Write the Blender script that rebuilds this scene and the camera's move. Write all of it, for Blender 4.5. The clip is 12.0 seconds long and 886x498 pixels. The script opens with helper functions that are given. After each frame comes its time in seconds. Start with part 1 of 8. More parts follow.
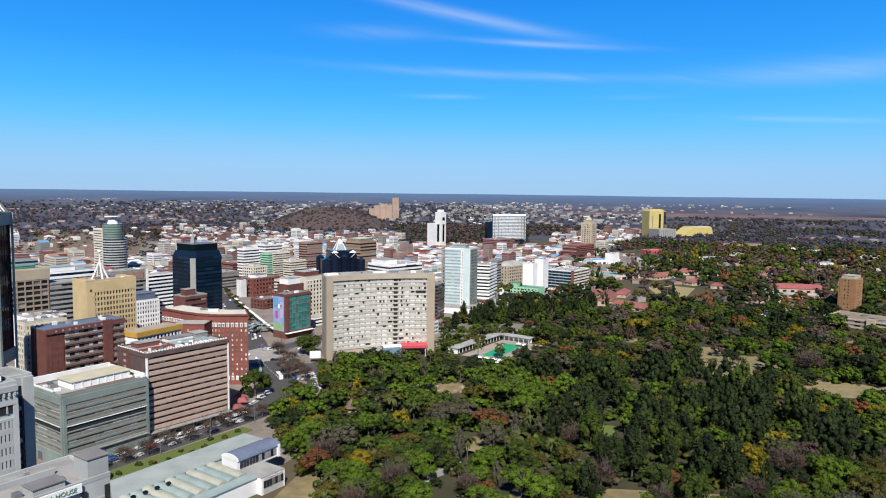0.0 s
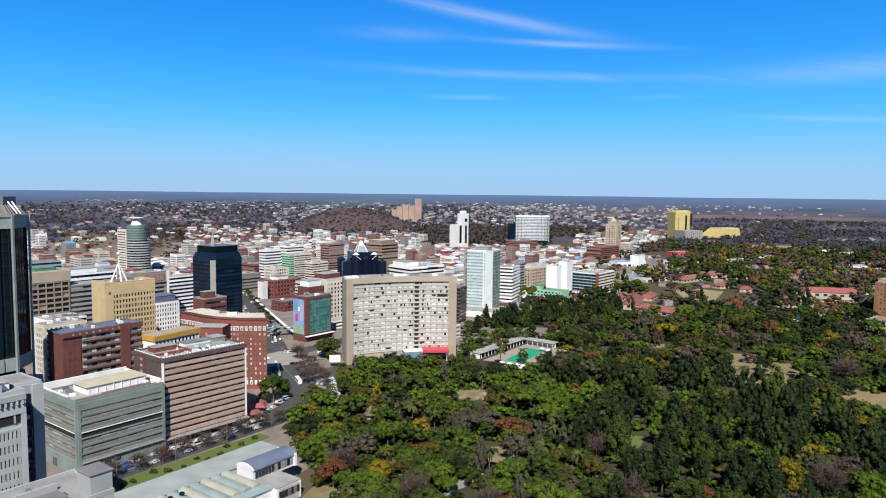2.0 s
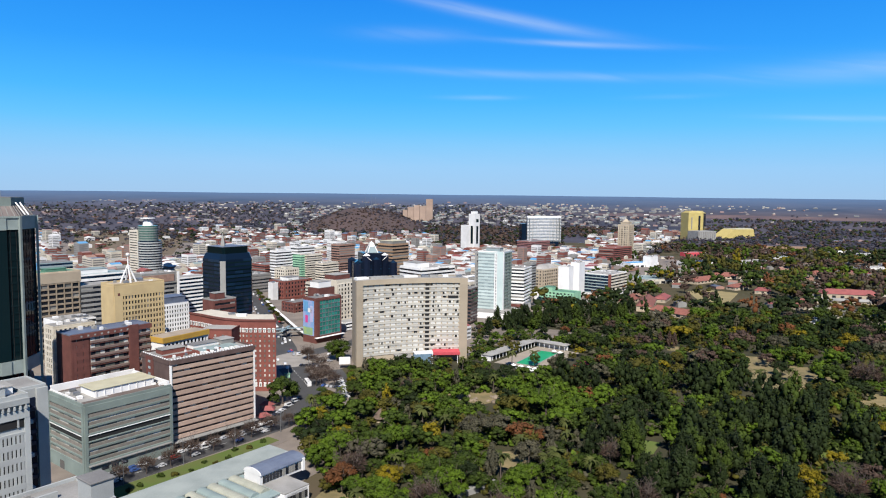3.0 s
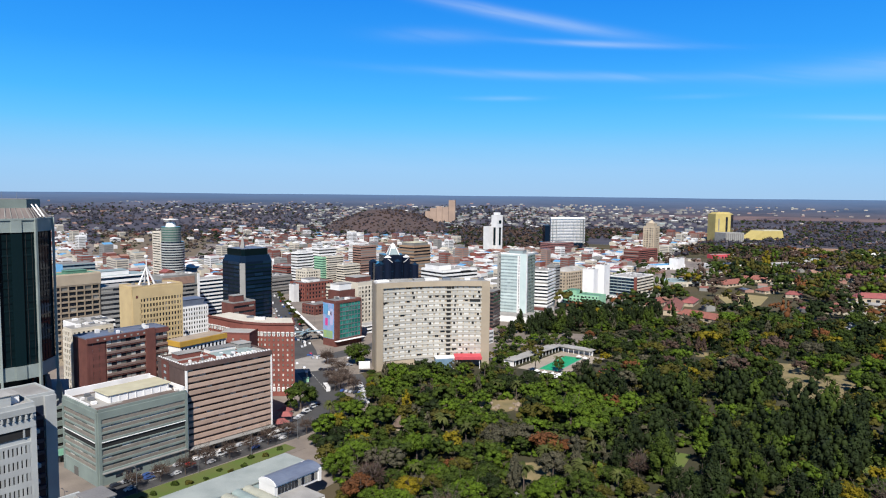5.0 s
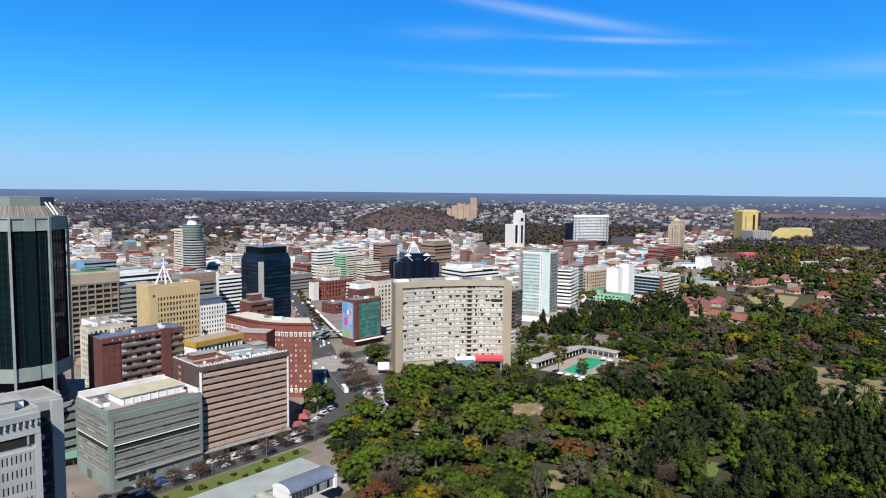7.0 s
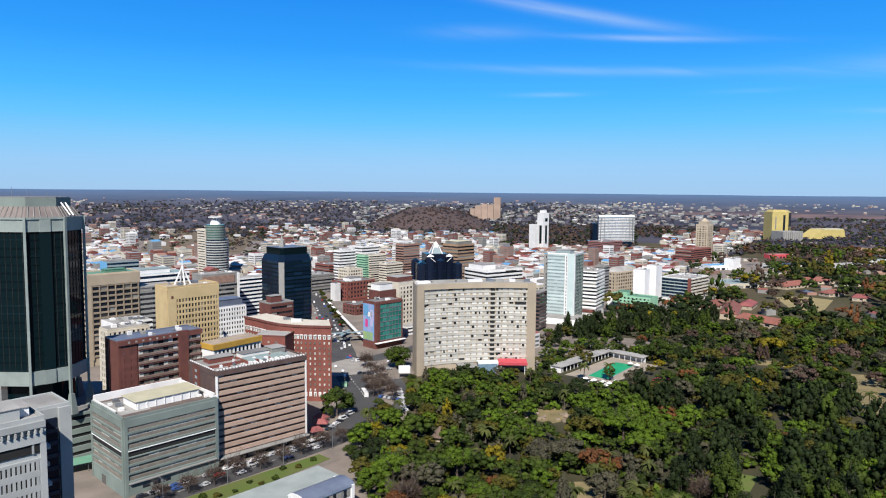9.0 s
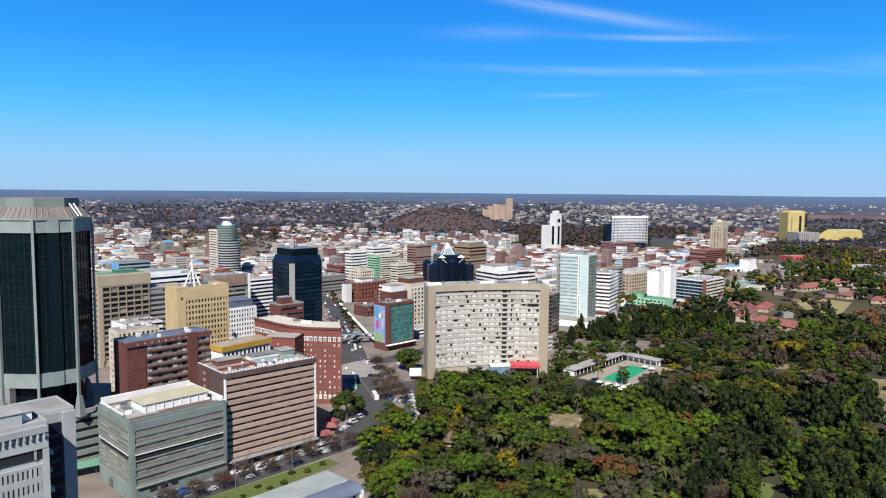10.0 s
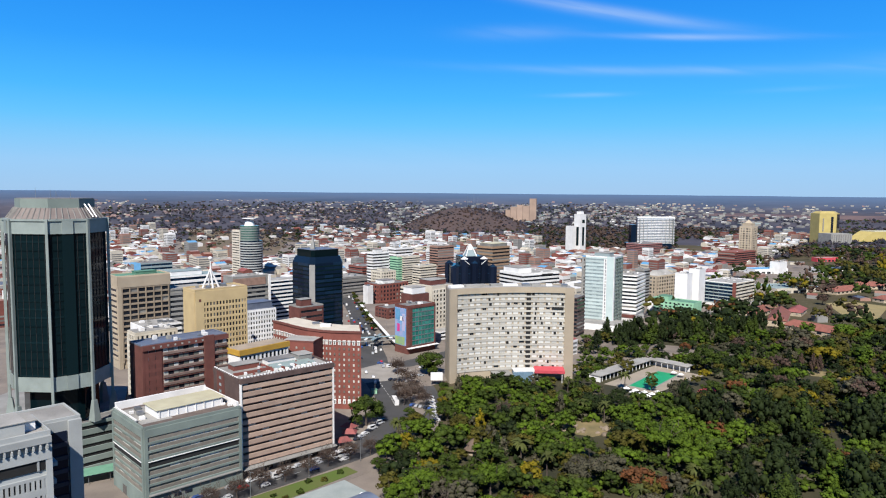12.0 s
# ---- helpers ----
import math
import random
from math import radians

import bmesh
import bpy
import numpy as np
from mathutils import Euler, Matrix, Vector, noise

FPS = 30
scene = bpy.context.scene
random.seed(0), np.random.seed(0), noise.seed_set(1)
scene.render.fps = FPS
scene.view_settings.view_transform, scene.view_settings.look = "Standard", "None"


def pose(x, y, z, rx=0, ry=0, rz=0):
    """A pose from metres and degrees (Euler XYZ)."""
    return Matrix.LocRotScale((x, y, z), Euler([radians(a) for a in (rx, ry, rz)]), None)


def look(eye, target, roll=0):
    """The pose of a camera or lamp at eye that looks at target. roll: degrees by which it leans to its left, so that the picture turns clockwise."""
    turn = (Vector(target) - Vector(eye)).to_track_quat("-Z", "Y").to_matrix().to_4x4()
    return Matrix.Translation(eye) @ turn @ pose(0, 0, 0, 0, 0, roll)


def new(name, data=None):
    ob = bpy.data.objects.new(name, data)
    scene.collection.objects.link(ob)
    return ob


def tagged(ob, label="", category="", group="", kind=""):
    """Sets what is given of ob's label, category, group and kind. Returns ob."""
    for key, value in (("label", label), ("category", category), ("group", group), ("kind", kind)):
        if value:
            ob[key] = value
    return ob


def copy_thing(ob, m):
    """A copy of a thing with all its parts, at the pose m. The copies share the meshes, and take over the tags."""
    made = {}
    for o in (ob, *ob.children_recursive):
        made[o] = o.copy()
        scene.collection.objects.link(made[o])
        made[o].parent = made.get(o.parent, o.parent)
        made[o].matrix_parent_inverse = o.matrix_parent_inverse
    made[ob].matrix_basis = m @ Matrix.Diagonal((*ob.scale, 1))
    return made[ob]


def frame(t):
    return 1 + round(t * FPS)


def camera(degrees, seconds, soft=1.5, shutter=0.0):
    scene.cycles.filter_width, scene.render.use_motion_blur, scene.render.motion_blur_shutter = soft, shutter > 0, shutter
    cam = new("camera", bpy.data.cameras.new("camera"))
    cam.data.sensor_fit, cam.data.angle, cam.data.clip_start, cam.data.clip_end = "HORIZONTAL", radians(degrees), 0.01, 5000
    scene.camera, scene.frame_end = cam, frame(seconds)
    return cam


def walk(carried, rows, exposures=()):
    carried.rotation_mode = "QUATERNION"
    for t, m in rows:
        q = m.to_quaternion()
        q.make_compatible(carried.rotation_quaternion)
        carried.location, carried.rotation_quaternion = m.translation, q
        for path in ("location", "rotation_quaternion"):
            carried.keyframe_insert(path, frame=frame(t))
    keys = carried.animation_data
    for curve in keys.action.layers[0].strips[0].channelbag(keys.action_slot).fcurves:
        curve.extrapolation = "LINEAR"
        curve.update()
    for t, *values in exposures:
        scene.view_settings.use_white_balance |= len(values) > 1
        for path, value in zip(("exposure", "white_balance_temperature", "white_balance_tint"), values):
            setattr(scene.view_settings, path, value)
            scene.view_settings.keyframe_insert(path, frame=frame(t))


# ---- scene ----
cam = camera(65.49, 12.0, soft=1.1)
# seconds, x, y, z, yaw, pitch, roll
ROWS = [
    (0.0, 0.06, 0.01, 119.95, 0.003, -4.735, 0.694),
    (0.5, 0.18, 2.53, 120.08, 0.470, -4.745, 0.684),
    (1.0, 0.29, 5.05, 120.19, 0.951, -4.733, 0.674),
    (1.5, 0.39, 7.58, 120.30, 1.430, -4.711, 0.665),
    (2.0, 0.47, 10.11, 120.39, 1.891, -4.686, 0.655),
    (2.5, 0.53, 12.66, 120.47, 2.364, -4.673, 0.646),
    (3.0, 0.58, 15.21, 120.55, 2.830, -4.671, 0.636),
    (5.0, 0.60, 25.47, 120.76, 4.716, -4.607, 0.599),
    (5.5, 0.56, 28.04, 120.79, 5.170, -4.613, 0.590),
    (6.0, 0.50, 30.62, 120.82, 5.615, -4.622, 0.581),
    (6.5, 0.42, 33.20, 120.83, 6.068, -4.707, 0.572),
    (7.0, 0.32, 35.79, 120.84, 6.523, -4.837, 0.563),
    (9.0, -0.29, 46.15, 120.82, 8.475, -4.867, 0.528),
    (9.5, -0.50, 48.74, 120.80, 8.985, -4.839, 0.520),
    (10.0, -0.73, 51.34, 120.77, 9.482, -4.821, 0.511),
    (10.5, -0.98, 53.93, 120.74, 9.964, -4.817, 0.502),
    (11.0, -1.27, 56.52, 120.71, 10.463, -4.797, 0.494),
    (11.5, -1.57, 59.11, 120.67, 10.943, -4.789, 0.485),
    (12.0, -1.90, 61.70, 120.62, 11.408, -4.795, 0.477),
]
walk(cam, [(t, pose(x, y, z, 90 + pitch, 0, yaw) @ pose(0, 0, 0, 0, 0, roll)) for t, x, y, z, yaw, pitch, roll in ROWS])

# ---- world, sun, exposure ----
SUN_FROM = Vector((0.05, -1.0, 1.0)).normalized()
world = bpy.data.worlds.new("sky")
scene.world = world
world.use_nodes = True
WN, WL = world.node_tree.nodes, world.node_tree.links
WN.clear()


def wmath(op, a, b=None):
    n = WN.new("ShaderNodeMath")
    n.operation = op
    for k, v in enumerate((a, b)):
        if v is None:
            continue
        if isinstance(v, (int, float)):
            n.inputs[k].default_value = v
        else:
            WL.new(v, n.inputs[k])
    return n.outputs[0]


sky = WN.new("ShaderNodeTexSky")
sky.sky_type = "NISHITA"
sky.sun_disc = False
sky.sun_elevation = math.asin(SUN_FROM.z)
sky.sun_rotation = math.atan2(SUN_FROM.x, SUN_FROM.y)
sky.altitude = 1500
sky.air_density, sky.dust_density, sky.ozone_density = 1.0, 0.4, 3.0
sat = WN.new("ShaderNodeHueSaturation")
sat.inputs["Saturation"].default_value = 1.25
WL.new(sky.outputs[0], sat.inputs["Color"])
co = WN.new("ShaderNodeTexCoord")
sep = WN.new("ShaderNodeSeparateXYZ")
WL.new(co.outputs["Generated"], sep.inputs[0])
az = wmath("ARCTAN2", sep.outputs[0], sep.outputs[1])
el = wmath("ARCSINE", sep.outputs[2])
ns = []
for sx, sy, tilt, det in ((5.0, 60.0, 0.2, 6.0), (2.2, 9.0, 0.1, 3.0)):
    v = WN.new("ShaderNodeCombineXYZ")
    WL.new(wmath("MULTIPLY", az, sx), v.inputs[0])
    WL.new(wmath("MULTIPLY", wmath("ADD", el, wmath("MULTIPLY", az, tilt)), sy), v.inputs[1])
    n = WN.new("ShaderNodeTexNoise")
    n.inputs["Scale"].default_value, n.inputs["Detail"].default_value = 1.0, det
    n.inputs["Distortion"].default_value = 0.6
    WL.new(v.outputs[0], n.inputs["Vector"])
    ns.append(n.outputs["Fac"])
# thin cirrus: azimuth, elevation, slope, half length, half height, strength (degrees)
clouds = 0.0
for a0, e0, sl, la, he, st in ((1.5, 13.95, -0.19, 8.5, 0.42, 0.95), (8.5, 11.75, -0.07, 6.5, 0.22, 0.8), (-5.5, 12.6, 0.0, 4.0, 0.5, 0.35), (5.0, 9.45, -0.04, 12.0, 0.32, 0.5),
                               (29.0, 8.9, 0.0, 9.0, 0.8, 0.6), (27.5, 5.55, -0.06, 5.0, 0.2, 0.6), (0.0, 7.75, 0.0, 2.8, 0.18, 0.4), (15.0, 7.6, 0.0, 3.0, 0.2, 0.2), (-9.0, 3.0, 0.0, 30.0, 1.6, 0.08),
                               (70.0, 14.0, 0.1, 20.0, 3.0, 0.5), (-80.0, 16.0, 0.1, 22.0, 3.0, 0.4), (170.0, 20.0, 0.0, 30.0, 4.0, 0.4)):
    da = wmath("SUBTRACT", az, radians(a0))
    de = wmath("SUBTRACT", wmath("SUBTRACT", el, radians(e0)), wmath("MULTIPLY", da, sl))
    q = wmath("ADD", wmath("POWER", wmath("ABSOLUTE", wmath("DIVIDE", da, radians(la))), 2.0), wmath("POWER", wmath("ABSOLUTE", wmath("DIVIDE", de, radians(he))), 2.0))
    g = wmath("MULTIPLY", wmath("EXPONENT", wmath("MULTIPLY", q, -1.0)), st)
    clouds = wmath("ADD", clouds, g)
grain = wmath("MULTIPLY", wmath("ADD", wmath("MULTIPLY", ns[0], 1.1), wmath("MULTIPLY", ns[1], 0.9)), 0.9)
grain = wmath("MAXIMUM", wmath("SUBTRACT", grain, 0.42), 0.0)
cover = wmath("MINIMUM", wmath("MULTIPLY", wmath("MULTIPLY", clouds, grain), 0.68), 0.6)
# clear winter air: the Nishita sky carries the light's direction, the ramp its deep blue over pale haze
up = WN.new("ShaderNodeValToRGB")
WL.new(wmath("DIVIDE", el, math.pi / 2), up.inputs["Fac"])
stops = ((0.0, (0.31, 0.54, 0.84)), (0.022, (0.29, 0.57, 0.91)), (0.042, (0.205, 0.565, 0.95)), (0.06, (0.12, 0.54, 0.98)), (0.083, (0.062, 0.47, 0.99)), (0.123, (0.026, 0.345, 0.98)), (0.17, (0.014, 0.265, 0.90)),
         (0.24, (0.008, 0.11, 0.42)), (1.0, (0.004, 0.035, 0.16)))
while len(up.color_ramp.elements) < len(stops):
    up.color_ramp.elements.new(0.5)
for e, (p, col) in zip(up.color_ramp.elements, stops):
    e.position, e.color = p, (*col, 1)
mixc = WN.new("ShaderNodeMix")
mixc.data_type = "RGBA"
WL.new(cover, mixc.inputs["Factor"])
WL.new(up.outputs["Color"], mixc.inputs["A"])
mixc.inputs["B"].default_value = (0.72, 0.82, 0.95, 1)
bg, bg2, both = WN.new("ShaderNodeBackground"), WN.new("ShaderNodeBackground"), WN.new("ShaderNodeMixShader")
bg.inputs["Strength"].default_value = 0.052
bg2.inputs["Strength"].default_value = 0.648
both.inputs["Fac"].default_value = 0.9
WL.new(sat.outputs[0], bg.inputs["Color"])
WL.new(mixc.outputs["Result"], bg2.inputs["Color"])
WL.new(bg.outputs[0], both.inputs[1])
WL.new(bg2.outputs[0], both.inputs[2])
WL.new(both.outputs[0], WN.new("ShaderNodeOutputWorld").inputs["Surface"])

sun = new("sun", bpy.data.lights.new("sun", "SUN"))
sun.data.energy, sun.data.angle, sun.data.color = 5.0, radians(0.55), (1.0, 0.955, 0.90)
sun.matrix_world = look(SUN_FROM * 500, (0, 0, 0))
scene.view_settings.exposure = 0.72

# ---- materials ----
MATS = {}
TONE = 0.69  # base colours scaled down against the raised exposure, for deeper shade


def surface(name, color, color2=None, rough=0.8, scale=0.4, fine=6.0, wear=0.3, metal=0.0, bump=0.0, rand=0.12, spec=0.4, island=False, detail=4.0):
    """A procedural surface: two scales of noise between two tones, grime, and a change from piece to piece."""
    m = bpy.data.materials.new(name)
    m.use_nodes = True
    n, l = m.node_tree.nodes, m.node_tree.links
    b = n["Principled BSDF"]
    c2 = color2 or tuple(max(0.0, v * (1 - wear)) for v in color)
    color, c2 = tuple(v * TONE for v in color), tuple(v * TONE for v in c2)
    geo = n.new("ShaderNodeNewGeometry")
    big, small = n.new("ShaderNodeTexNoise"), n.new("ShaderNodeTexNoise")
    for t, s, d in ((big, scale, detail), (small, fine, 3.0)):
        t.inputs["Scale"].default_value, t.inputs["Detail"].default_value = s, d
        l.new(geo.outputs["Position"], t.inputs["Vector"])
    mid = n.new("ShaderNodeMath")
    mid.operation = "MULTIPLY_ADD"
    l.new(big.outputs["Fac"], mid.inputs[0])
    mid.inputs[1].default_value = 0.75
    f2 = n.new("ShaderNodeMath")
    f2.operation = "MULTIPLY"
    f2.inputs[1].default_value = 0.3
    l.new(small.outputs["Fac"], f2.inputs[0])
    l.new(f2.outputs[0], mid.inputs[2])
    ramp = n.new("ShaderNodeMapRange")
    ramp.inputs["From Min"].default_value, ramp.inputs["From Max"].default_value = 0.36, 0.68
    l.new(mid.outputs[0], ramp.inputs["Value"])
    mx = n.new("ShaderNodeMix")
    mx.data_type = "RGBA"
    l.new(ramp.outputs[0], mx.inputs["Factor"])
    mx.inputs["A"].default_value, mx.inputs["B"].default_value = (*c2, 1), (*color, 1)
    hsv = n.new("ShaderNodeHueSaturation")
    l.new(mx.outputs["Result"], hsv.inputs["Color"])
    src = geo.outputs["Random Per Island"] if island else n.new("ShaderNodeObjectInfo").outputs["Random"]
    v = n.new("ShaderNodeMapRange")
    v.inputs["To Min"].default_value, v.inputs["To Max"].default_value = 1 - rand, 1 + rand
    l.new(src, v.inputs["Value"])
    l.new(v.outputs[0], hsv.inputs["Value"])
    l.new(hsv.outputs[0], b.inputs["Base Color"])
    b.inputs["Roughness"].default_value, b.inputs["Metallic"].default_value = rough, metal
    b.inputs["Specular IOR Level"].default_value = spec
    if bump:
        bp = n.new("ShaderNodeBump")
        bp.inputs["Strength"].default_value, bp.inputs["Distance"].default_value = 0.5, bump
        l.new(small.outputs["Fac"], bp.inputs["Height"])
        l.new(bp.outputs[0], b.inputs["Normal"])
    MATS[name] = m
    return m


def window_glass(name, tint, curtain, share=0.25, rough=0.06, spec=0.5):
    """Panes that mirror the sky; behind some of them hang pale curtains."""
    m = bpy.data.materials.new(name)
    m.use_nodes = True
    n, l = m.node_tree.nodes, m.node_tree.links
    b = n["Principled BSDF"]
    info = n.new("ShaderNodeObjectInfo")
    step = n.new("ShaderNodeMapRange")
    step.inputs["From Min"].default_value, step.inputs["From Max"].default_value = 1 - share, 1 - share * 0.4
    l.new(info.outputs["Random"], step.inputs["Value"])
    mx = n.new("ShaderNodeMix")
    mx.data_type = "RGBA"
    l.new(step.outputs[0], mx.inputs["Factor"])
    mx.inputs["A"].default_value, mx.inputs["B"].default_value = (*(v * TONE for v in tint), 1), (*(v * TONE for v in curtain), 1)
    l.new(mx.outputs["Result"], b.inputs["Base Color"])
    b.inputs["Roughness"].default_value = rough
    b.inputs["Specular IOR Level"].default_value = spec
    MATS[name] = m
    return m


GLASS = window_glass("window_glass", (0.018, 0.022, 0.03), (0.30, 0.29, 0.26), 0.2)
GLASS_BLUE = window_glass("blue_glass", (0.006, 0.015, 0.032), (0.010, 0.028, 0.058), 0.4, 0.05, 0.2)
GLASS_GREEN = window_glass("green_glass", (0.03, 0.10, 0.085), (0.08, 0.18, 0.15), 0.5, 0.08)
GLASS_TEAL = window_glass("teal_glass", (0.02, 0.17, 0.14), (0.04, 0.26, 0.22), 0.6, 0.15)
GLASS_DARK = window_glass("dark_glass", (0.003, 0.010, 0.013), (0.006, 0.018, 0.022), 0.5, 0.05, 0.13)
# also colours the painted shaded side of the blank wing
GLASS_NAVY = window_glass("navy_glass", (0.006, 0.010, 0.022), (0.010, 0.016, 0.034), 0.5, 0.12, 0.2)
GLASS_PALE = window_glass("pale_glass", (0.30, 0.37, 0.38), (0.42, 0.50, 0.50), 0.5, 0.25)
HOTEL_PANE = window_glass("net_curtained_glass", (0.42, 0.42, 0.39), (0.72, 0.72, 0.68), 0.95, 0.3)
CURTAIN = window_glass("curtained_glass", (0.135, 0.145, 0.125), (0.62, 0.62, 0.56), 0.62, 0.3)

CONCRETE = surface("concrete", (0.335, 0.33, 0.31), (0.245, 0.24, 0.225), 0.85, 0.15, 4.0)
PALE_CONCRETE = surface("pale_concrete", (0.44, 0.46, 0.45), (0.34, 0.355, 0.35), 0.85, 0.12, 4.0)
CONCRETE_DARK = surface("weathered_concrete", (0.30, 0.29, 0.27), (0.19, 0.18, 0.17), 0.9, 0.2)
GREY_GREEN = surface("grey_green_concrete", (0.235, 0.285, 0.255), (0.175, 0.215, 0.195), 0.8, 0.12)
SPANDREL_GREY = surface("exposed_aggregate", (0.25, 0.225, 0.19), (0.18, 0.16, 0.135), 0.9, 0.5, 12)
PINK = surface("pink_brown_panel", (0.48, 0.345, 0.27), (0.38, 0.27, 0.21), 0.85, 0.3, 9)
UMBER = surface("umber_brick", (0.13, 0.085, 0.075), (0.085, 0.055, 0.05), 0.9, 0.3, 9)
BRICK = surface("red_brick", (0.175, 0.060, 0.047), (0.118, 0.041, 0.033), 0.9, 0.25, 14)
BRICK_BRIGHT = surface("bright_red_brick", (0.255, 0.080, 0.060), (0.185, 0.058, 0.044), 0.9, 0.2, 14)
TAN = surface("tan_panel", (0.60, 0.46, 0.24), (0.50, 0.38, 0.20), 0.8, 0.15, 8)
BEIGE = surface("beige_concrete", (0.53, 0.44, 0.32), (0.44, 0.36, 0.26), 0.85, 0.12, 7)
HOTEL = surface("hotel_stone", (0.43, 0.36, 0.265), (0.365, 0.305, 0.225), 0.85, 0.1, 7)
BAND = surface("pale_spandrel", (0.56, 0.535, 0.47), (0.44, 0.42, 0.37), 0.8, 0.3, 8)
WHITE = surface("white_paint", (0.92, 0.91, 0.89), (0.76, 0.755, 0.735), 0.7, 0.12, 5)
CREAM = surface("cream_paint", (0.72, 0.66, 0.54), (0.58, 0.52, 0.42), 0.8, 0.15, 6)
ROOF_GREY = surface("bitumen_roof", (0.26, 0.25, 0.24), (0.15, 0.145, 0.14), 0.9, 0.12, 3)
ROOF_PALE = surface("pale_roof", (0.43, 0.415, 0.385), (0.26, 0.25, 0.23), 0.85, 0.1, 3)
ROOF_YELLOW = surface("pale_yellow_sheet", (0.62, 0.58, 0.40), (0.52, 0.48, 0.33), 0.7, 0.2, 4)
ROOF_OCHRE = surface("ochre_sheet", (0.62, 0.37, 0.05), (0.48, 0.28, 0.05), 0.7, 0.2, 4)
ROOF_BLUE = surface("blue_grey_sheet", (0.17, 0.20, 0.26), (0.11, 0.13, 0.185), 0.5, 0.2, 4)
ROOF_AQUA = surface("aqua_sheet", (0.35, 0.43, 0.405), (0.27, 0.34, 0.325), 0.55, 0.2, 4)
ROOF_RED = surface("red_tiles", (0.31, 0.115, 0.085), (0.21, 0.08, 0.06), 0.85, 0.3, 5)
ROOF_GREEN = surface("green_sheet", (0.14, 0.30, 0.20), (0.09, 0.22, 0.15), 0.7, 0.2, 4)
PAINT_GREEN = surface("mint_paint", (0.33, 0.60, 0.40), (0.26, 0.50, 0.33), 0.75, 0.2, 5)
PAINT_RED = surface("red_awning", (0.66, 0.085, 0.105), (0.52, 0.065, 0.085), 0.7, 0.4, 5)
PAINT_BLUE = surface("sky_blue_paint", (0.16, 0.42, 0.68), (0.12, 0.33, 0.58), 0.6, 0.4, 5)
GOLD = surface("ochre_yellow_cladding", (0.56, 0.45, 0.16), (0.47, 0.375, 0.135), 0.5, 0.1, 4)
MURAL = surface("mural_paint", (0.10, 0.42, 0.78), (0.50, 0.48, 0.72), 0.6, 0.16, 0.9)
STEEL = surface("grey_steel", (0.34, 0.36, 0.38), (0.24, 0.25, 0.27), 0.45, 0.5, 6, metal=0.6)
# flat black: painted shade of recesses and openings, also black trim and signs
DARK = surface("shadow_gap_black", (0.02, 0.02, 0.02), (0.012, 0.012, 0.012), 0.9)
ASPHALT = surface("asphalt", (0.085, 0.083, 0.082), (0.055, 0.054, 0.054), 0.9, 0.08, 3)
PAVING = surface("paving", (0.27, 0.225, 0.185), (0.16, 0.135, 0.115), 0.9, 0.07, 2.5)
LAWN = surface("lawn", (0.095, 0.155, 0.020), (0.13, 0.145, 0.038), 0.95, 0.09, 1.5)
DRY = surface("dry_grass", (0.29, 0.22, 0.105), (0.155, 0.135, 0.06), 0.95, 0.16, 1.6)
WATER = surface("pool_water", (0.03, 0.36, 0.15), (0.022, 0.29, 0.125), 0.35, 0.1, 2, spec=0.06)
MARK = surface("road_paint", (0.75, 0.75, 0.72), (0.55, 0.55, 0.52), 0.7)
THATCH = surface("thatch", (0.19, 0.135, 0.10), (0.115, 0.085, 0.065), 0.95, 0.6, 8)
RUBBER = surface("tyre_rubber", (0.02, 0.02, 0.02), (0.015, 0.015, 0.015), 0.8)
BARK = surface("bark", (0.13, 0.10, 0.08), (0.08, 0.06, 0.05), 0.95, 1.2, 8)
ROCK = surface("granite", (0.32, 0.25, 0.18), (0.17, 0.135, 0.10), 0.9, 0.4, 3)


def leaves(name, color, color2, island=True, scale=0.13):
    m = surface(name, color, color2, 0.75, scale, 1.4, rand=0.13, spec=0.12, island=island, detail=1.2)
    return m


LEAF = {
    "bright": leaves("bright_green_leaves", (0.092, 0.148, 0.010), (0.042, 0.070, 0.008)),
    "green": leaves("green_leaves", (0.057, 0.086, 0.010), (0.022, 0.036, 0.007)),
    "dark": leaves("dark_green_needles", (0.027, 0.042, 0.010), (0.009, 0.015, 0.005)),
    "olive": leaves("olive_leaves", (0.098, 0.088, 0.013), (0.045, 0.043, 0.009)),
    "grey": leaves("grey_green_leaves", (0.094, 0.086, 0.053), (0.056, 0.054, 0.034)),
    "yellow": leaves("yellow_leaves", (0.215, 0.165, 0.008), (0.110, 0.092, 0.008)),
    "brown": leaves("bare_brown_twigs", (0.102, 0.066, 0.049), (0.058, 0.039, 0.031)),
    "rust": leaves("rust_leaves", (0.175, 0.068, 0.024), (0.095, 0.042, 0.018)),
    "palm": leaves("palm_fronds", (0.098, 0.112, 0.030), (0.050, 0.060, 0.016)),
    # distant trees: aerial haze painted in as a bluish leaf colour
    "far": leaves("haze_tinted_woodland", (0.062, 0.058, 0.074), (0.034, 0.037, 0.052), True, 0.006),
}


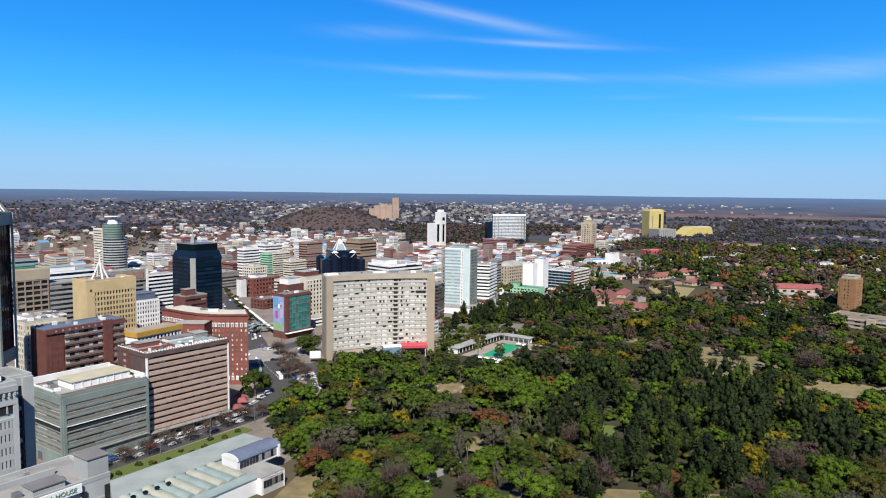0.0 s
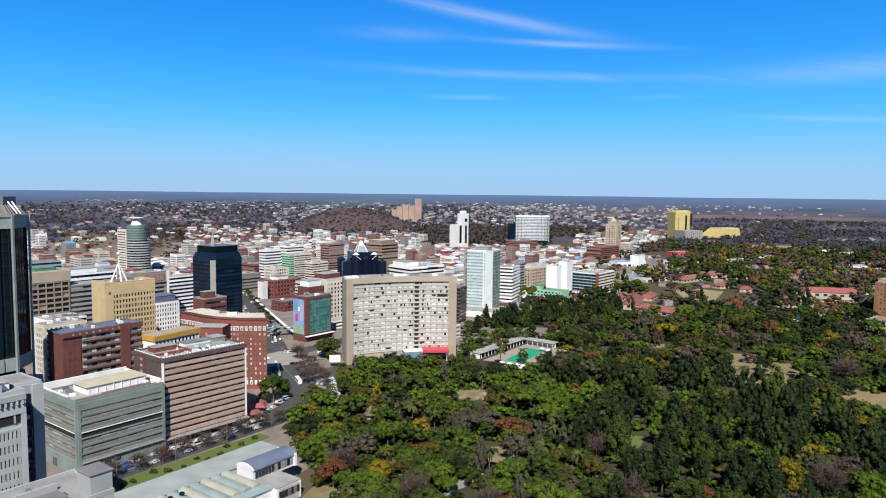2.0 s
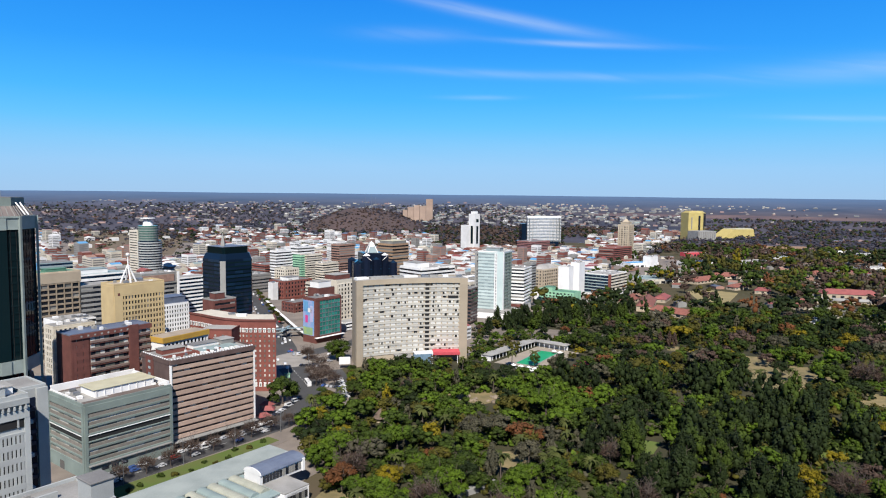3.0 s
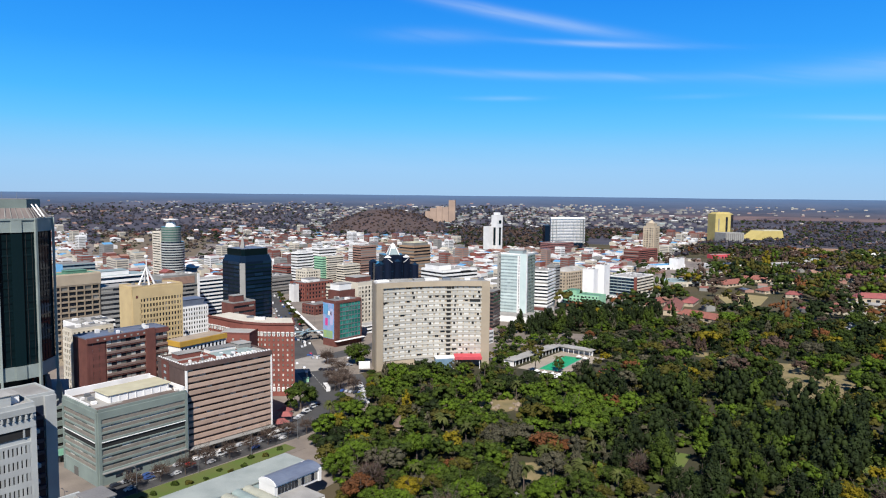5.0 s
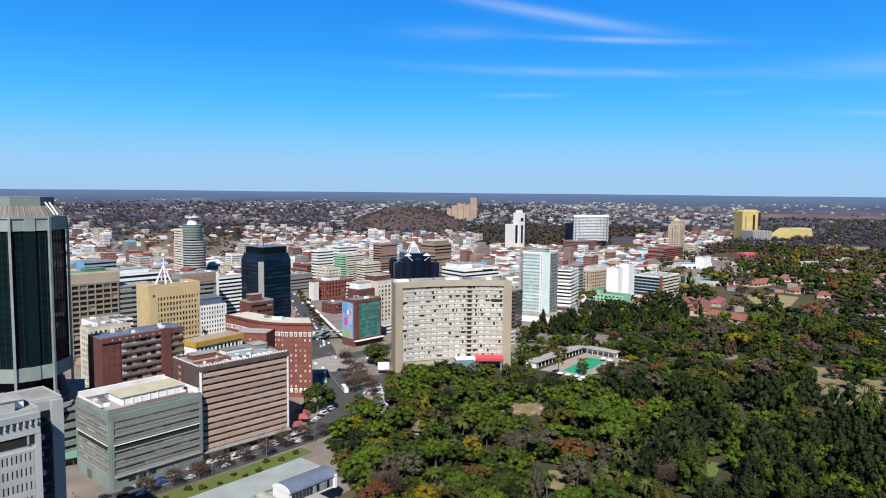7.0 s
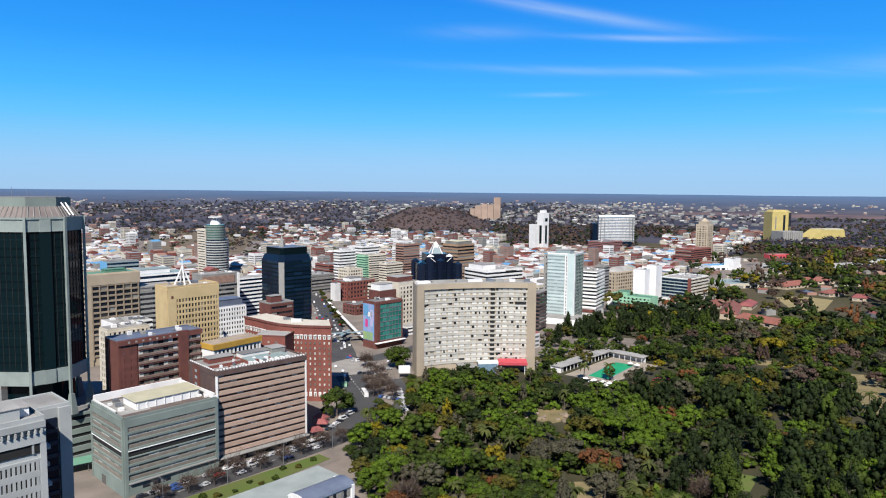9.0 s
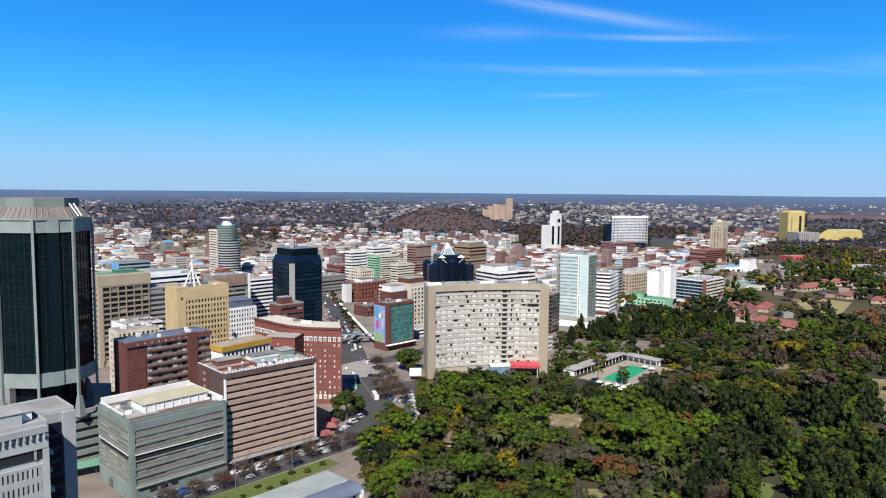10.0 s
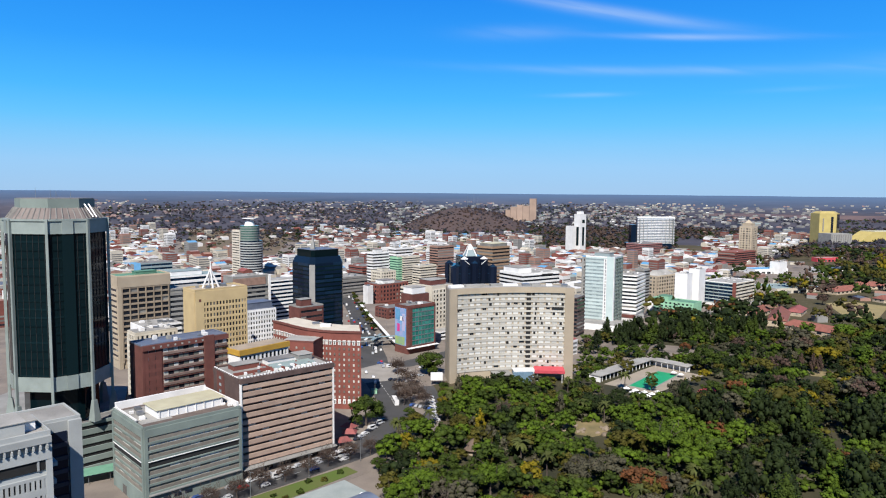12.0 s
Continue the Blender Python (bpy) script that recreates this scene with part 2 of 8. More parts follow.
def ground_material():
    m = bpy.data.materials.new("dry_ground")
    m.use_nodes = True
    n, l = m.node_tree.nodes, m.node_tree.links
    b = n["Principled BSDF"]
    geo = n.new("ShaderNodeNewGeometry")

    def tone(scale, detail, lo, hi):
        t = n.new("ShaderNodeTexNoise")
        t.inputs["Scale"].default_value, t.inputs["Detail"].default_value = scale, detail
        l.new(geo.outputs["Position"], t.inputs["Vector"])
        r = n.new("ShaderNodeMapRange")
        r.inputs["From Min"].default_value, r.inputs["From Max"].default_value = lo, hi
        l.new(t.outputs["Fac"], r.inputs["Value"])
        return r.outputs[0]

    last = None
    for color, fac in (((0.105, 0.088, 0.050), None), ((0.125, 0.095, 0.062), tone(0.02, 6, 0.45, 0.64)), ((0.075, 0.070, 0.038), tone(0.006, 8, 0.42, 0.58)),
                       ((0.135, 0.108, 0.070), tone(0.0025, 5, 0.52, 0.68)), ((0.18, 0.145, 0.10), tone(0.15, 5, 0.60, 0.78))):
        if last is None:
            last = n.new("ShaderNodeRGB").outputs[0]
            last.default_value = (*(v * TONE for v in color), 1)
            continue
        mx = n.new("ShaderNodeMix")
        mx.data_type = "RGBA"
        l.new(fac, mx.inputs["Factor"])
        l.new(last, mx.inputs["A"])
        mx.inputs["B"].default_value = (*(v * TONE for v in color), 1)
        last = mx.outputs["Result"]
    l.new(last, b.inputs["Base Color"])
    b.inputs["Roughness"].default_value = 0.95
    b.inputs["Specular IOR Level"].default_value = 0.1
    return m


GROUND = ground_material()

# ---- building kit ----
BOXES = {}


def mesh_from(name, verts, faces, material, smooth=False):
    me = bpy.data.meshes.new(name)
    me.from_pydata([tuple(v) for v in verts], [], faces)
    for mt in material if isinstance(material, (list, tuple)) else (material,):
        me.materials.append(mt)
    if smooth:
        me.polygons.foreach_set("use_smooth", [True] * len(me.polygons))
    me.update()
    return me




def box_mesh(dx, dy, dz, material):
    """A box that stands on z = 0, centred in x and y, with its upper edges eased."""
    key = (round(dx, 3), round(dy, 3), round(dz, 3), material.name)
    if key not in BOXES:
        e = min(0.06, dx * 0.2, dy * 0.2, dz * 0.2)
        hx, hy = dx / 2, dy / 2
        rings = [(hx, hy, 0), (hx, hy, dz - e), (hx - e, hy - e, dz)]
        v = [(sx * x, sy * y, z) for x, y, z in rings for sx, sy in ((-1, -1), (1, -1), (1, 1), (-1, 1))]
        f = [(3, 2, 1, 0), (8, 9, 10, 11)] + [(4 * r + k, 4 * r + (k + 1) % 4, 4 * r + 4 + (k + 1) % 4, 4 * r + 4 + k) for r in range(2) for k in range(4)]
        BOXES[key] = mesh_from("box", v, f, material)
    return BOXES[key]


def prism_mesh(outline, z0, z1, material, outline_top=None):
    """A prism over a plan outline (counter-clockwise), optionally tapering to another outline."""
    top = outline_top or outline
    k = len(outline)
    v = [(x, y, z0) for x, y in outline] + [(x, y, z1) for x, y in top]
    f = [tuple(reversed(range(k))), tuple(range(k, 2 * k))] + [(i, (i + 1) % k, k + (i + 1) % k, k + i) for i in range(k)]
    return mesh_from("prism", v, f, material)


def part(name, mesh, parent, m=None, label=""):
    ob = new(name, mesh)
    ob.parent = parent
    if m is not None:
        ob.matrix_basis = m
    return tagged(ob, label)


def box(parent, name, material, x, y, z, dx, dy, dz, rz=0, label=""):
    return part(name, box_mesh(dx, dy, dz, material), parent, pose(x, y, z, 0, 0, rz), label)


def thing(name, x, y, z, rz, label, category, group="", kind=""):
    ob = new(name)
    ob.empty_display_size = 0.5
    ob.matrix_basis = pose(x, y, z, 0, 0, rz)
    return tagged(ob, label, category, group, kind)


class Block:
    """A building on a rectangle l1 by l2; its near corner is the thing's origin, the right face runs along x, the left one along y."""

    def __init__(self, name, x, y, a, l1, l2, h, wall, label, roof=None, z=0.0, parent=None, off=(0, 0), category="building", group=""):
        self.ob = parent or thing(name, x, y, z, a, label, category, group)
        self.l1, self.l2, self.h, self.off = l1, l2, h, off
        self.wall = box(self.ob, "wall", wall, off[0] + l1 / 2, off[1] + l2 / 2, 0 if not parent else z, l1, l2, h - (0 if not parent else z))
        if roof:
            box(self.ob, "roof", roof, off[0] + l1 / 2, off[1] + l2 / 2, h + 0.02, l1 - 0.9, l2 - 0.9, 0.25)

    def put(self, name, material, side, s, d, z, w, t, hgt, label=""):
        """A box on a face: s along it (its middle), d its outer side's distance before the wall, w wide, t thick, hgt high."""
        ox, oy = self.off
        if side == "R":
            x, y, dx, dy = ox + s, oy - d + t / 2, w, t
        elif side == "L":
            x, y, dx, dy = ox - d + t / 2, oy + s, t, w
        elif side == "E":
            x, y, dx, dy = ox + self.l1 + d - t / 2, oy + s, t, w
        else:
            x, y, dx, dy = ox + s, oy + self.l2 + d - t / 2, w, t
        if name in ("window_pane", "window_band", "doorway"):
            w = self.wall.matrix_basis.translation
            return box(self.wall, name, material, x - w.x, y - w.y, z - w.z, dx, dy, hgt, 0, label)
        return box(self.ob, name, material, x, y, z, dx, dy, hgt, 0, label)

    def length(self, side):
        return self.l1 if side in "RB" else self.l2

    def parapet(self, material, height=1.0, thick=0.35, out=0.06):
        for side in "RLEB":
            w = self.length(side) + (2 * out if side in "RB" else -2 * (thick - out))
            self.put("parapet", material, side, self.length(side) / 2, out, self.h, w, thick, height)

    def grid(self, side, z0, z1, floors, bays, wall, glass, s0=0.0, s1=None, sill=0.45, pier=0.4, deep=0.35, edge=True):
        """Punched windows: bands and piers stand before the panes."""
        s1 = self.length(side) if s1 is None else s1
        fh, bw = (z1 - z0) / floors, (s1 - s0) / bays
        for k in range(floors + 1):
            hgt = fh * sill if k < floors else fh * sill * 0.5
            self.put("spandrel", wall, side, (s0 + s1) / 2, deep, z0 + k * fh, s1 - s0, deep + 0.02, hgt)
        for k in range(bays + 1):
            self.put("pier", wall, side, min(max(s0 + k * bw, s0 + bw * pier / 2), s1 - bw * pier / 2), deep - 0.01, z0, bw * pier, deep, z1 - z0)
        for k in range(floors):
            for j in range(bays):
                self.put("window_pane", glass, side, s0 + (j + 0.5) * bw, 0.06, z0 + (k + sill) * fh, bw * (1 - pier), 0.08, fh * (1 - sill))

    def bands(self, side, z0, z1, floors, wall, glass, bays=1, s0=0.0, s1=None, sill=0.5, deep=0.5, mullion=None):
        """Ribbon windows between long spandrels."""
        s1 = self.length(side) if s1 is None else s1
        fh, bw = (z1 - z0) / floors, (s1 - s0) / bays
        for k in range(floors):
            self.put("spandrel", wall, side, (s0 + s1) / 2, deep, z0 + k * fh, s1 - s0, deep + 0.02, fh * sill)
            for j in range(bays):
                self.put("window_pane", glass, side, s0 + (j + 0.5) * bw, 0.1, z0 + (k + sill) * fh, bw - (0.12 if bays > 1 else 0), 0.12, fh * (1 - sill))
        self.put("spandrel", wall, side, (s0 + s1) / 2, deep, z1, s1 - s0, deep + 0.02, fh * sill * 0.6)
        if mullion:
            for j in range(bays + 1):
                self.put("mullion", mullion, side, min(max(s0 + j * bw, s0 + 0.15), s1 - 0.15), deep * 0.6, z0, 0.3, deep * 0.6, z1 - z0)

    def fins(self, side, z0, z1, count, material, s0=0.0, s1=None, out=0.7, w=0.4):
        s1 = self.length(side) if s1 is None else s1
        for k in range(count + 1):
            self.put("fin", material, side, min(max(s0 + (s1 - s0) * k / count, s0 + w / 2), s1 - w / 2), out, z0, w, out, z1 - z0)

    def roof_box(self, name, material, fx, fy, dx, dy, hgt, top=None, z=0.25):
        ox, oy = self.off
        x, y = ox + fx * self.l1, oy + fy * self.l2
        box(self.ob, name, material, x, y, self.h + z, dx, dy, hgt)
        if top:
            box(self.ob, "roof_sheet", top, x, y, self.h + z + hgt, dx + 0.6, dy + 0.6, 0.3)

    def clutter(self, count, seed, lo=1.0, hi=3.0, mats=None):
        r = random.Random(seed)
        for _ in range(count):
            s = r.uniform(lo, hi)
            self.roof_box("roof_plant", r.choice(mats or (WHITE, STEEL, CONCRETE)), r.uniform(0.12, 0.88), r.uniform(0.15, 0.85), s, s * r.uniform(0.6, 1.4), r.uniform(0.6, 1.8))

# ---- ground, streets, pavement ----


def rise(x, y):
    r = math.hypot(x, y - 60)
    return 0.0 if r < 2400 else 106.0 * ((r - 2400) / 2500) ** 1.25


def ground_sheet():
    rings = [0, 120, 240, 400, 600, 900, 1200, 1500, 1700]
    k = 96
    v, f = [(0, 60, 0)], []
    for r in rings[1:]:
        for i in range(k):
            t = 2 * math.pi * i / k
            x, y = r * math.cos(t), 60 + r * math.sin(t)
            v.append((x, y, rise(x, y)))
    for i in range(k):
        f.append((0, 1 + i, 1 + (i + 1) % k))
    for j in range(len(rings) - 2):
        for i in range(k):
            a, b = 1 + j * k + i, 1 + j * k + (i + 1) % k
            f.append((a, a + k, b + k, b))
    return mesh_from("ground", v, f, GROUND, True)




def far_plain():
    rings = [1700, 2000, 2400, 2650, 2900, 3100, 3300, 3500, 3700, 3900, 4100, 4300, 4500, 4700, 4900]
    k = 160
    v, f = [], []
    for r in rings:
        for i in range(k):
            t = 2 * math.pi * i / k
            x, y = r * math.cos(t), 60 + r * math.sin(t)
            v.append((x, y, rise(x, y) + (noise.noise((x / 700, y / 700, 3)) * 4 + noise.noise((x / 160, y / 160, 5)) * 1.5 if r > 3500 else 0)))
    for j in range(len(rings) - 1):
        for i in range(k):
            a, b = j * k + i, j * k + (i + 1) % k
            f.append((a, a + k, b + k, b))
    # aerial haze put into the base colour: bluish tones, bluer with distance
    m = surface("haze_tinted_plain", (0.125, 0.112, 0.130), (0.040, 0.046, 0.068), 0.95, 0.0024, 0.012, rand=0.0, spec=0.1)
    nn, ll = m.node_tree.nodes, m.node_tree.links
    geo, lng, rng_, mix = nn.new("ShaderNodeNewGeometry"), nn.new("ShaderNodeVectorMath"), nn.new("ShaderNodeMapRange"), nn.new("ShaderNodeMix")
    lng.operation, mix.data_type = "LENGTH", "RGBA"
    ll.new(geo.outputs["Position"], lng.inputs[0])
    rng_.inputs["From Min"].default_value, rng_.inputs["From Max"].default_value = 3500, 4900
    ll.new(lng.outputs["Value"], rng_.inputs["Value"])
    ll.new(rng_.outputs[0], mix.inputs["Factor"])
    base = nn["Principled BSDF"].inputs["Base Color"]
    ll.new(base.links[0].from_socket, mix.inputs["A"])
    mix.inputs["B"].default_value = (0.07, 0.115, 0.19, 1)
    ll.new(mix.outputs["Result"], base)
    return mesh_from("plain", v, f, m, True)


def far_fields():
    v, f, k = [], [], 40
    for i in range(k + 1):
        a = radians(9 + 60 * i / k)
        for j in range(4):
            r = 3180 + 6 * abs(math.degrees(a) - 20) * (1 - j / 3) + 80 * j + 40 * noise.noise((i * 0.35, j * 5, 2))
            x, y = r * math.sin(a), r * math.cos(a)
            v.append((x, y, rise(x, y) + 0.6))
    for i in range(k):
        for j in range(3):
            a = i * 4 + j
            f.append((a, a + 1, a + 5, a + 4))
    return mesh_from("fields", v, f, surface("bare_farmland", (0.21, 0.145, 0.135), (0.10, 0.08, 0.095), 0.95, 0.006, 0.04, spec=0.1))


tagged(new("far_fields", far_fields()), "bare brown farmland far beyond the woods", "field", kind="structure")
tagged(new("backdrop", far_plain()), "wooded plain below the horizon with blue haze in its colour", "backdrop", kind="structure")
tagged(new("ground", ground_sheet()), "dry brown and olive plain reaching the horizon", "ground", kind="structure")


def slab(name, outline, z, material, label, category, thick=0.5):
    return tagged(new(name, prism_mesh(outline, z - thick, z, material)), label, category, kind="structure")


slab("pavement_city", [(-60, 150), (-58, 205), (-100, 232), (-66, 300), (-64, 340), (-74, 420), (-92, 470), (-84, 486), (-4, 520), (30, 640), (120, 720), (400, 1250), (300, 1560),
                       (-1100, 1560), (-1300, 900), (-700, 150)], 0.10, PAVING, "grey-beige paving and yards between the city buildings", "pavement")


def ribbon(points, width):
    """The outline of a strip along a line of plan points."""
    left, right = [], []
    for i, p in enumerate(points):
        a, b = Vector(points[max(i - 1, 0)]), Vector(points[min(i + 1, len(points) - 1)])
        d = (b - a).normalized()
        n = Vector((-d.y, d.x)) * (width[i] if isinstance(width, (list, tuple)) else width) / 2
        left.append(Vector(p) + n)
        right.append(Vector(p) - n)
    return left, right


def road(name, points, width, z, material, label, category="road", thick=0.14):
    left, right = ribbon(points, width)
    k = len(points)
    v = [(p.x, p.y, z) for p in left] + [(p.x, p.y, z) for p in right] + [(p.x, p.y, z - thick) for p in left] + [(p.x, p.y, z - thick) for p in right]
    f = []
    for i in range(k - 1):
        f += [(i, k + i, k + i + 1, i + 1), (2 * k + i, 2 * k + i + 1, i + 1, i), (k + i, 3 * k + i, 3 * k + i + 1, k + i + 1)]
    return tagged(new(name, mesh_from(name, v, f, material)), label, category, kind="structure")


slab("pavement_plaza", [(-152, 492), (-136, 520), (-112, 505), (-118, 478), (-133, 468)], 0.19, surface("pale_plaza", (0.40, 0.37, 0.33), (0.30, 0.275, 0.245), 0.9, 0.12, 2), "pale paved plaza at the street junction", "pavement")
AV = 56.0
AX, AY = Vector((math.cos(radians(AV)), math.sin(radians(AV)))), Vector((math.sin(radians(AV)), -math.cos(radians(AV))))


def av(s, d):
    """A plan place by its distance along the avenue and before its building line."""
    p = Vector((-160, 284)) + AX * s + AY * d
    return p.x, p.y


road("road_avenue", [av(-260, 9), av(0, 9), av(70, 9), av(95, 8), (-94, 388), (-96, 412), (-108, 440), (-128, 478), (-148, 530), (-176, 600), (-215, 700), (-262, 800), (-350, 1000), (-480, 1300)],
     [14, 14, 14, 15, 18, 18, 17, 18, 22, 20, 18, 16, 16, 16], 0.16, ASPHALT, "worn grey asphalt avenue bending into the city street")
road("road_park_lane", [(-94, 470), (-84, 445), (-79, 420), (-82, 395), (-92, 380)], 9, 0.15, ASPHALT, "asphalt lane and parking beside the park trees")
road("road_crossing", [(-190, 470), (-150, 505), (-120, 520), (-95, 560), (-70, 640), (-40, 720), (10, 860)], 15, 0.17, ASPHALT, "asphalt cross street by the hotel")
road("grass_verge", [av(-60, 23), av(20, 23), av(80, 22)], [13, 13, 8], 0.22, LAWN, "mown green grass verge with low shrubs along the avenue", "lawn")
road("pavement_verge", [av(-60, 31), av(20, 31), av(84, 28)], [3.5, 3.5, 3], 0.2, PAVING, "pale paved footpath beside the grass verge", "pavement")
road("pavement_north", [av(-60, 0.6), av(0, 0.6), av(88, 0.6)], 2.6, 0.28, PAVING, "paved sidewalk with a kerb before the offices", "pavement")
for k in range(18):
    s = -60 + 8.5 * k
    road("lane_mark", [av(s, 9), av(s + 3.4, 9)], 0.22, 0.165, MARK, "white dashed lane line on asphalt", "marking", 0.01)
for k in range(9):
    a, b = Vector((-104, 432)), Vector((-128, 478))
    p = a.lerp(b, k / 9)
    q = a.lerp(b, (k + 0.5) / 9)
    road("lane_mark", [(p.x, p.y), (q.x, q.y)], 0.25, 0.165, MARK, "white dashed lane line on asphalt", "marking", 0.01)

# ---- grey-green office block ----
g = Block("office_block", -160, 284.6, 55.5, 39.2, 32, 31.0, GREY_GREEN, "grey-green concrete office block with ribbon windows beside the avenue")
for side in "RL":
    w = g.length(side)
    g.put("base_wall", GREY_GREEN, side, w / 2, 0.5, 0, w, 0.5, 6.0)
    for k, z in enumerate((6.0, 9.3, 12.6, 18.9, 22.2, 25.5)):
        for j in range(9 if side == "R" else 7):
            bw = (w - 3) / (9 if side == "R" else 7)
            g.put("window_pane", CURTAIN, side, 1.5 + (j + 0.5) * bw, 0.08, z + 1.9, bw - 0.15, 0.1, 1.35)
        g.put("sill_panel", SPANDREL_GREY, side, w / 2, 0.3, z + 0.55, w - 2.4, 0.3, 1.4)
        g.put("floor_band", GREY_GREEN, side, w / 2, 0.62, z - 0.35, w, 0.62, 0.9)
    # raised black strip paints the shade of a recessed floor
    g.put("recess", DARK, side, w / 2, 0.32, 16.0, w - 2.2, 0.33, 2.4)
    g.put("floor_band", GREY_GREEN, side, w / 2, 0.62, 15.6, w, 0.62, 0.5)
    g.put("balcony_rail", WHITE, side, w / 2, 0.9, 18.35, w - 2.4, 0.25, 0.3)
    g.put("fascia", GREY_GREEN, side, w / 2, 0.62, 28.0, w, 0.62, 3.0)
    for s in (0.6, w - 0.6):
        g.put("corner_pier", GREY_GREEN, side, s, 0.66, 0, 1.3, 0.66, 31.0)
for side in "RLEB":
    w = g.length(side)
    g.put("parapet", GREY_GREEN if side in "RL" else WHITE, side, w / 2, 0.3, 31.0, w - 0.6, 0.5, 1.2)
box(g.ob, "roof", surface("brown_roof_felt", (0.16, 0.12, 0.10), (0.09, 0.07, 0.065), 0.9, 0.2, 3), 19.6, 16, 31.02, 37.4, 30, 0.2)
box(g.ob, "roof_deck", ROOF_PALE, 7.5, 17, 31.2, 12, 22, 0.15)
box(g.ob, "penthouse", WHITE, 22, 14.5, 31.2, 27, 12.5, 3.4)
box(g.ob, "roof_sheet", ROOF_YELLOW, 22, 14.5, 34.6, 28.4, 13.6, 0.3)
for k in range(8):
    box(g.ob, "penthouse_rib", WHITE, 9.2 + 3.65 * k, 8.1, 31.2, 0.3, 0.3, 3.4)
box(g.ob, "back_parapet", WHITE, 19.6, 31.3, 31.0, 38.2, 0.6, 3.3)
box(g.ob, "back_parapet", WHITE, 38.4, 16, 31.0, 0.8, 30, 2.6)
box(g.ob, "side_parapet", WHITE, 0.7, 20, 32.0, 0.5, 22, 0.7)
for x_, y_, d_ in ((4, 12, 2.0), (5.5, 18, 2.4), (3.6, 22, 1.6), (7, 25, 2.2), (37, 5, 1.6), (35.5, 8, 1.4)):
    box(g.ob, "roof_plant", STEEL if d_ > 2 else WHITE, x_, y_, 31.3, d_, d_ * 0.8, d_ * 0.6)
for k in range(3):
    g.put("low_window", GLASS, "R", 8 + 4.2 * k, 0.56, 2.2, 3.0, 0.1, 1.3)
g.put("doorway", GLASS, "L", 20, 0.56, 0, 4.0, 0.1, 3.8)
g.put("ledge", CONCRETE, "R", 19.6, 1.6, 5.3, 37, 1.6, 0.45)

# ---- pink and umber slab ----
p = Block("office_slab", -140.4, 320.6, 52.5, 45.4, 26, 41.0, UMBER, "pink-banded office slab with umber brick ends and white frame", ROOF_PALE)
fh = 2.98
for k in range(12):
    z = 4.3 + k * fh
    p.put("spandrel", PINK, "R", 22.7, 1.0, z + 0.05, 43.6, 1.0, 1.8)
    p.put("sun_shelf", UMBER, "R", 22.7, 1.15, z + 2.84, 43.6, 1.15, 0.16)
    for j in range(14):
        p.put("window_pane", CURTAIN if (j * 7 + k * 3) % 11 < 2 else GLASS, "R", 0.9 + 3.11 * (j + 0.5), 0.1, z + 1.86, 2.95, 0.12, 1.0)
for s in (0.4, 45.0):
    p.put("white_frame", WHITE, "R", s, 1.55, 4.0, 0.5, 1.6, 36.4)
p.put("fascia", UMBER, "R", 22.7, 1.6, 39.9, 45.4, 1.6, 2.1)
p.put("canopy", CONCRETE, "R", 22.7, 4.0, 3.5, 45.4, 4.0, 0.4)
for j in range(12):
    p.put("shop_window", GLASS, "R", 1.9 + 3.75 * j, 0.12, 0.3, 3.5, 0.12, 3.0)
p.put("fascia", UMBER, "L", 13, 0.3, 39.9, 26, 0.3, 2.1)
p.put("stair_strip", BRICK, "L", 18, 0.4, 0, 7, 0.4, 41.4)
for k in range(12):
    p.put("window_pane", GLASS_PALE, "L", 18, 0.46, 5.5 + k * fh, 2.2, 0.08, 1.2)
p.parapet(UMBER, 1.0)
for k in range(30):
    p.put("parapet_post", WHITE, "R", 1.0 + 1.49 * k, 0.9, 42.1, 0.7, 0.6, 0.55)
for k in range(12):
    p.put("parapet_post", WHITE, "L", 1.5 + 2.05 * k, 0.3, 42.1, 0.7, 0.5, 0.5)
p.roof_box("saw_roof", ROOF_AQUA, 0.66, 0.38, 20, 8, 1.0)
for k in range(7):
    p.put("roof_tooth", WHITE, "R", 22 + 2.8 * k, -4.0, 41.3, 1.5, 2.4, 0.6)
p.roof_box("roof_deck_wall", BRICK_BRIGHT, 0.22, 0.30, 18, 0.5, 1.3)
p.roof_box("roof_deck_wall", BRICK_BRIGHT, 0.40, 0.42, 0.5, 12, 1.3)
p.clutter(26, 8, 0.5, 1.5, (WHITE, WHITE, CONCRETE, BRICK_BRIGHT, STEEL))
p.roof_box("plant_room", BRICK_BRIGHT, 0.24, 0.72, 12, 6, 2.2, ROOF_PALE)
p.roof_box("plant_room", WHITE, 0.62, 0.7, 14, 6, 2.0, ROOF_GREY)
p.roof_box("lift_room", CONCRETE, 0.85, 0.62, 7, 7, 3.0, ROOF_PALE)

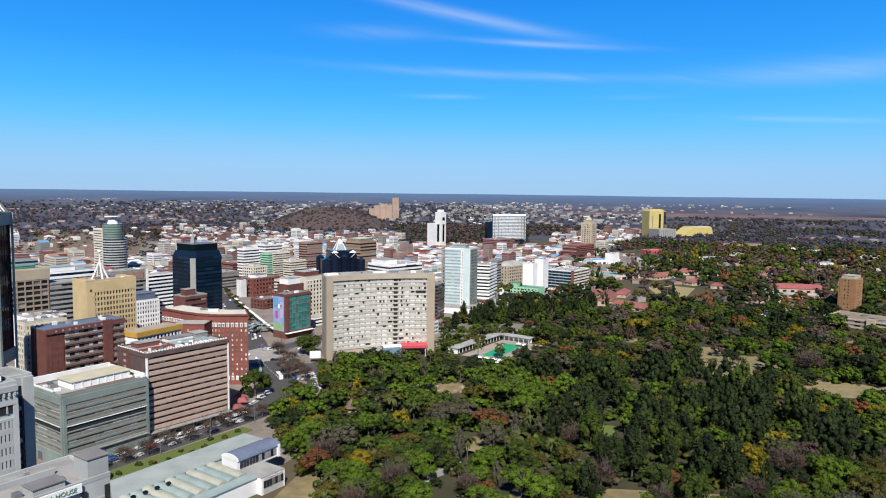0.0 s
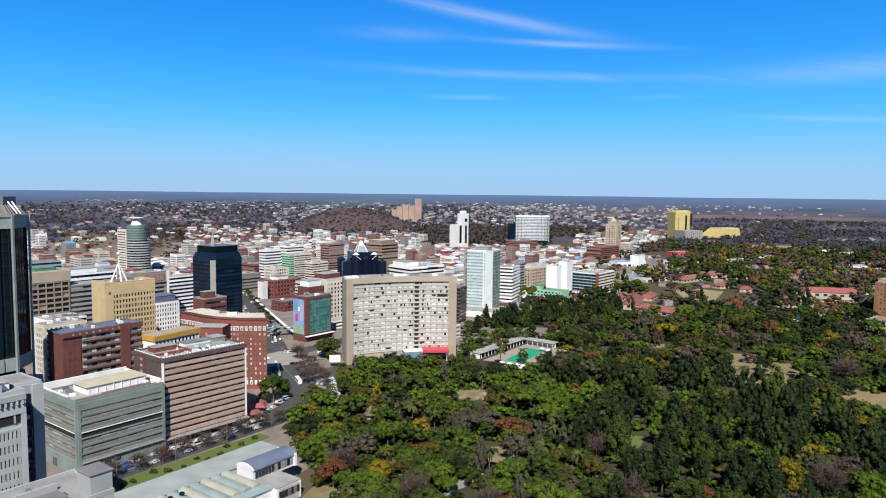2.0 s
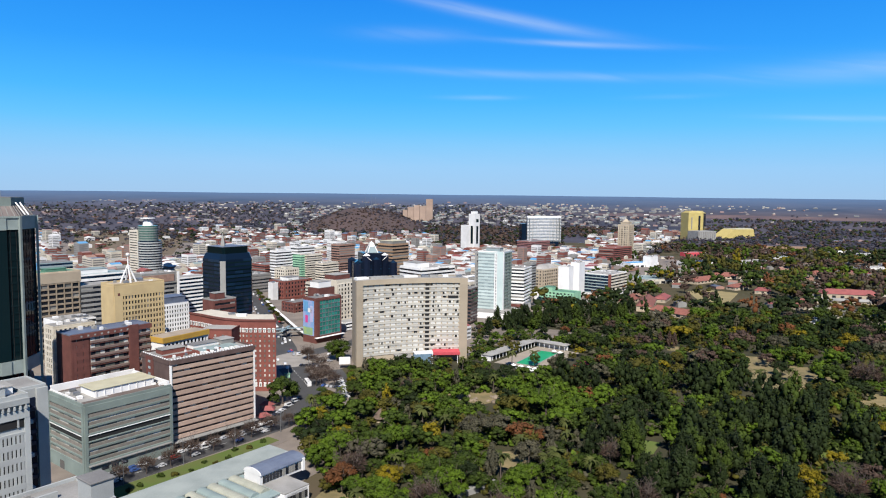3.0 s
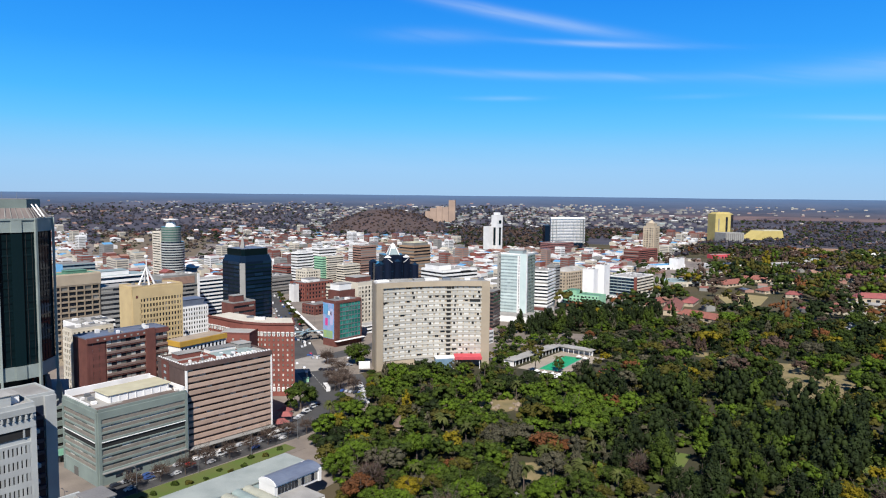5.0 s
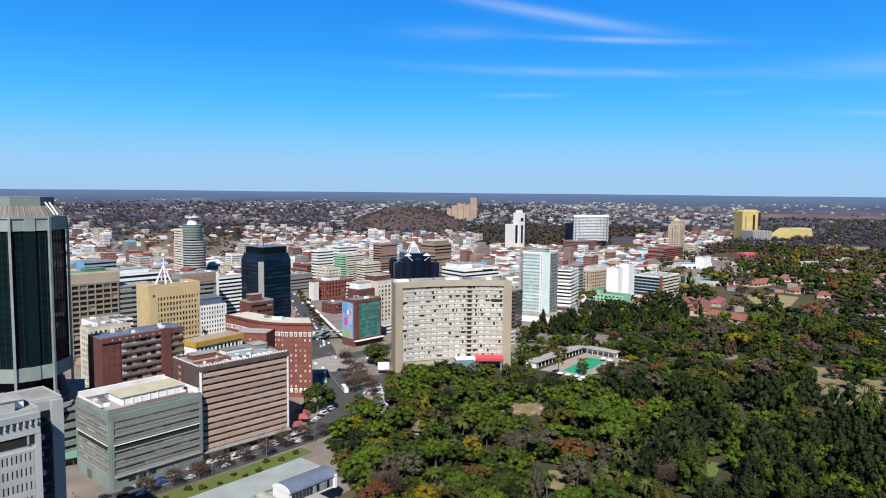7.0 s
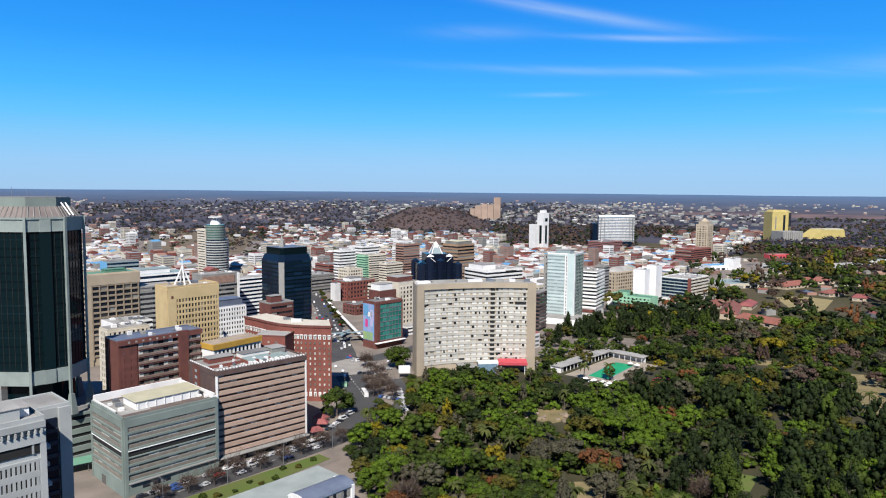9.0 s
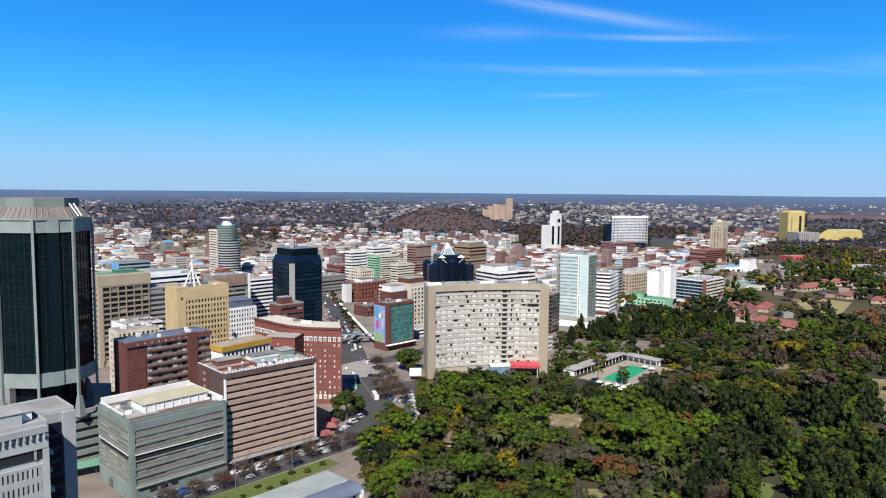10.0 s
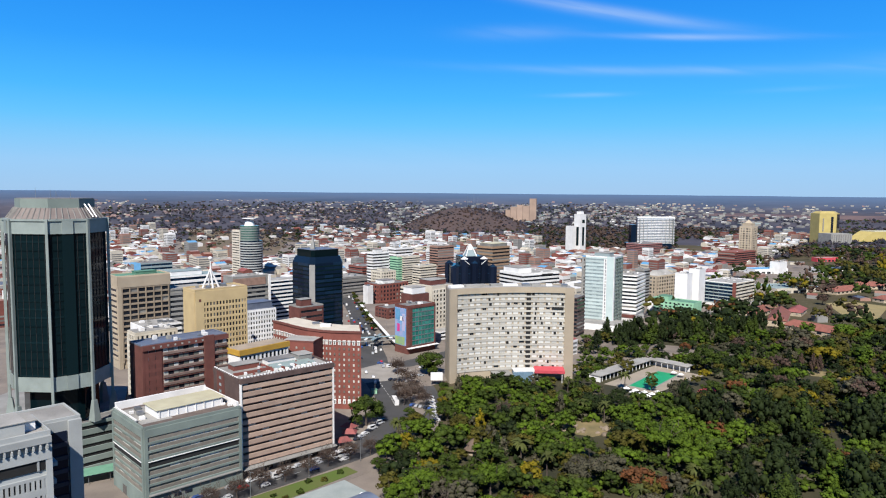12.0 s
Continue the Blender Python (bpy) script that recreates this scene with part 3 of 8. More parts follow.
# ---- dark red brick block ----
BALCONY = surface("brown_balcony_panel", (0.25, 0.17, 0.145), (0.18, 0.12, 0.10), 0.85, 0.3, 5)
b = Block("brick_block", -197.3, 337.6, 57, 42, 14, 48.6, BRICK, "dark red brick office block with brown balcony bands and blue-grey roof", ROOF_BLUE)
b.grid("R", 3, 47, 12, 2, BRICK, CURTAIN, 0, 9, sill=0.5, pier=0.62, deep=0.3)
for k in range(12):
    z = 3 + k * 44 / 12
    for s0, s1, n in ((9.6, 29.5, 8), (35, 41.8, 3)):
        b.put("balcony", BALCONY, "R", (s0 + s1) / 2, 0.9, z + 0.2, s1 - s0, 0.9, 1.15)
        b.put("soffit", BRICK, "R", (s0 + s1) / 2, 0.7, z + 3.2, s1 - s0, 0.7, 0.35)
        for j in range(n):
            bw = (s1 - s0) / n
            b.put("window_pane", CURTAIN if (j + k) % 3 else GLASS, "R", s0 + (j + 0.5) * bw, 0.1, z + 1.35, bw - 0.3, 0.1, 1.8)
b.put("brick_pier", BRICK, "R", 32.2, 1.2, 0, 5.2, 1.2, 49.6)
b.put("brick_pier", BRICK, "R", 0.5, 0.4, 0, 1.0, 0.4, 49)
b.put("fascia", BRICK, "R", 21.2, 1.0, 46.6, 42.5, 1.0, 2.4)
for k in range(8):
    b.put("oculus", ROOF_PALE, "R", 5 + 3.4 * k, 1.06, 47.3, 0.9, 0.08, 0.9)
b.parapet(ROOF_BLUE, 0.7, 0.8)
b.clutter(7, 5, 1.0, 2.4)

# ---- curved bright brick block ----
cb = thing("curved_block", -121.5, 424, 0, 0, "bright red brick block with a concave front and pale flat roof", "building")
FRONT = [(-58, 12), (-49, 7), (-39, 0), (-29, -5.5), (-20, -8), (-13.5, -8.5), (2.6, -7.0)]
BACK = [(-4.5, 12), (-14, 10.5), (-24, 12), (-36, 18), (-50, 26)]
cb_h = 43.0
part("wall", prism_mesh(FRONT + BACK, 0, cb_h, BRICK_BRIGHT), cb)
part("roof", prism_mesh([(x * 0.985 - 0.4, y * 0.97 + 0.2) for x, y in FRONT + BACK], cb_h, cb_h + 0.5, CREAM), cb)


def along(p0, p1, s, d):
    """A place s of the way from p0 to p1 and d before the face, and the face's turn."""
    a, c = Vector(p0), Vector(p1)
    t = (c - a).normalized()
    n = Vector((t.y, -t.x))
    q = a.lerp(c, s) + n * d
    return q.x, q.y, math.degrees(math.atan2(t.y, t.x)), (c - a).length


for i in range(len(FRONT) - 1):
    x, y, rz, w = along(FRONT[i], FRONT[i + 1], 0.5, 0.05)
    box(cb, "cornice", BRICK, x, y, cb_h - 0.3, w + 0.2, 0.9, 1.2, rz)
    box(cb, "string_course", CONCRETE, x, y, cb_h - 5.2, w + 0.1, 0.55, 0.35, rz)
    n = max(2, round(w / 2.6))
    for j in range(n):
        x, y, rz, w = along(FRONT[i], FRONT[i + 1], (j + 0.5) / n, 0.1)
        box(cb, "arch_head", WHITE, x, y, cb_h - 4.85, 1.7, 0.5, 0.45, rz)
        for k in range(12):
            tall = k in (0, 11)
            z = 3.2 + 3.0 * k
            if tall:
                box(cb, "window_surround", WHITE, x, y, z - 0.2, 1.5, 0.3, 2.6, rz)
            x2, y2, _, _ = along(FRONT[i], FRONT[i + 1], (j + 0.5) / n, 0.24)
            box(cb, "window_pane", CURTAIN, x2, y2, z, 0.85, 0.1, 1.8 if tall else 1.3, rz)
x, y, rz, w = along(FRONT[-1], BACK[0], 0.5, 0.05)
box(cb, "cornice", BRICK, x, y, cb_h - 0.3, w, 0.9, 1.2, rz)
Block("w", 0, 0, 0, 19, 16, 39.5, BRICK_BRIGHT, "", ROOF_PALE, parent=cb, off=(-38, -22))
box(cb, "parapet", BRICK, -28.5, -21.8, 39.5, 19, 0.5, 0.9)
box(cb, "parapet", BRICK, -19.2, -14, 39.5, 0.5, 16, 0.9)
for k in range(3):
    for z in (36, 32.5, 28, 24):
        box(cb, "window_pane", CURTAIN, -33 + 4.4 * k, -22.02, z, 1.0, 0.1, 1.2)
box(cb, "roof_plant", WHITE, -22, 4, cb_h + 0.5, 6, 3, 1.4, 10)
box(cb, "roof_plant", STEEL, -30, 9, cb_h + 0.5, 4, 3, 1.0, 30)

# ---- small red block in front of the glass tower ----
r = Block("brick_stair_block", -177.6, 470.5, 55, 18, 13, 45.4, BRICK, "dark red brick block with a flat concrete coping", ROOF_GREY)
r.bands("R", 6, 43.5, 10, BRICK, GLASS, 4, 1, 17, 0.6, 0.4)
r.parapet(CONCRETE, 0.8)
r.roof_box("lift_room", BRICK, 0.4, 0.5, 8, 6, 4.2, CONCRETE)

# ---- tan panel block with a tripod mast ----
t = Block("tan_block", -212.6, 407.6, 55, 31.5, 16, 63.6, TAN, "tan office block with rows of small square windows and tripod mast", BEIGE)
t.grid("R", 18, 57, 12, 14, TAN, GLASS, 4.2, 31.2, sill=0.4, pier=0.42, deep=0.45)
t.put("plain_wall", TAN, "R", 2.5, 0.45, 0, 5, 0.45, 63.6)
t.put("fascia", TAN, "R", 15.75, 0.47, 57.6, 31.5, 0.47, 6.0)
t.put("base_wall", TAN, "R", 15.75, 0.46, 0, 31.5, 0.46, 18)
t.put("sign_panel", BRICK, "R", 2.6, 0.52, 57.5, 1.4, 0.08, 1.6)
t.put("plain_wall", TAN, "L", 8, 0.3, 0, 15, 0.3, 63.0)
t.parapet(TAN, 1.0)
t.clutter(8, 3)
mast = thing("tripod_mast", -212.4, 424, 63.8, 0, "white tripod mast with a ball on the tan roof", "mast")


def rod(name, parent, a, b, r0, r1, material, sides=6):
    a, b = Vector(a), Vector(b)
    q = (b - a).to_track_quat("Z", "Y").to_matrix()
    ln = (b - a).length
    v = [a + q @ Vector((rr * math.cos(2 * math.pi * i / sides), rr * math.sin(2 * math.pi * i / sides), z)) for rr, z in ((r0, 0), (r1, ln)) for i in range(sides)]
    f = [(i, (i + 1) % sides, sides + (i + 1) % sides, sides + i) for i in range(sides)] + [tuple(reversed(range(sides))), tuple(range(sides, 2 * sides))]
    return part(name, mesh_from(name, v, f, material), parent)


def ball(name, parent, c, r, material, sq=1.0, seg=10):
    bm = bmesh.new()
    bmesh.ops.create_uvsphere(bm, u_segments=seg, v_segments=max(5, seg // 2), radius=r)
    for v in bm.verts:
        v.co = Vector((v.co.x, v.co.y, v.co.z * sq)) + Vector(c)
    me = bpy.data.meshes.new(name)
    bm.to_mesh(me)
    bm.free()
    me.materials.append(material)
    return part(name, me, parent)


for k in range(4):
    an = radians(45 + 90 * k)
    rod("leg", mast, (4.6 * math.cos(an), 4.6 * math.sin(an), 0), (0, 0, 11), 0.6, 0.4, WHITE)
rod("pole", mast, (0, 0, 8), (0, 0, 16), 0.45, 0.25, WHITE)
ball("ball", mast, (0, 0, 17), 1.2, WHITE)

# ---- beige block with green roof ----
o = Block("beige_office", -302, 461.6, 55, 35, 18, 62, BEIGE, "beige concrete office block with deep window bays and green roof", ROOF_GREEN)
TAUPE = surface("taupe_concrete", (0.36, 0.29, 0.21), (0.28, 0.225, 0.165), 0.85, 0.15, 6)
o.bands("R", 6, 54, 13, TAUPE, GLASS, 6, 2.5, 34, 0.34, 0.7)
o.fins("R", 4, 55, 6, TAUPE, 2.5, 34, 0.9, 0.6)
o.put("fascia", BEIGE, "R", 17.5, 0.9, 55, 35, 0.9, 7)
o.put("corner_pier", BEIGE, "R", 1.2, 0.8, 0, 2.4, 0.8, 62)
o.bands("L", 6, 54, 13, BEIGE, GLASS, 3, 2, 16, 0.55, 0.4)
o.parapet(BEIGE, 0.9)
o.roof_box("plant_room", ROOF_GREEN, 0.6, 0.5, 14, 7, 2.0, ROOF_GREEN)
o2 = Block("beige_annex", -282, 490.2, 55, 26, 16, 51, CONCRETE_DARK, "grey concrete annex block with dark ribbon windows", ROOF_PALE)
o2.bands("R", 4, 50, 13, CONCRETE, GLASS, 3, 0, 26, 0.5, 0.5)

# ---- blue glass tower with a chamfered corner ----
dk = thing("glass_tower", -194.4, 531.8, 0, 55, "dark blue glass office tower with a pale chamfered corner", "building")
DKP = [(3.5, 0), (27, 0), (29, 2), (29, 26), (0, 26), (0, 3.5)]
part("core", prism_mesh(DKP, 0, 66.5, GLASS_BLUE), dk)
part("bevelled_crown", prism_mesh(DKP, 66.5, 71.5, GLASS_BLUE, [(4.6, 1.8), (26, 1.8), (27.4, 3.2), (27.4, 24.4), (1.8, 24.4), (1.8, 4.6)]), dk)
part("attic", prism_mesh([(4.6, 2.6), (25, 2.6), (26.6, 4), (26.6, 23.5), (2.6, 23.5), (2.6, 4.6)], 71.5, 76.6, GLASS_DARK), dk)
part("roof", prism_mesh([(5, 3), (25, 3), (26, 4), (26, 23), (3, 23), (3, 5)], 76.6, 76.9, ROOF_BLUE), dk)
for k in range(21):
    z = 3 + 3.05 * k
    box(dk, "spandrel", GLASS_DARK, 15.2, 0.0, z, 23.2, 0.24, 0.9)
    box(dk, "spandrel", GLASS_DARK, 0.0, 14.8, z, 0.24, 22.2, 0.9)
    for j in range(3):
        box(dk, "window_pane", GLASS_BLUE, 7.5 + 7.7 * j, -0.02, z + 0.95, 7.4, 0.12, 2.0)
        box(dk, "window_pane", GLASS_BLUE, -0.02, 7.4 + 7.4 * j, z + 0.95, 0.12, 7.1, 2.0)
part("chamfer_panel", box_mesh(4.2, 0.5, 66, CONCRETE), dk, pose(1.6, 1.6, 0, 0, 0, -45))
for k in range(8):
    rod("roof_rail", dk, (4 + 3 * k, 2.8, 76.6), (4 + 3 * k, 2.8, 78.2), 0.1, 0.1, STEEL, 5)
rod("spire", dk, (9, 12, 76.9), (9, 12, 87), 2.4, 0.25, CONCRETE, 4)

# ---- white office, striped slab, long pink-fronted block behind ----
w = Block("white_office", -218.4, 478.9, 55, 21.5, 16, 40.5, WHITE, "white office block with a grid of narrow windows", ROOF_BLUE)
w.grid("R", 4, 39, 11, 11, WHITE, GLASS, sill=0.42, pier=0.45, deep=0.4)
w.roof_box("mansard", ROOF_BLUE, 0.5, 0.5, 18, 12, 4.0, ROOF_BLUE)
w = Block("striped_slab", -264.3, 601.3, 55, 34, 14.5, 43, WHITE, "white slab with dark blue ribbon windows", ROOF_PALE)
w.bands("R", 2, 42, 12, WHITE, GLASS_BLUE, 1, 0, 34, 0.48, 0.5)
w.bands("L", 2, 42, 12, WHITE, GLASS_BLUE, 1, 0, 14.5, 0.48, 0.5)
w = Block("long_block", -268.9, 554, 55, 32.5, 16.5, 51.5, CONCRETE, "grey office block with a brown fascia and white end frame", ROOF_PALE)
w.bands("R", 4, 43, 11, CONCRETE, GLASS, 8, 0, 32, 0.5, 0.4)
w.put("fascia", surface("brown_fascia", (0.40, 0.25, 0.19), None, 0.85), "R", 14, 0.7, 44.5, 28, 0.7, 6)
w.put("end_frame", WHITE, "R", 31.6, 1.0, 0, 1.8, 1.0, 52)
w.parapet(CONCRETE, 0.7)
w.clutter(5, 12)
hall = Block("civic_hall", -330, 560, 55, 46, 24, 49, CONCRETE, "pale grey hall with an aqua metal roof", ROOF_AQUA)
hall.bands("R", 35, 48, 3, WHITE, GLASS_BLUE, 8, 0, 46, 0.5, 0.4)
hall.roof_box("roof_step", WHITE, 0.4, 0.5, 26, 14, 3.5, ROOF_AQUA)
bb = Block("blue_office", -410, 640, 55, 30, 18, 50, PAINT_BLUE, "light blue glass-fronted office block", ROOF_GREY)
bb.bands("R", 4, 49, 12, GLASS_PALE, GLASS_BLUE, 3, sill=0.5, deep=0.3)

# ---- low houses between the blocks ----
y0 = Block("ochre_hall", -165.5, 368.5, 62, 29.5, 11, 41.6, WHITE, "white building with an ochre roof fascia above a window row", surface("tan_roof_sheet", (0.42, 0.34, 0.25), (0.30, 0.24, 0.18), 0.85, 0.2, 3))
y0.grid("R", 30, 38, 2, 12, WHITE, GLASS, sill=0.3, pier=0.4)
y0.put("fascia", ROOF_OCHRE, "R", 14.75, 1.0, 39.0, 30.5, 1.0, 2.8)
y0.put("fascia", ROOF_OCHRE, "L", 5.5, 0.6, 39.0, 11, 0.6, 2.8)
lh = Block("low_brick_hall", -232, 365, 52.5, 26, 22, 8, BRICK, "low brick hall with a dull red roof behind the offices", ROOF_RED)
lh.bands("R", 1, 7, 2, BRICK, GLASS, 6)
lh.parapet(BRICK, 0.6)
y1 = Block("white_annex", -245.5, 400, 55, 24, 12, 40, CREAM, "cream annex with narrow upright windows", ROOF_PALE)
y1.grid("R", 3, 38, 10, 9, CREAM, GLASS, sill=0.4, pier=0.5)
y1.grid("L", 3, 38, 10, 5, CREAM, GLASS, sill=0.35, pier=0.45)
y1.clutter(9, 17)
y2 = Block("low_market_hall", -176, 392, 57, 34, 22, 16, CONCRETE, "low hall with a rusty sheet roof", BRICK_BRIGHT)
y2.clutter(14, 5)
y3 = Block("white_blocks", -262, 430, 55, 24, 20, 37, WHITE, "white rooftop building with grey plant", ROOF_PALE)
y3.bands("R", 5, 36, 9, WHITE, GLASS, 5)
y3.clutter(10, 23)

# ---- round tower in the city ----
rt = thing("round_tower", -442.5, 925.8, 0, 55, "round grey-green office tower joined to a white slab", "building")
RT = 15.5


def circle(r, n=28, cx=0.0, cy=0.0, a0=0.0):
    return [(cx + r * math.cos(a0 + 2 * math.pi * i / n), cy + r * math.sin(a0 + 2 * math.pi * i / n)) for i in range(n)]


part("core", prism_mesh(circle(RT - 0.8), 0, 52, GLASS_BLUE), rt)
for k in range(15):
    part("floor_band", prism_mesh(circle(RT), 1 + 3.4 * k, 2.6 + 3.4 * k, PALE_CONCRETE), rt)
part("upper_core", prism_mesh(circle(12.4, 24, -1, 2), 52, 72, GLASS_GREEN), rt)
for k in range(6):
    part("floor_band", prism_mesh(circle(13, 24, -1, 2), 52 + 3.3 * k, 53.8 + 3.3 * k, GREY_GREEN), rt)
part("cap_drum", prism_mesh(circle(7, 16, -1, 2), 72, 78.5, WHITE, circle(5, 16, -1, 2)), rt)
part("cap_disc", prism_mesh(circle(9.5, 20, -1, 2), 81.4, 82.2, WHITE), rt)
rod("cap_pole", rt, (-1, 2, 78), (-1, 2, 81.5), 1, 1, STEEL)
part("slab", box_mesh(9, 22, 65.5, CREAM), rt, pose(-10, 16, 0))
for k in range(18):
    box(rt, "slab_window", GLASS, -14.5, 16, 3.2 + 3.45 * k, 0.2, 19, 1.1)
    box(rt, "slab_window", GLASS, -10, 5.0, 3.2 + 3.45 * k, 7, 0.2, 1.1)

# ---- octagonal glass bank tower ----
nt = thing("octagonal_tower", -223.0, 318.1, 0, 0, "tall octagonal dark glass tower with pale columns and stepped crown", "building")
OA = radians(30.9)
OC = [(math.cos(OA + math.pi / 4 * i), math.sin(OA + math.pi / 4 * i)) for i in range(8)]


def octo(r):
    return [(r * c, r * s) for c, s in OC]


PALE = surface("pale_granite", (0.31, 0.36, 0.335), (0.235, 0.275, 0.255), 0.5, 0.2, 6)
part("podium", prism_mesh([(-46, -20), (-5, -29), (21, 12), (0, 44), (-50, 34)], 0, 22, CONCRETE), nt)
part("lobby", prism_mesh(octo(14.5), 22, 38, GLASS_DARK), nt)
part("lower_band", prism_mesh(octo(19.7), 37, 43, PALE), nt)
part("glass_core", prism_mesh(octo(19.1), 43, 102, GLASS_DARK), nt)
part("upper_band", prism_mesh(octo(19.8), 102, 107.2, PALE), nt)
part("coping", prism_mesh(octo(20.3), 107.2, 108, PALE), nt)
RIBBED = surface("ribbed_brown_roof", (0.23, 0.19, 0.17), (0.17, 0.14, 0.13), 0.7, 0.3, 5)
part("sloped_roof", prism_mesh(octo(18.9), 108, 112.4, RIBBED, octo(15.6)), nt)
part("crown", prism_mesh(octo(15.2), 112.4, 116.2, GREY_GREEN), nt)
part("crown_roof", prism_mesh(octo(14.7), 116.2, 116.4, ROOF_GREY), nt)
for i in range(8):
    p0, p1 = Vector(octo(19.2)[i]), Vector(octo(19.2)[(i + 1) % 8])
    c = Vector(octo(20.0)[i])
    an = math.degrees(math.atan2(c.y, c.x))
    part("column", box_mesh(1.1, 1.0, 79, PALE), nt, pose(c.x, c.y, 29, 0, 0, an))
    part("column_foot", prism_mesh([(-1.9, -1.6), (1.9, -1.6), (1.9, 1.6), (-1.9, 1.6)], 22, 31, PALE, [(-0.8, -0.85), (0.8, -0.85), (0.8, 0.85), (-0.8, 0.85)]), nt, pose(c.x + 0.3, c.y, 0, 0, 0, an))
    mid, dr = (p0 + p1) / 2, (p1 - p0)
    rz = math.degrees(math.atan2(dr.y, dr.x))
    if mid.y > 8 and mid.x < 8:
        continue
    for k in range(17):
        box(nt, "spandrel", GLASS_DARK, mid.x * 0.9985, mid.y * 0.9985, 43.2 + 3.45 * k, dr.length - 1.6, 0.2, 0.7, rz)
    for k in range(6):
        q = p0.lerp(p1, (k + 0.5) / 6)
        box(nt, "mullion", DARK, q.x, q.y, 43, 0.14, 0.16, 59, rz)
        q0, q1 = Vector(octo(19.0)[i]).lerp(Vector(octo(19.0)[(i + 1) % 8]), (k + 0.5) / 6), Vector(octo(15.7)[i]).lerp(Vector(octo(15.7)[(i + 1) % 8]), (k + 0.5) / 6)
        rod("roof_rib", nt, (q0.x, q0.y, 108), (q1.x, q1.y, 112.6), 0.25, 0.22, CONCRETE_DARK, 4)
    if i % 2 == 0:
        box(nt, "notch_bay", GLASS_DARK, mid.x * 1.01, mid.y * 1.01, 43, 4.4, 1.0, 59, rz)
        box(nt, "notch_panel", PALE, mid.x * 1.035, mid.y * 1.035, 101.9, 4.2, 0.8, 5.2, rz)
        box(nt, "notch_panel", PALE, mid.x * 1.035, mid.y * 1.035, 37, 4.2, 0.8, 6.0, rz)
for dx, dy, hgt in ((-6, -4, 4.5), (-2, 3, 3), (3, -6, 3.5), (6, 2, 2.5)):
    rod("antenna", nt, (dx, dy, 116.5), (dx, dy, 116.5 + hgt), 0.12, 0.05, STEEL, 5)
for k in range(2):
    rod("crane_arm", nt, (15 + 2 * k, -1, 114), (20 + 1.6 * k, -2, 108.6), 0.4, 0.32, WHITE, 4)

# ---- white slit-window block and wing at the city's near edge ----
fb = Block("slit_window_block", -167.3, 145.6, 56, 70, 16, 60.5, PALE_CONCRETE, "pale concrete block with rows of narrow slit windows", ROOF_PALE)
fb.grid("R", 14, 50, 9, 21, PALE_CONCRETE, GLASS, 46, 69, sill=0.42, pier=0.6, deep=0.5)
fb.put("end_pier", PALE_CONCRETE, "R", 69.4, 0.6, 0, 1.4, 0.6, 60.5)
# black strip paints the shade of a recess below the fascia
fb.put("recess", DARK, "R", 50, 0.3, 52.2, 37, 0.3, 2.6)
for k in range(5):
    fb.put("recess_post", PALE_CONCRETE, "R", 33 + 8.5 * k, 0.5, 52.2, 0.5, 0.5, 2.6)
fb.put("fascia", PALE_CONCRETE, "R", 35, 0.7, 54.8, 70, 0.7, 2.4)
for k in range(26):
    fb.put("brise_soleil", PALE_CONCRETE, "R", 31.5 + 1.5 * k, 1.4, 57.6, 0.35, 1.2, 1.1)
fb.put("cornice", PALE_CONCRETE, "R", 35, 1.0, 58.9, 70, 1.0, 1.7)
fb.parapet(PALE_CONCRETE, 1.3)
fb.roof_box("plant_room", PALE_CONCRETE, 0.72, 0.5, 30, 9, 3.0, ROOF_PALE)
fb.roof_box("lift_room", WHITE, 0.93, 0.55, 6, 7, 2.4, ROOF_PALE)
for k in range(9):
    fb.put("balcony", PALE_CONCRETE, "E", 5 + 1.2 * (k % 2), 1.6, 12 + 5 * k, 8, 1.6, 1.1)
fb.clutter(9, 31)
wing = Block("blank_wing", -152, 194.5, 56, 32, 14, 58.8, PALE_CONCRETE, "tall blank pale concrete wing with a flat top", ROOF_PALE)
wing.put("plain_wall", PALE_CONCRETE, "R", 16, 0.25, 0, 32, 0.25, 58.8)
# navy sheet and strips paint the wing's shaded side with its stepped shadow
wing.put("dark_wall", GLASS_NAVY, "R", 19.5, 0.5, 0, 18, 0.25, 56.0)
for k in range(15):
    wing.put("louvre", surface("navy_shade_strip", (0.03, 0.034, 0.06), (0.02, 0.022, 0.04), 0.6) if k == 0 else MATS["navy_shade_strip"], "R", 19.5, 1.0, 1.5 + 3.6 * k, 18, 0.5, 1.2)
wing.put("end_pier", PALE_CONCRETE, "R", 30.4, 1.3, 0, 3.2, 1.3, 58.8)
wing.parapet(PALE_CONCRETE, 0.8)
car_park = Block("banded_car_park", -224.5, 285, 56, 52, 7.5, 20.5, GREY_GREEN, "low parking block with pale bands and dark openings", ROOF_GREY)
# shade inside the open decks is painted as flat black strips
car_park.bands("R", 0, 20, 5, GREY_GREEN, DARK, 1, sill=0.6, deep=0.6)
car_park.bands("L", 0, 20, 5, GREY_GREEN, DARK, 1, sill=0.6, deep=0.6)

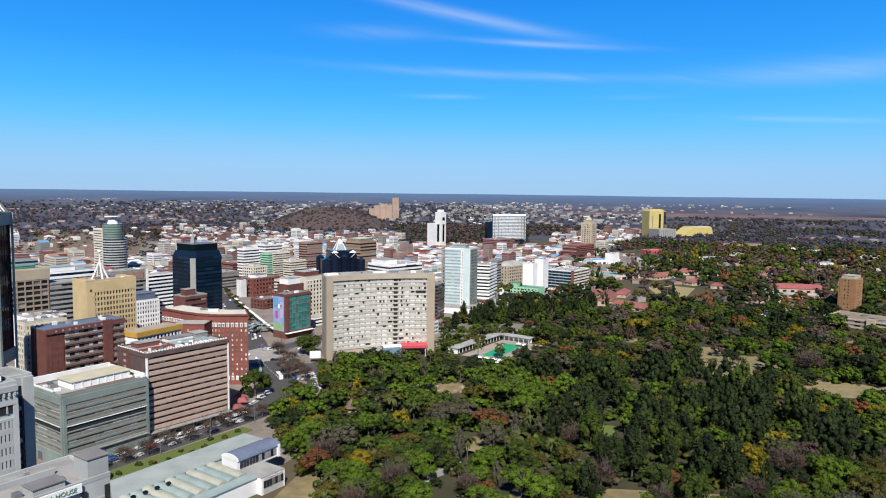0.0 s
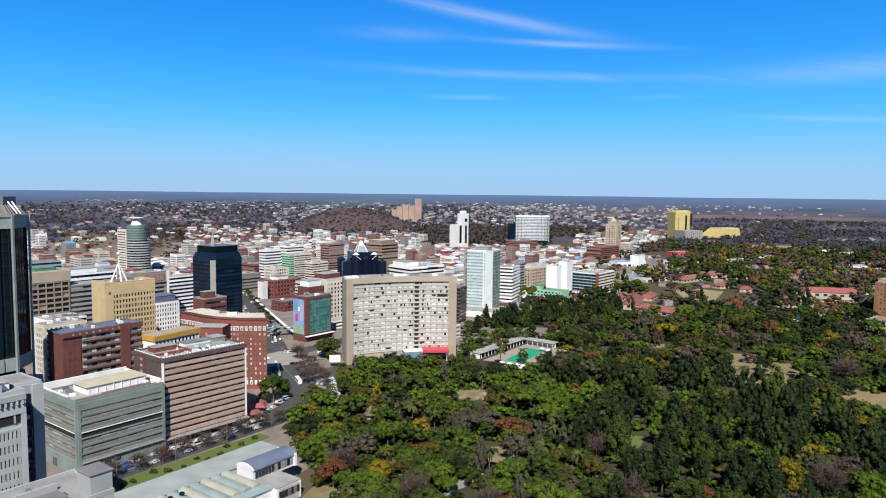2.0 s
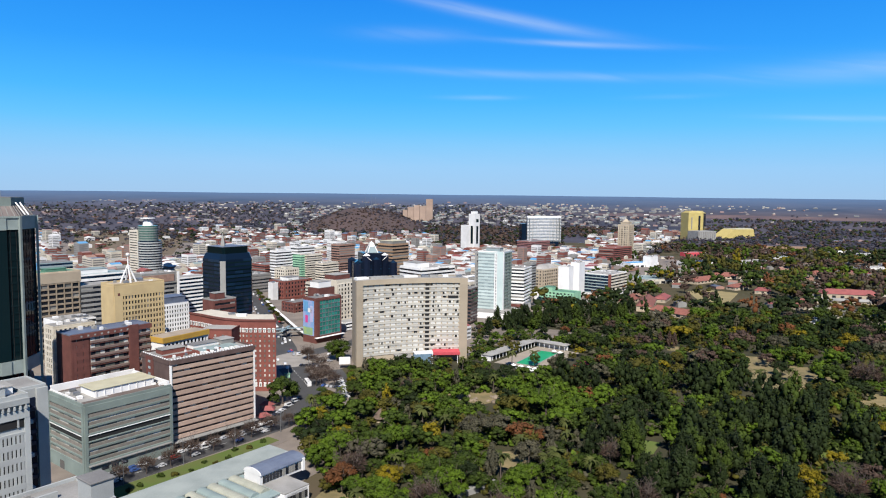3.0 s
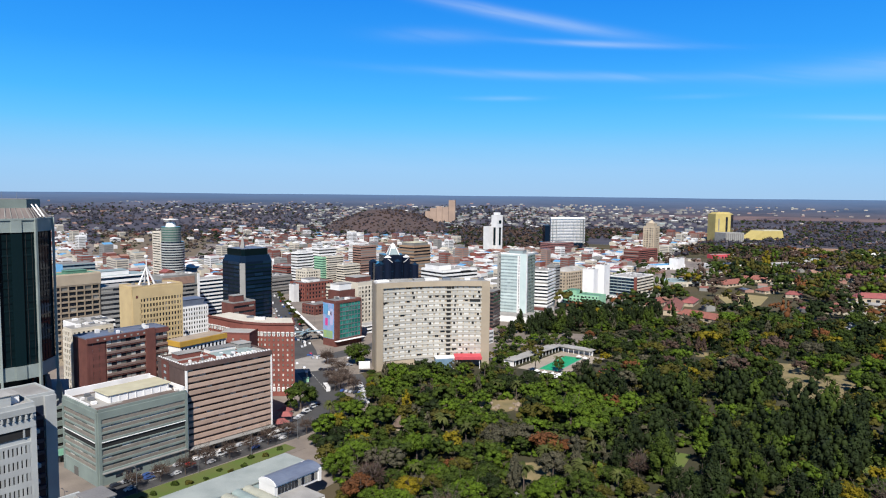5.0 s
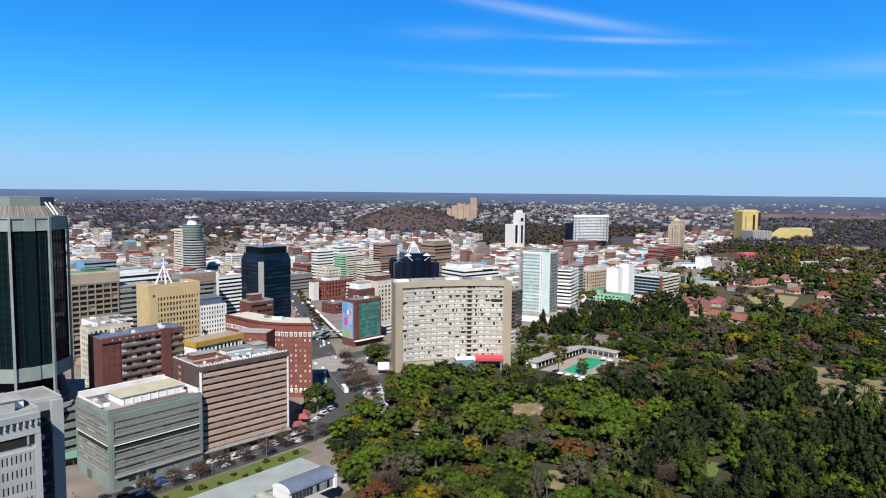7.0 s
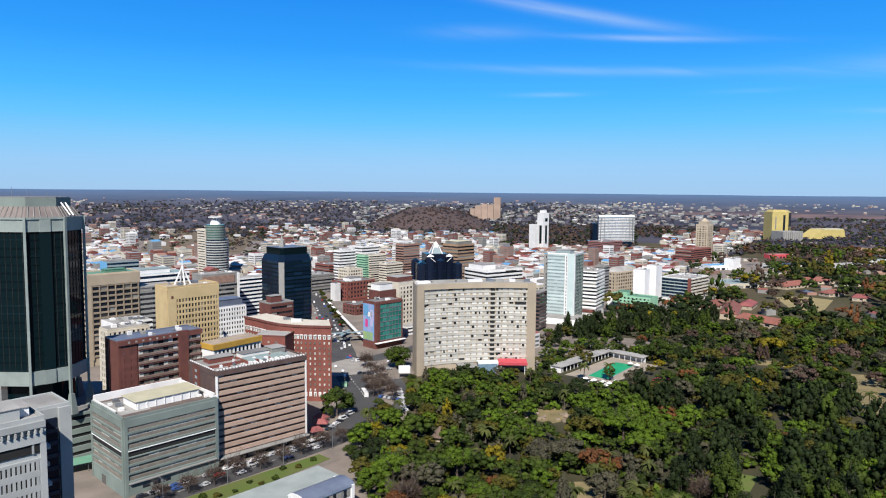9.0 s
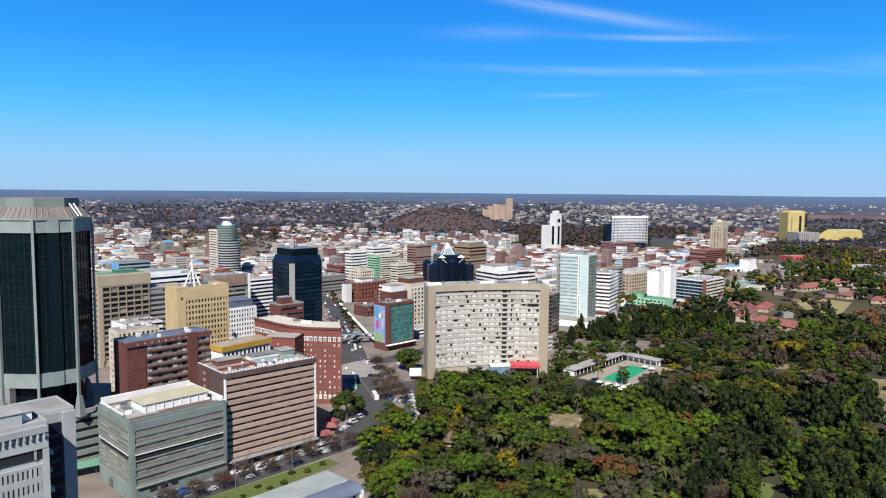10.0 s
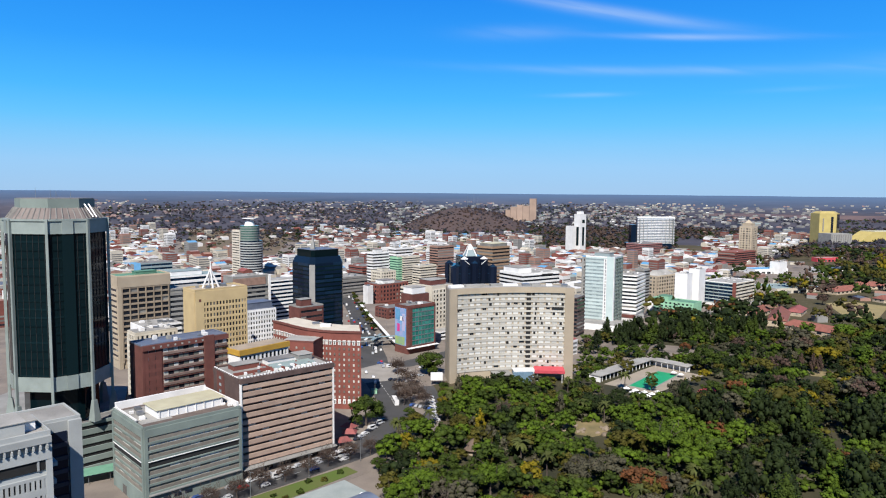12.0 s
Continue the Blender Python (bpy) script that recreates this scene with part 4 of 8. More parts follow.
hb = Block("house_office", -116, 105.3, 56, 66, 18, 51.2, PALE_CONCRETE, "pale concrete office house with a stepped roof and name board", ROOF_PALE)
hb.parapet(PALE_CONCRETE, 1.1, 0.4)
hb.roof_box("stair_tower", PALE_CONCRETE, 0.962, 0.2, 5.0, 6.0, 5.0, ROOF_GREY)
hb.roof_box("low_roof_wall", PALE_CONCRETE, 0.66, 0.62, 30, 0.6, 1.6)
hb.roof_box("plant_room", WHITE, 0.5, 0.35, 13, 6, 1.9, ROOF_PALE)
hb.roof_box("plant_room", PALE_CONCRETE, 0.80, 0.22, 7, 4.5, 1.6, ROOF_GREY)
hb.clutter(20, 40, 0.6, 1.8)
hb.bands("R", 26, 46, 6, PALE_CONCRETE, GLASS, 8, 0, 66, 0.5, 0.4)
hb.put("name_board", WHITE, "R", 54, 0.9, 50.0, 9.5, 0.3, 2.1)
txt = bpy.data.curves.new("lettering", "FONT")
txt.body, txt.size, txt.extrude, txt.align_x = "A HOUSE", 1.5, 0.05, "CENTER"
txt.materials.append(ROOF_GREEN)
part("lettering", txt, hb.ob, pose(54.4, -1.0, 50.52, 90, 0, 0))
# flat black panels paint the shade of upright slots
for s in (25, 59.5, 65):
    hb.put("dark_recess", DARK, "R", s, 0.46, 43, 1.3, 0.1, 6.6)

# ---- gallery with barrel vaults by the verge ----
ga = thing("gallery", *av(-8, 44), 0, AV, "low white gallery with aqua barrel vaults and a blue roof", "building")
box(ga, "wall", WHITE, 32, -7.5, 0, 70, 15, 7.6)
box(ga, "flat_roof", surface("pale_aqua_roof_felt", (0.40, 0.44, 0.41), (0.30, 0.34, 0.32), 0.85, 0.12, 2), 32, -7.5, 7.6, 72, 16, 0.5)
box(ga, "wall", WHITE, 20, -27, 0, 44, 26, 6.6)
box(ga, "wall", WHITE, 46, -30.5, 0, 10, 25, 6.6)
box(ga, "flat_roof", ROOF_AQUA, 20, -27.5, 6.6, 44, 26, 0.5)
box(ga, "flat_roof", ROOF_PALE, 46, -36, 6.8, 12, 14, 0.5)
VAULT = surface("faded_pale_sheet", (0.46, 0.46, 0.37), (0.36, 0.37, 0.30), 0.7, 0.3, 3)
for k in range(9):
    n = 8
    cx, rr = -1 + 4.75 * k, 2.15
    ar = [(cx + rr * math.cos(math.pi * i / n), 1.3 * math.sin(math.pi * i / n)) for i in range(n + 1)]
    v = [(x, -15.5, 7.05 + z) for x, z in ar] + [(x, -35.5, 7.05 + z) for x, z in ar]
    f = [(i, i + 1, n + 2 + i, n + 1 + i) for i in range(n)] + [tuple(reversed(range(n + 1))), tuple(range(n + 1, 2 * n + 2))]
    part("barrel_vault", mesh_from("vault", v, f, ROOF_AQUA if k % 2 else VAULT), ga)
    if k < 4:
        ball("roof_dome", ga, (cx, -22, 9.2), 1.1, GLASS_DARK, 0.6, 8)
n = 8
ar = [(-20 - 5.2 * (1 - math.cos(math.pi * i / n)) , 2.0 * math.sin(math.pi * i / n)) for i in range(n + 1)]
v = [(39, y, 11.2 + z) for y, z in ar] + [(61.5, y, 11.2 + z) for y, z in ar]
f = [(i, n + 1 + i, n + 2 + i, i + 1) for i in range(n)] + [tuple(range(n + 1)), tuple(reversed(range(n + 1, 2 * n + 2)))]
part("blue_vault", mesh_from("vault", v, f, ROOF_BLUE), ga)
part("vault_gable", mesh_from("gable", [(38.8, y, 11.2 + z * 1.05) for y, z in ar] + [(39.3, y, 11.2 + z * 1.05) for y, z in ar],
                              [tuple(range(n + 1)), tuple(reversed(range(n + 1, 2 * n + 2)))] + [(i, n + 1 + i, n + 2 + i, i + 1) for i in range(n)], WHITE), ga)
box(ga, "upper_wall", WHITE, 50, -25, 6.6, 22, 9.6, 4.6)
box(ga, "upper_wall", WHITE, 60.6, -25, 6.6, 1.2, 11, 5.2)
for k in range(12):
    box(ga, "window_pane", GLASS, 41 + 1.62 * k, -29.9, 7.6, 1.4, 0.12, 2.9)
for k in range(7):
    box(ga, "window_pane", GLASS, 41.5 + 1.5 * k, -43.1, 2.6, 1.3, 0.12, 2.9)
for k in range(10):
    box(ga, "window_pane", GLASS, 52.1, -31.5 - 1.15 * k, 2.6, 0.12, 1.0, 2.9)
box(ga, "wall", WHITE, 46, -38.5, 0, 12, 9, 6.7)

# ---- curved hotel ----
hotel = thing("curved_hotel", -81.9, 479.5, 0, 19.6, "wide beige hotel with a concave front of pale window bands", "building")
CH, SAG, HT = 81.0, 7.0, 59.8
HR = (CH * CH / 4 + SAG * SAG) / (2 * SAG)


def arc(s, d=0.0):
    """A place on the hotel's concave front: s along the chord, d before the wall, and the turn there."""
    q = (s - CH / 2) / HR
    an = math.asin(q)
    return CH / 2 + (HR - d) * math.sin(an), SAG - HR + (HR - d) * math.cos(an), -math.degrees(an)


def arc_band(s0, s1, out, inn, z0, z1, material, n=24):
    pts = [arc(s0 + (s1 - s0) * i / n, out)[:2] for i in range(n + 1)] + [arc(s1 - (s1 - s0) * i / n, inn)[:2] for i in range(n + 1)]
    pts = [(min(max(x, 0.0), CH), y) for x, y in pts]  # straight end walls
    return prism_mesh(pts, z0, z1, material)


part("wall", arc_band(0, CH, 0, -15, 0, HT - 0.6, HOTEL), hotel)
part("roof", arc_band(0.6, CH - 0.6, -0.6, -14.4, HT - 0.6, HT - 0.2, ROOF_PALE), hotel)
part("front_frame", arc_band(0, 4.8, 1.4, 0, 0, HT, HOTEL), hotel)
part("front_frame", arc_band(CH - 5.5, CH, 1.4, 0, 0, HT, HOTEL), hotel)
part("fascia", arc_band(4.8, CH - 5.5, 1.4, 0, 56.2, HT, HOTEL), hotel)
part("back_parapet", arc_band(0, CH, -14.2, -15.1, HT - 0.6, HT + 0.4, HOTEL), hotel)
FL = 16
fh = 50.2 / FL
bandm = arc_band(4.8, CH - 5.5, 0.42, -0.02, 0, fh * 0.5, BAND)
railm = arc_band(4.8, CH - 5.5, 0.55, 0.4, 0, 0.2, CREAM)
bays = 17
span = (CH - 10.3) / bays
rr = random.Random(5)
for k in range(FL):
    z = 6.0 + k * fh
    part("floor_band", bandm, hotel, pose(0, 0, z))
    part("band_edge", railm, hotel, pose(0, 0, z + fh * 0.5))
    for j in range(bays):
        s = 4.8 + (j + 0.5) * span
        x, y, rz = arc(s, 0.12)
        dark = j == 11 or rr.random() < 0.04
        mat_p = GLASS if dark else HOTEL_PANE
        box(hotel, "window_pane", mat_p, x, y, z + fh * 0.52, span - 0.9 - rr.choice((0, 0, 0.8)), 0.12, fh * 0.46, rz)
        if j == 11 or (j == 12 and k % 2) or rr.random() < (0.13 if j < 8 else 0.2):
            x, y, rz = arc(s + rr.uniform(-1.2, 1.2) * (j != 11), 0.44)
            box(hotel, "open_window", DARK, x, y, z + fh * 0.42, 2.9 if j == 11 else rr.choice((1.0, 1.3, 1.6)), 0.4, fh * 0.52, rz)
x, y, rz = arc(CH - 10, 0.9)
box(hotel, "sign_panel", DARK, x, y, 45.5, 7.5, 0.3, 1.6, rz)
for s, w_, m_ in ((8, 9, WHITE), (20, 14, ROOF_PALE), (33, 7, CONCRETE), (42, 10, WHITE), (52, 5, STEEL), (58, 6, CONCRETE), (66, 4, WHITE), (75, 4, STEEL)):
    x, y, rz = arc(s, -8)
    box(hotel, "roof_plant", m_, x, y, HT - 0.2, w_, 5, 1.3, rz)
for s, w_, m_, hgt in ((49, 14, WHITE, 7.0), (66, 19, PAINT_RED, 7.6), (34, 12, CONCRETE, 5.2)):
    x, y, rz = arc(s, 6)
    box(hotel, "canopy", m_, x, y, hgt, w_, 8 if m_ is WHITE else 11, 0.6, rz)
    for e in (-1, 1):
        x, y, rz = arc(s + e * w_ * 0.44, 10.5)
        box(hotel, "canopy_post", WHITE, x, y, 0, 0.4, 0.4, hgt, rz)
x, y, rz = arc(66, 11.6)
box(hotel, "canopy_valance", PAINT_RED, x, y, 6.3, 19, 0.3, 1.9, rz)
x, y, rz = arc(48, 9)
box(hotel, "porch_glass", surface("pale_blue_panes", (0.22, 0.34, 0.44), (0.14, 0.22, 0.30), 0.3, 0.4, 1.5), x, y, 0.2, 13, 4, 6.6, rz)

# ---- mural block with teal glass, and its neighbours ----
mb = Block("mural_block", -126, 547.5, 54, 27, 15, 35.6, BRICK, "brick corner block with a teal glass front and painted mural", ROOF_GREY)
mb.grid("R", 6, 34, 8, 7, STEEL, GLASS_TEAL, 4.2, 26, sill=0.18, pier=0.07, deep=0.25)
mb.grid("R", 6, 34, 9, 1, BRICK, CURTAIN, 0.4, 4.2, sill=0.45, pier=0.6, deep=0.4)
mb.put("frame", BRICK, "R", 26.6, 0.5, 0, 0.9, 0.5, 35.6)
mb.put("fascia", BRICK, "R", 13.5, 0.5, 34, 27, 0.5, 1.6)
mb.put("mural", MURAL, "L", 8.2, 0.2, 6, 13, 0.2, 28, "blue and violet painted mural")
mb.put("mural_panel", surface("magenta_paint", (0.70, 0.06, 0.30), (0.56, 0.05, 0.22), 0.6, 0.3, 1.2), "L", 10.5, 0.26, 16, 3, 0.08, 6)
mb.put("mural_panel", surface("lime_paint", (0.45, 0.58, 0.16), (0.24, 0.44, 0.34), 0.6, 0.3, 1.2), "L", 8.8, 0.26, 6.4, 11, 0.08, 6)
mb.put("mural_panel", WHITE, "L", 6.4, 0.26, 24.5, 5, 0.08, 3.4)
mb.put("mural_panel", PAINT_BLUE, "L", 11.2, 0.26, 25, 5.5, 0.08, 8)
mb.put("mural_panel", surface("pale_violet_paint", (0.62, 0.45, 0.70), (0.4, 0.55, 0.75), 0.6, 0.3, 1.2), "L", 4.5, 0.26, 17, 3.5, 0.08, 13)
mb.put("canopy", WHITE, "R", 14, 3.2, 4.6, 30, 3.2, 0.3)
deck = thing("parking_deck", 0, 0, 0, 0, "low grey parking deck with a white edge canopy along the street", "building")
DK = [(-131, 556), (-139, 566), (-152, 590), (-189, 664), (-220, 728), (-196, 738), (-168, 680), (-140, 620), (-128, 590)]
part("wall", prism_mesh(DK[::-1], 0, 4.6, CONCRETE_DARK), deck)
part("deck_roof", prism_mesh(DK[::-1], 4.6, 5.1, PAVING), deck)
for k in range(4):
    x, y, rz, w_ = along(DK[k + 1], DK[k], 0.5, 1.2)
    box(deck, "edge_canopy", WHITE, x, y, 4.7, w_, 2.6, 0.35, rz)
    for e in range(max(2, int(w_ / 9))):
        x, y, rz, _ = along(DK[k + 1], DK[k], (e + 0.5) / max(2, int(w_ / 9)), -0.05)
        box(deck, "shop_front", GLASS, x, y, 0.2, 7, 0.2, 3.4, rz)
mb.parapet(BRICK, 0.8)
mb.clutter(6, 51)
c = Block("white_lift_block", -133.2, 590.7, 55, 18, 14, 38, BRICK, "brick block with a white rooftop box", ROOF_GREY)
c.roof_box("rooftop_box", WHITE, 0.45, 0.5, 14, 11, 5, ROOF_PALE)
c = Block("cream_flats", -124.2, 623.5, 55, 24, 20, 41, CREAM, "cream block with upright window strips and brick attic", ROOF_GREY)
c.grid("R", 4, 37, 9, 6, CREAM, GLASS, sill=0.4, pier=0.5)
c.roof_box("attic", BRICK, 0.4, 0.5, 18, 14, 4, ROOF_PALE)
c = Block("white_podium", -112, 600, 54, 26, 12, 7, WHITE, "low white podium with shaded arcades", ROOF_PALE)
c.bands("R", 0.5, 6.5, 2, WHITE, GLASS, 6)


def street_block(name, x, y, a, l1, l2, h, wall, label, roof=ROOF_PALE, floors=None, bays=6, style="grid", glass=None, top=None, seed=1):
    """One of the plainer city blocks with windows on both faces."""
    q = Block(name, x, y, a, l1, l2, h, wall, label, roof, group="city blocks")
    fl = floors or max(2, round(h / 3.4))
    for side in "RL":
        n = max(2, round(bays * q.length(side) / max(l1, l2)))
        if style == "grid":
            q.grid(side, 3, h - 1, fl, n, wall, glass or GLASS, sill=0.45, pier=0.42, deep=0.4)
        elif style == "bands":
            q.bands(side, 2, h - 1.5, fl, wall, glass or GLASS, 1, sill=0.5, deep=0.5)
    q.parapet(wall, 0.8)
    if top:
        q.roof_box("lift_room", top, 0.45, 0.5, l1 * 0.4, l2 * 0.5, 3.2, roof)
    q.clutter(4, seed)
    return q


street_block("brick_corner_block", -208.5, 751.4, 55, 39, 26, 21.5, BRICK_BRIGHT, "low red brick corner building with white copings", ROOF_GREY, 4, 9, top=WHITE, seed=2)
street_block("white_corner_block", -218.5, 742, 55, 7, 8, 21, WHITE, "narrow white corner building with a dark shaded flank", ROOF_PALE, 5, 2, "plain", seed=3)
street_block("grey_warehouse", -268, 790, 55, 40, 30, 22, CONCRETE_DARK, "grey flat-roofed street block with banded floors", ROOF_PALE, 5, 6, "bands", seed=4)
street_block("white_flats", -253.8, 873.5, 55, 25, 12, 44, WHITE, "white apartment tower with small windows", ROOF_PALE, 11, 6, "bands", seed=5, top=WHITE)
street_block("white_slab_flats", -245.6, 948.8, 55, 30, 15, 43.5, WHITE, "white slab with wide dark windows", ROOF_PALE, 10, 7, "bands", seed=6)
street_block("green_strip_block", -226, 890, 55, 9, 16, 37, PAINT_GREEN, "narrow green block with glass floors", ROOF_GREY, 11, 3, "bands", GLASS_GREEN, seed=7)
street_block("cream_tower", -219, 893, 55, 26, 14, 38, CREAM, "cream tower with horizontal sun bands", ROOF_PALE, 12, 5, "bands", seed=8)
street_block("cream_shop_block", -230, 829, 55, 22, 19, 26, CREAM, "stepped cream shop building", ROOF_PALE, 6, 6, seed=9, top=CREAM)
street_block("cream_flats_low", -190, 858, 55, 26, 14, 31, CREAM, "cream flats with recessed balconies", ROOF_PALE, 9, 6, "bands", seed=10)
street_block("brown_brick_tower", -186.5, 942.6, 55, 29, 16, 48, surface("brown_brick", (0.36, 0.21, 0.16), (0.28, 0.16, 0.12), 0.9), "brown brick office tower with pale bands", ROOF_PALE, 13, 7, "bands", seed=11)
street_block("red_office", -276, 900, 55, 36, 30, 23, BRICK_BRIGHT, "plain red brick office block", ROOF_GREY, 6, 7, "bands", seed=12)
street_block("pink_shop_block", -160, 700, 55, 26, 18, 27, CREAM, "pinkish shop block with brick attic", BRICK_BRIGHT, 7, 6, "bands", seed=13)
street_block("brick_shop_block", -172, 655, 55, 30, 18, 14, BRICK, "low brick shop block on the street corner", ROOF_GREY, 3, 7, seed=14)
bs = street_block("stepped_brown_tower", -96.8, 805.7, 55, 28, 23, 60, surface("brown_concrete", (0.40, 0.26, 0.16), (0.31, 0.20, 0.12), 0.85), "brown stepped tower with overhanging floors and pale green roof", ROOF_GREEN, 15, 5, "bands", seed=15)
bs.roof_box("stepped_attic", CONCRETE_DARK, 0.5, 0.5, 24, 19, 3.4, ROOF_YELLOW)
wc = street_block("white_complex", -54.9, 699.5, 45, 46, 34, 44, WHITE, "white complex with a stepped roof and dark letter bars", ROOF_PALE, 11, 11, "bands", seed=16)
wc.roof_box("stepped_block", WHITE, 0.2, 0.55, 16, 22, 5, ROOF_PALE)
wc.put("letter_bar", DARK, "R", 30, 1.1, 42.2, 14, 0.2, 1.2)
street_block("small_white_tower", -95, 900, 55, 12, 12, 46, WHITE, "small white tower with dark floor bands", ROOF_PALE, 12, 2, "bands", seed=17)

# ---- dark turreted block with glass pyramids ----
py = thing("turreted_block", -111, 745, 0, 25, "dark glass block with turrets and white pyramid tops", "building")
part("wall", box_mesh(42, 34, 47, GLASS_NAVY), py, pose(0, 4, 0))
for k in range(12):
    box(py, "spandrel", GLASS_BLUE, 0, -13.1, 3 + 3.6 * k, 41, 0.3, 1.0)
for x, y, h in ((-19.5, -12, 46), (19.5, -12, 46), (-10, -12, 54), (10, -12, 54), (0, -14, 50), (-19, 14, 48), (19, 14, 48)):
    part("turret", prism_mesh(circle(4.4, 8, x, y), 0, h, GLASS_NAVY), py)
    part("turret_cap", prism_mesh(circle(4.0, 8, x, y), h, h + 2.4, WHITE if h > 52 else GLASS_BLUE, circle(0.4, 8, x, y)), py)
part("upper_block", box_mesh(24, 22, 9, GLASS_NAVY), py, pose(0, 4, 47))
part("pyramid", prism_mesh(circle(7.4, 4, 0, 4, math.pi / 4), 56, 62, GLASS_PALE, circle(3.2, 4, 0, 4, math.pi / 4)), py)
part("pyramid_tip", prism_mesh(circle(3.2, 4, 0, 4, math.pi / 4), 62, 68, WHITE, circle(0.6, 4, 0, 4, math.pi / 4)), py)
for k in range(4):
    t_ = math.pi / 4 + math.pi / 2 * k
    rod("pyramid_rib", py, (8 * math.cos(t_), 4 + 8 * math.sin(t_), 55.6), (1.5 * math.cos(t_), 4 + 1.5 * math.sin(t_), 67), 0.6, 0.4, WHITE, 4)
for e in (-1, 1):
    rod("white_brace", py, (e * 11, -16.6, 53), (e * 6, -16.8, 49), 0.3, 0.3, WHITE, 5)

# ---- white tower and its neighbours ----
AQUA_WALL = surface("pale_aqua_panel", (0.56, 0.66, 0.64), (0.46, 0.56, 0.55), 0.6, 0.1, 5)
wt = Block("white_tower", 26.6, 690, 70, 27, 26, 62.5, AQUA_WALL, "tall white and pale green office tower", ROOF_PALE)
wt.bands("L", 3, 61, 18, AQUA_WALL, GLASS_PALE, 5, 9, 26, 0.55, 0.3)
wt.put("plain_panel", AQUA_WALL, "L", 3.0, 0.6, 0, 6.0, 0.6, 63.5)
wt.grid("L", 3, 61, 18, 1, WHITE, GLASS, 6, 9, sill=0.3, pier=0.4)
wt.grid("R", 3, 61, 18, 5, GREY_GREEN, GLASS_GREEN, 3, 27, sill=0.35, pier=0.25, deep=0.4)
wt.put("plain_panel", WHITE, "R", 1.4, 0.5, 0, 2.8, 0.5, 63.5)
wt.parapet(WHITE, 1.0)
wt.roof_box("attic", GLASS_PALE, 0.45, 0.5, 12, 14, 3.2, ROOF_PALE)
sl = Block("grey_service_slab", 3.5, 704, 70, 22, 5, 61, CONCRETE, "grey service slab beside the white tower", ROOF_GREY)
sl.grid("L", 3, 60, 17, 1, CONCRETE, GLASS, sill=0.4, pier=0.4)
Block("white_tower_podium", 36, 665, 70, 30, 44, 5.5, WHITE, "low white podium wall before the tower", ROOF_PALE)
ds = Block("dark_office", -4.4, 640, 70, 18, 9, 33, DARK, "dark brown glass office block", ROOF_GREY)
ds.bands("L", 2, 32, 9, UMBER, GLASS, 3, sill=0.4)
ds.bands("R", 2, 32, 9, UMBER, GLASS, 3, sill=0.4)
st = Block("striped_office", 48.9, 719.7, 70, 29, 18, 44, WHITE, "white office with black ribbon windows and a brick base", ROOF_PALE)
st.bands("L", 8, 43, 10, WHITE, GLASS, 1, 0, 18, 0.5, 0.6)
st.bands("R", 8, 43, 10, WHITE, GLASS, 1, 0, 29, 0.5, 0.6)
st.put("brick_base", BRICK, "L", 9, 0.7, 4, 18, 0.7, 3)
st.clutter(6, 60)
street_block("grey_flats", 64, 818, 60, 13.5, 10, 39, CONCRETE, "grey apartment block with balcony bands", ROOF_PALE, 11, 3, "bands", seed=61)
tg = street_block("tan_grid_office", 80.9, 857.4, 50, 42, 19, 27.5, BEIGE, "beige office with a deep window grid and sloping attic", ROOF_PALE, 6, 9, seed=62)
part("sloped_attic", prism_mesh([(3, 2), (39, 2), (39, 17), (3, 17)], 27.8, 33, ROOF_PALE, [(10, 7), (30, 7), (30, 12), (10, 12)]), tg.ob)
street_block("twin_white_slab", 107.5, 813.8, 60, 13.5, 13.5, 36, WHITE, "blank white residential slab", ROOF_PALE, 9, 2, "plain", seed=63)
street_block("twin_white_slab", 121.2, 826.9, 60, 17.5, 11, 39.5, WHITE, "blank white residential slab with a stair strip", ROOF_PALE, 9, 2, "plain", seed=64)
bg_ = Block("blue_ribbon_office", 157.6, 831.3, 54, 48.5, 33, 25.2, WHITE, "office with blue ribbon glass and a red corner panel", ROOF_PALE)
bg_.bands("L", 3, 24.5, 6, GLASS_PALE, GLASS_BLUE, 6, 1.5, 33, 0.3, 0.3)
bg_.bands("R", 3, 24.5, 6, CREAM, GLASS, 8, 3, 48.5, 0.5, 0.5)
bg_.put("red_panel", BRICK_BRIGHT, "L", 0.8, 0.7, 0, 1.8, 0.7, 26.5)
bg_.put("red_panel", BRICK_BRIGHT, "R", 1.4, 0.7, 0, 2.8, 0.7, 26.5)
bg_.parapet(WHITE, 0.9)
bg_.clutter(8, 66)
gn = Block("mint_green_building", 103.9, 743.5, 60, 19.5, 46, 15.5, PAINT_GREEN, "mint green low building with a stepped roof", ROOF_GREEN)
gn.grid("L", 2, 15, 4, 11, PAINT_GREEN, GLASS, sill=0.45, pier=0.5)
gn.parapet(PAINT_GREEN, 1.0)
gn.roof_box("stair_tower", PAINT_GREEN, 0.5, 0.7, 10, 10, 4, ROOF_GREEN)
gn.put("white_end", WHITE, "L", 43, 0.5, 0, 6, 0.5, 17)

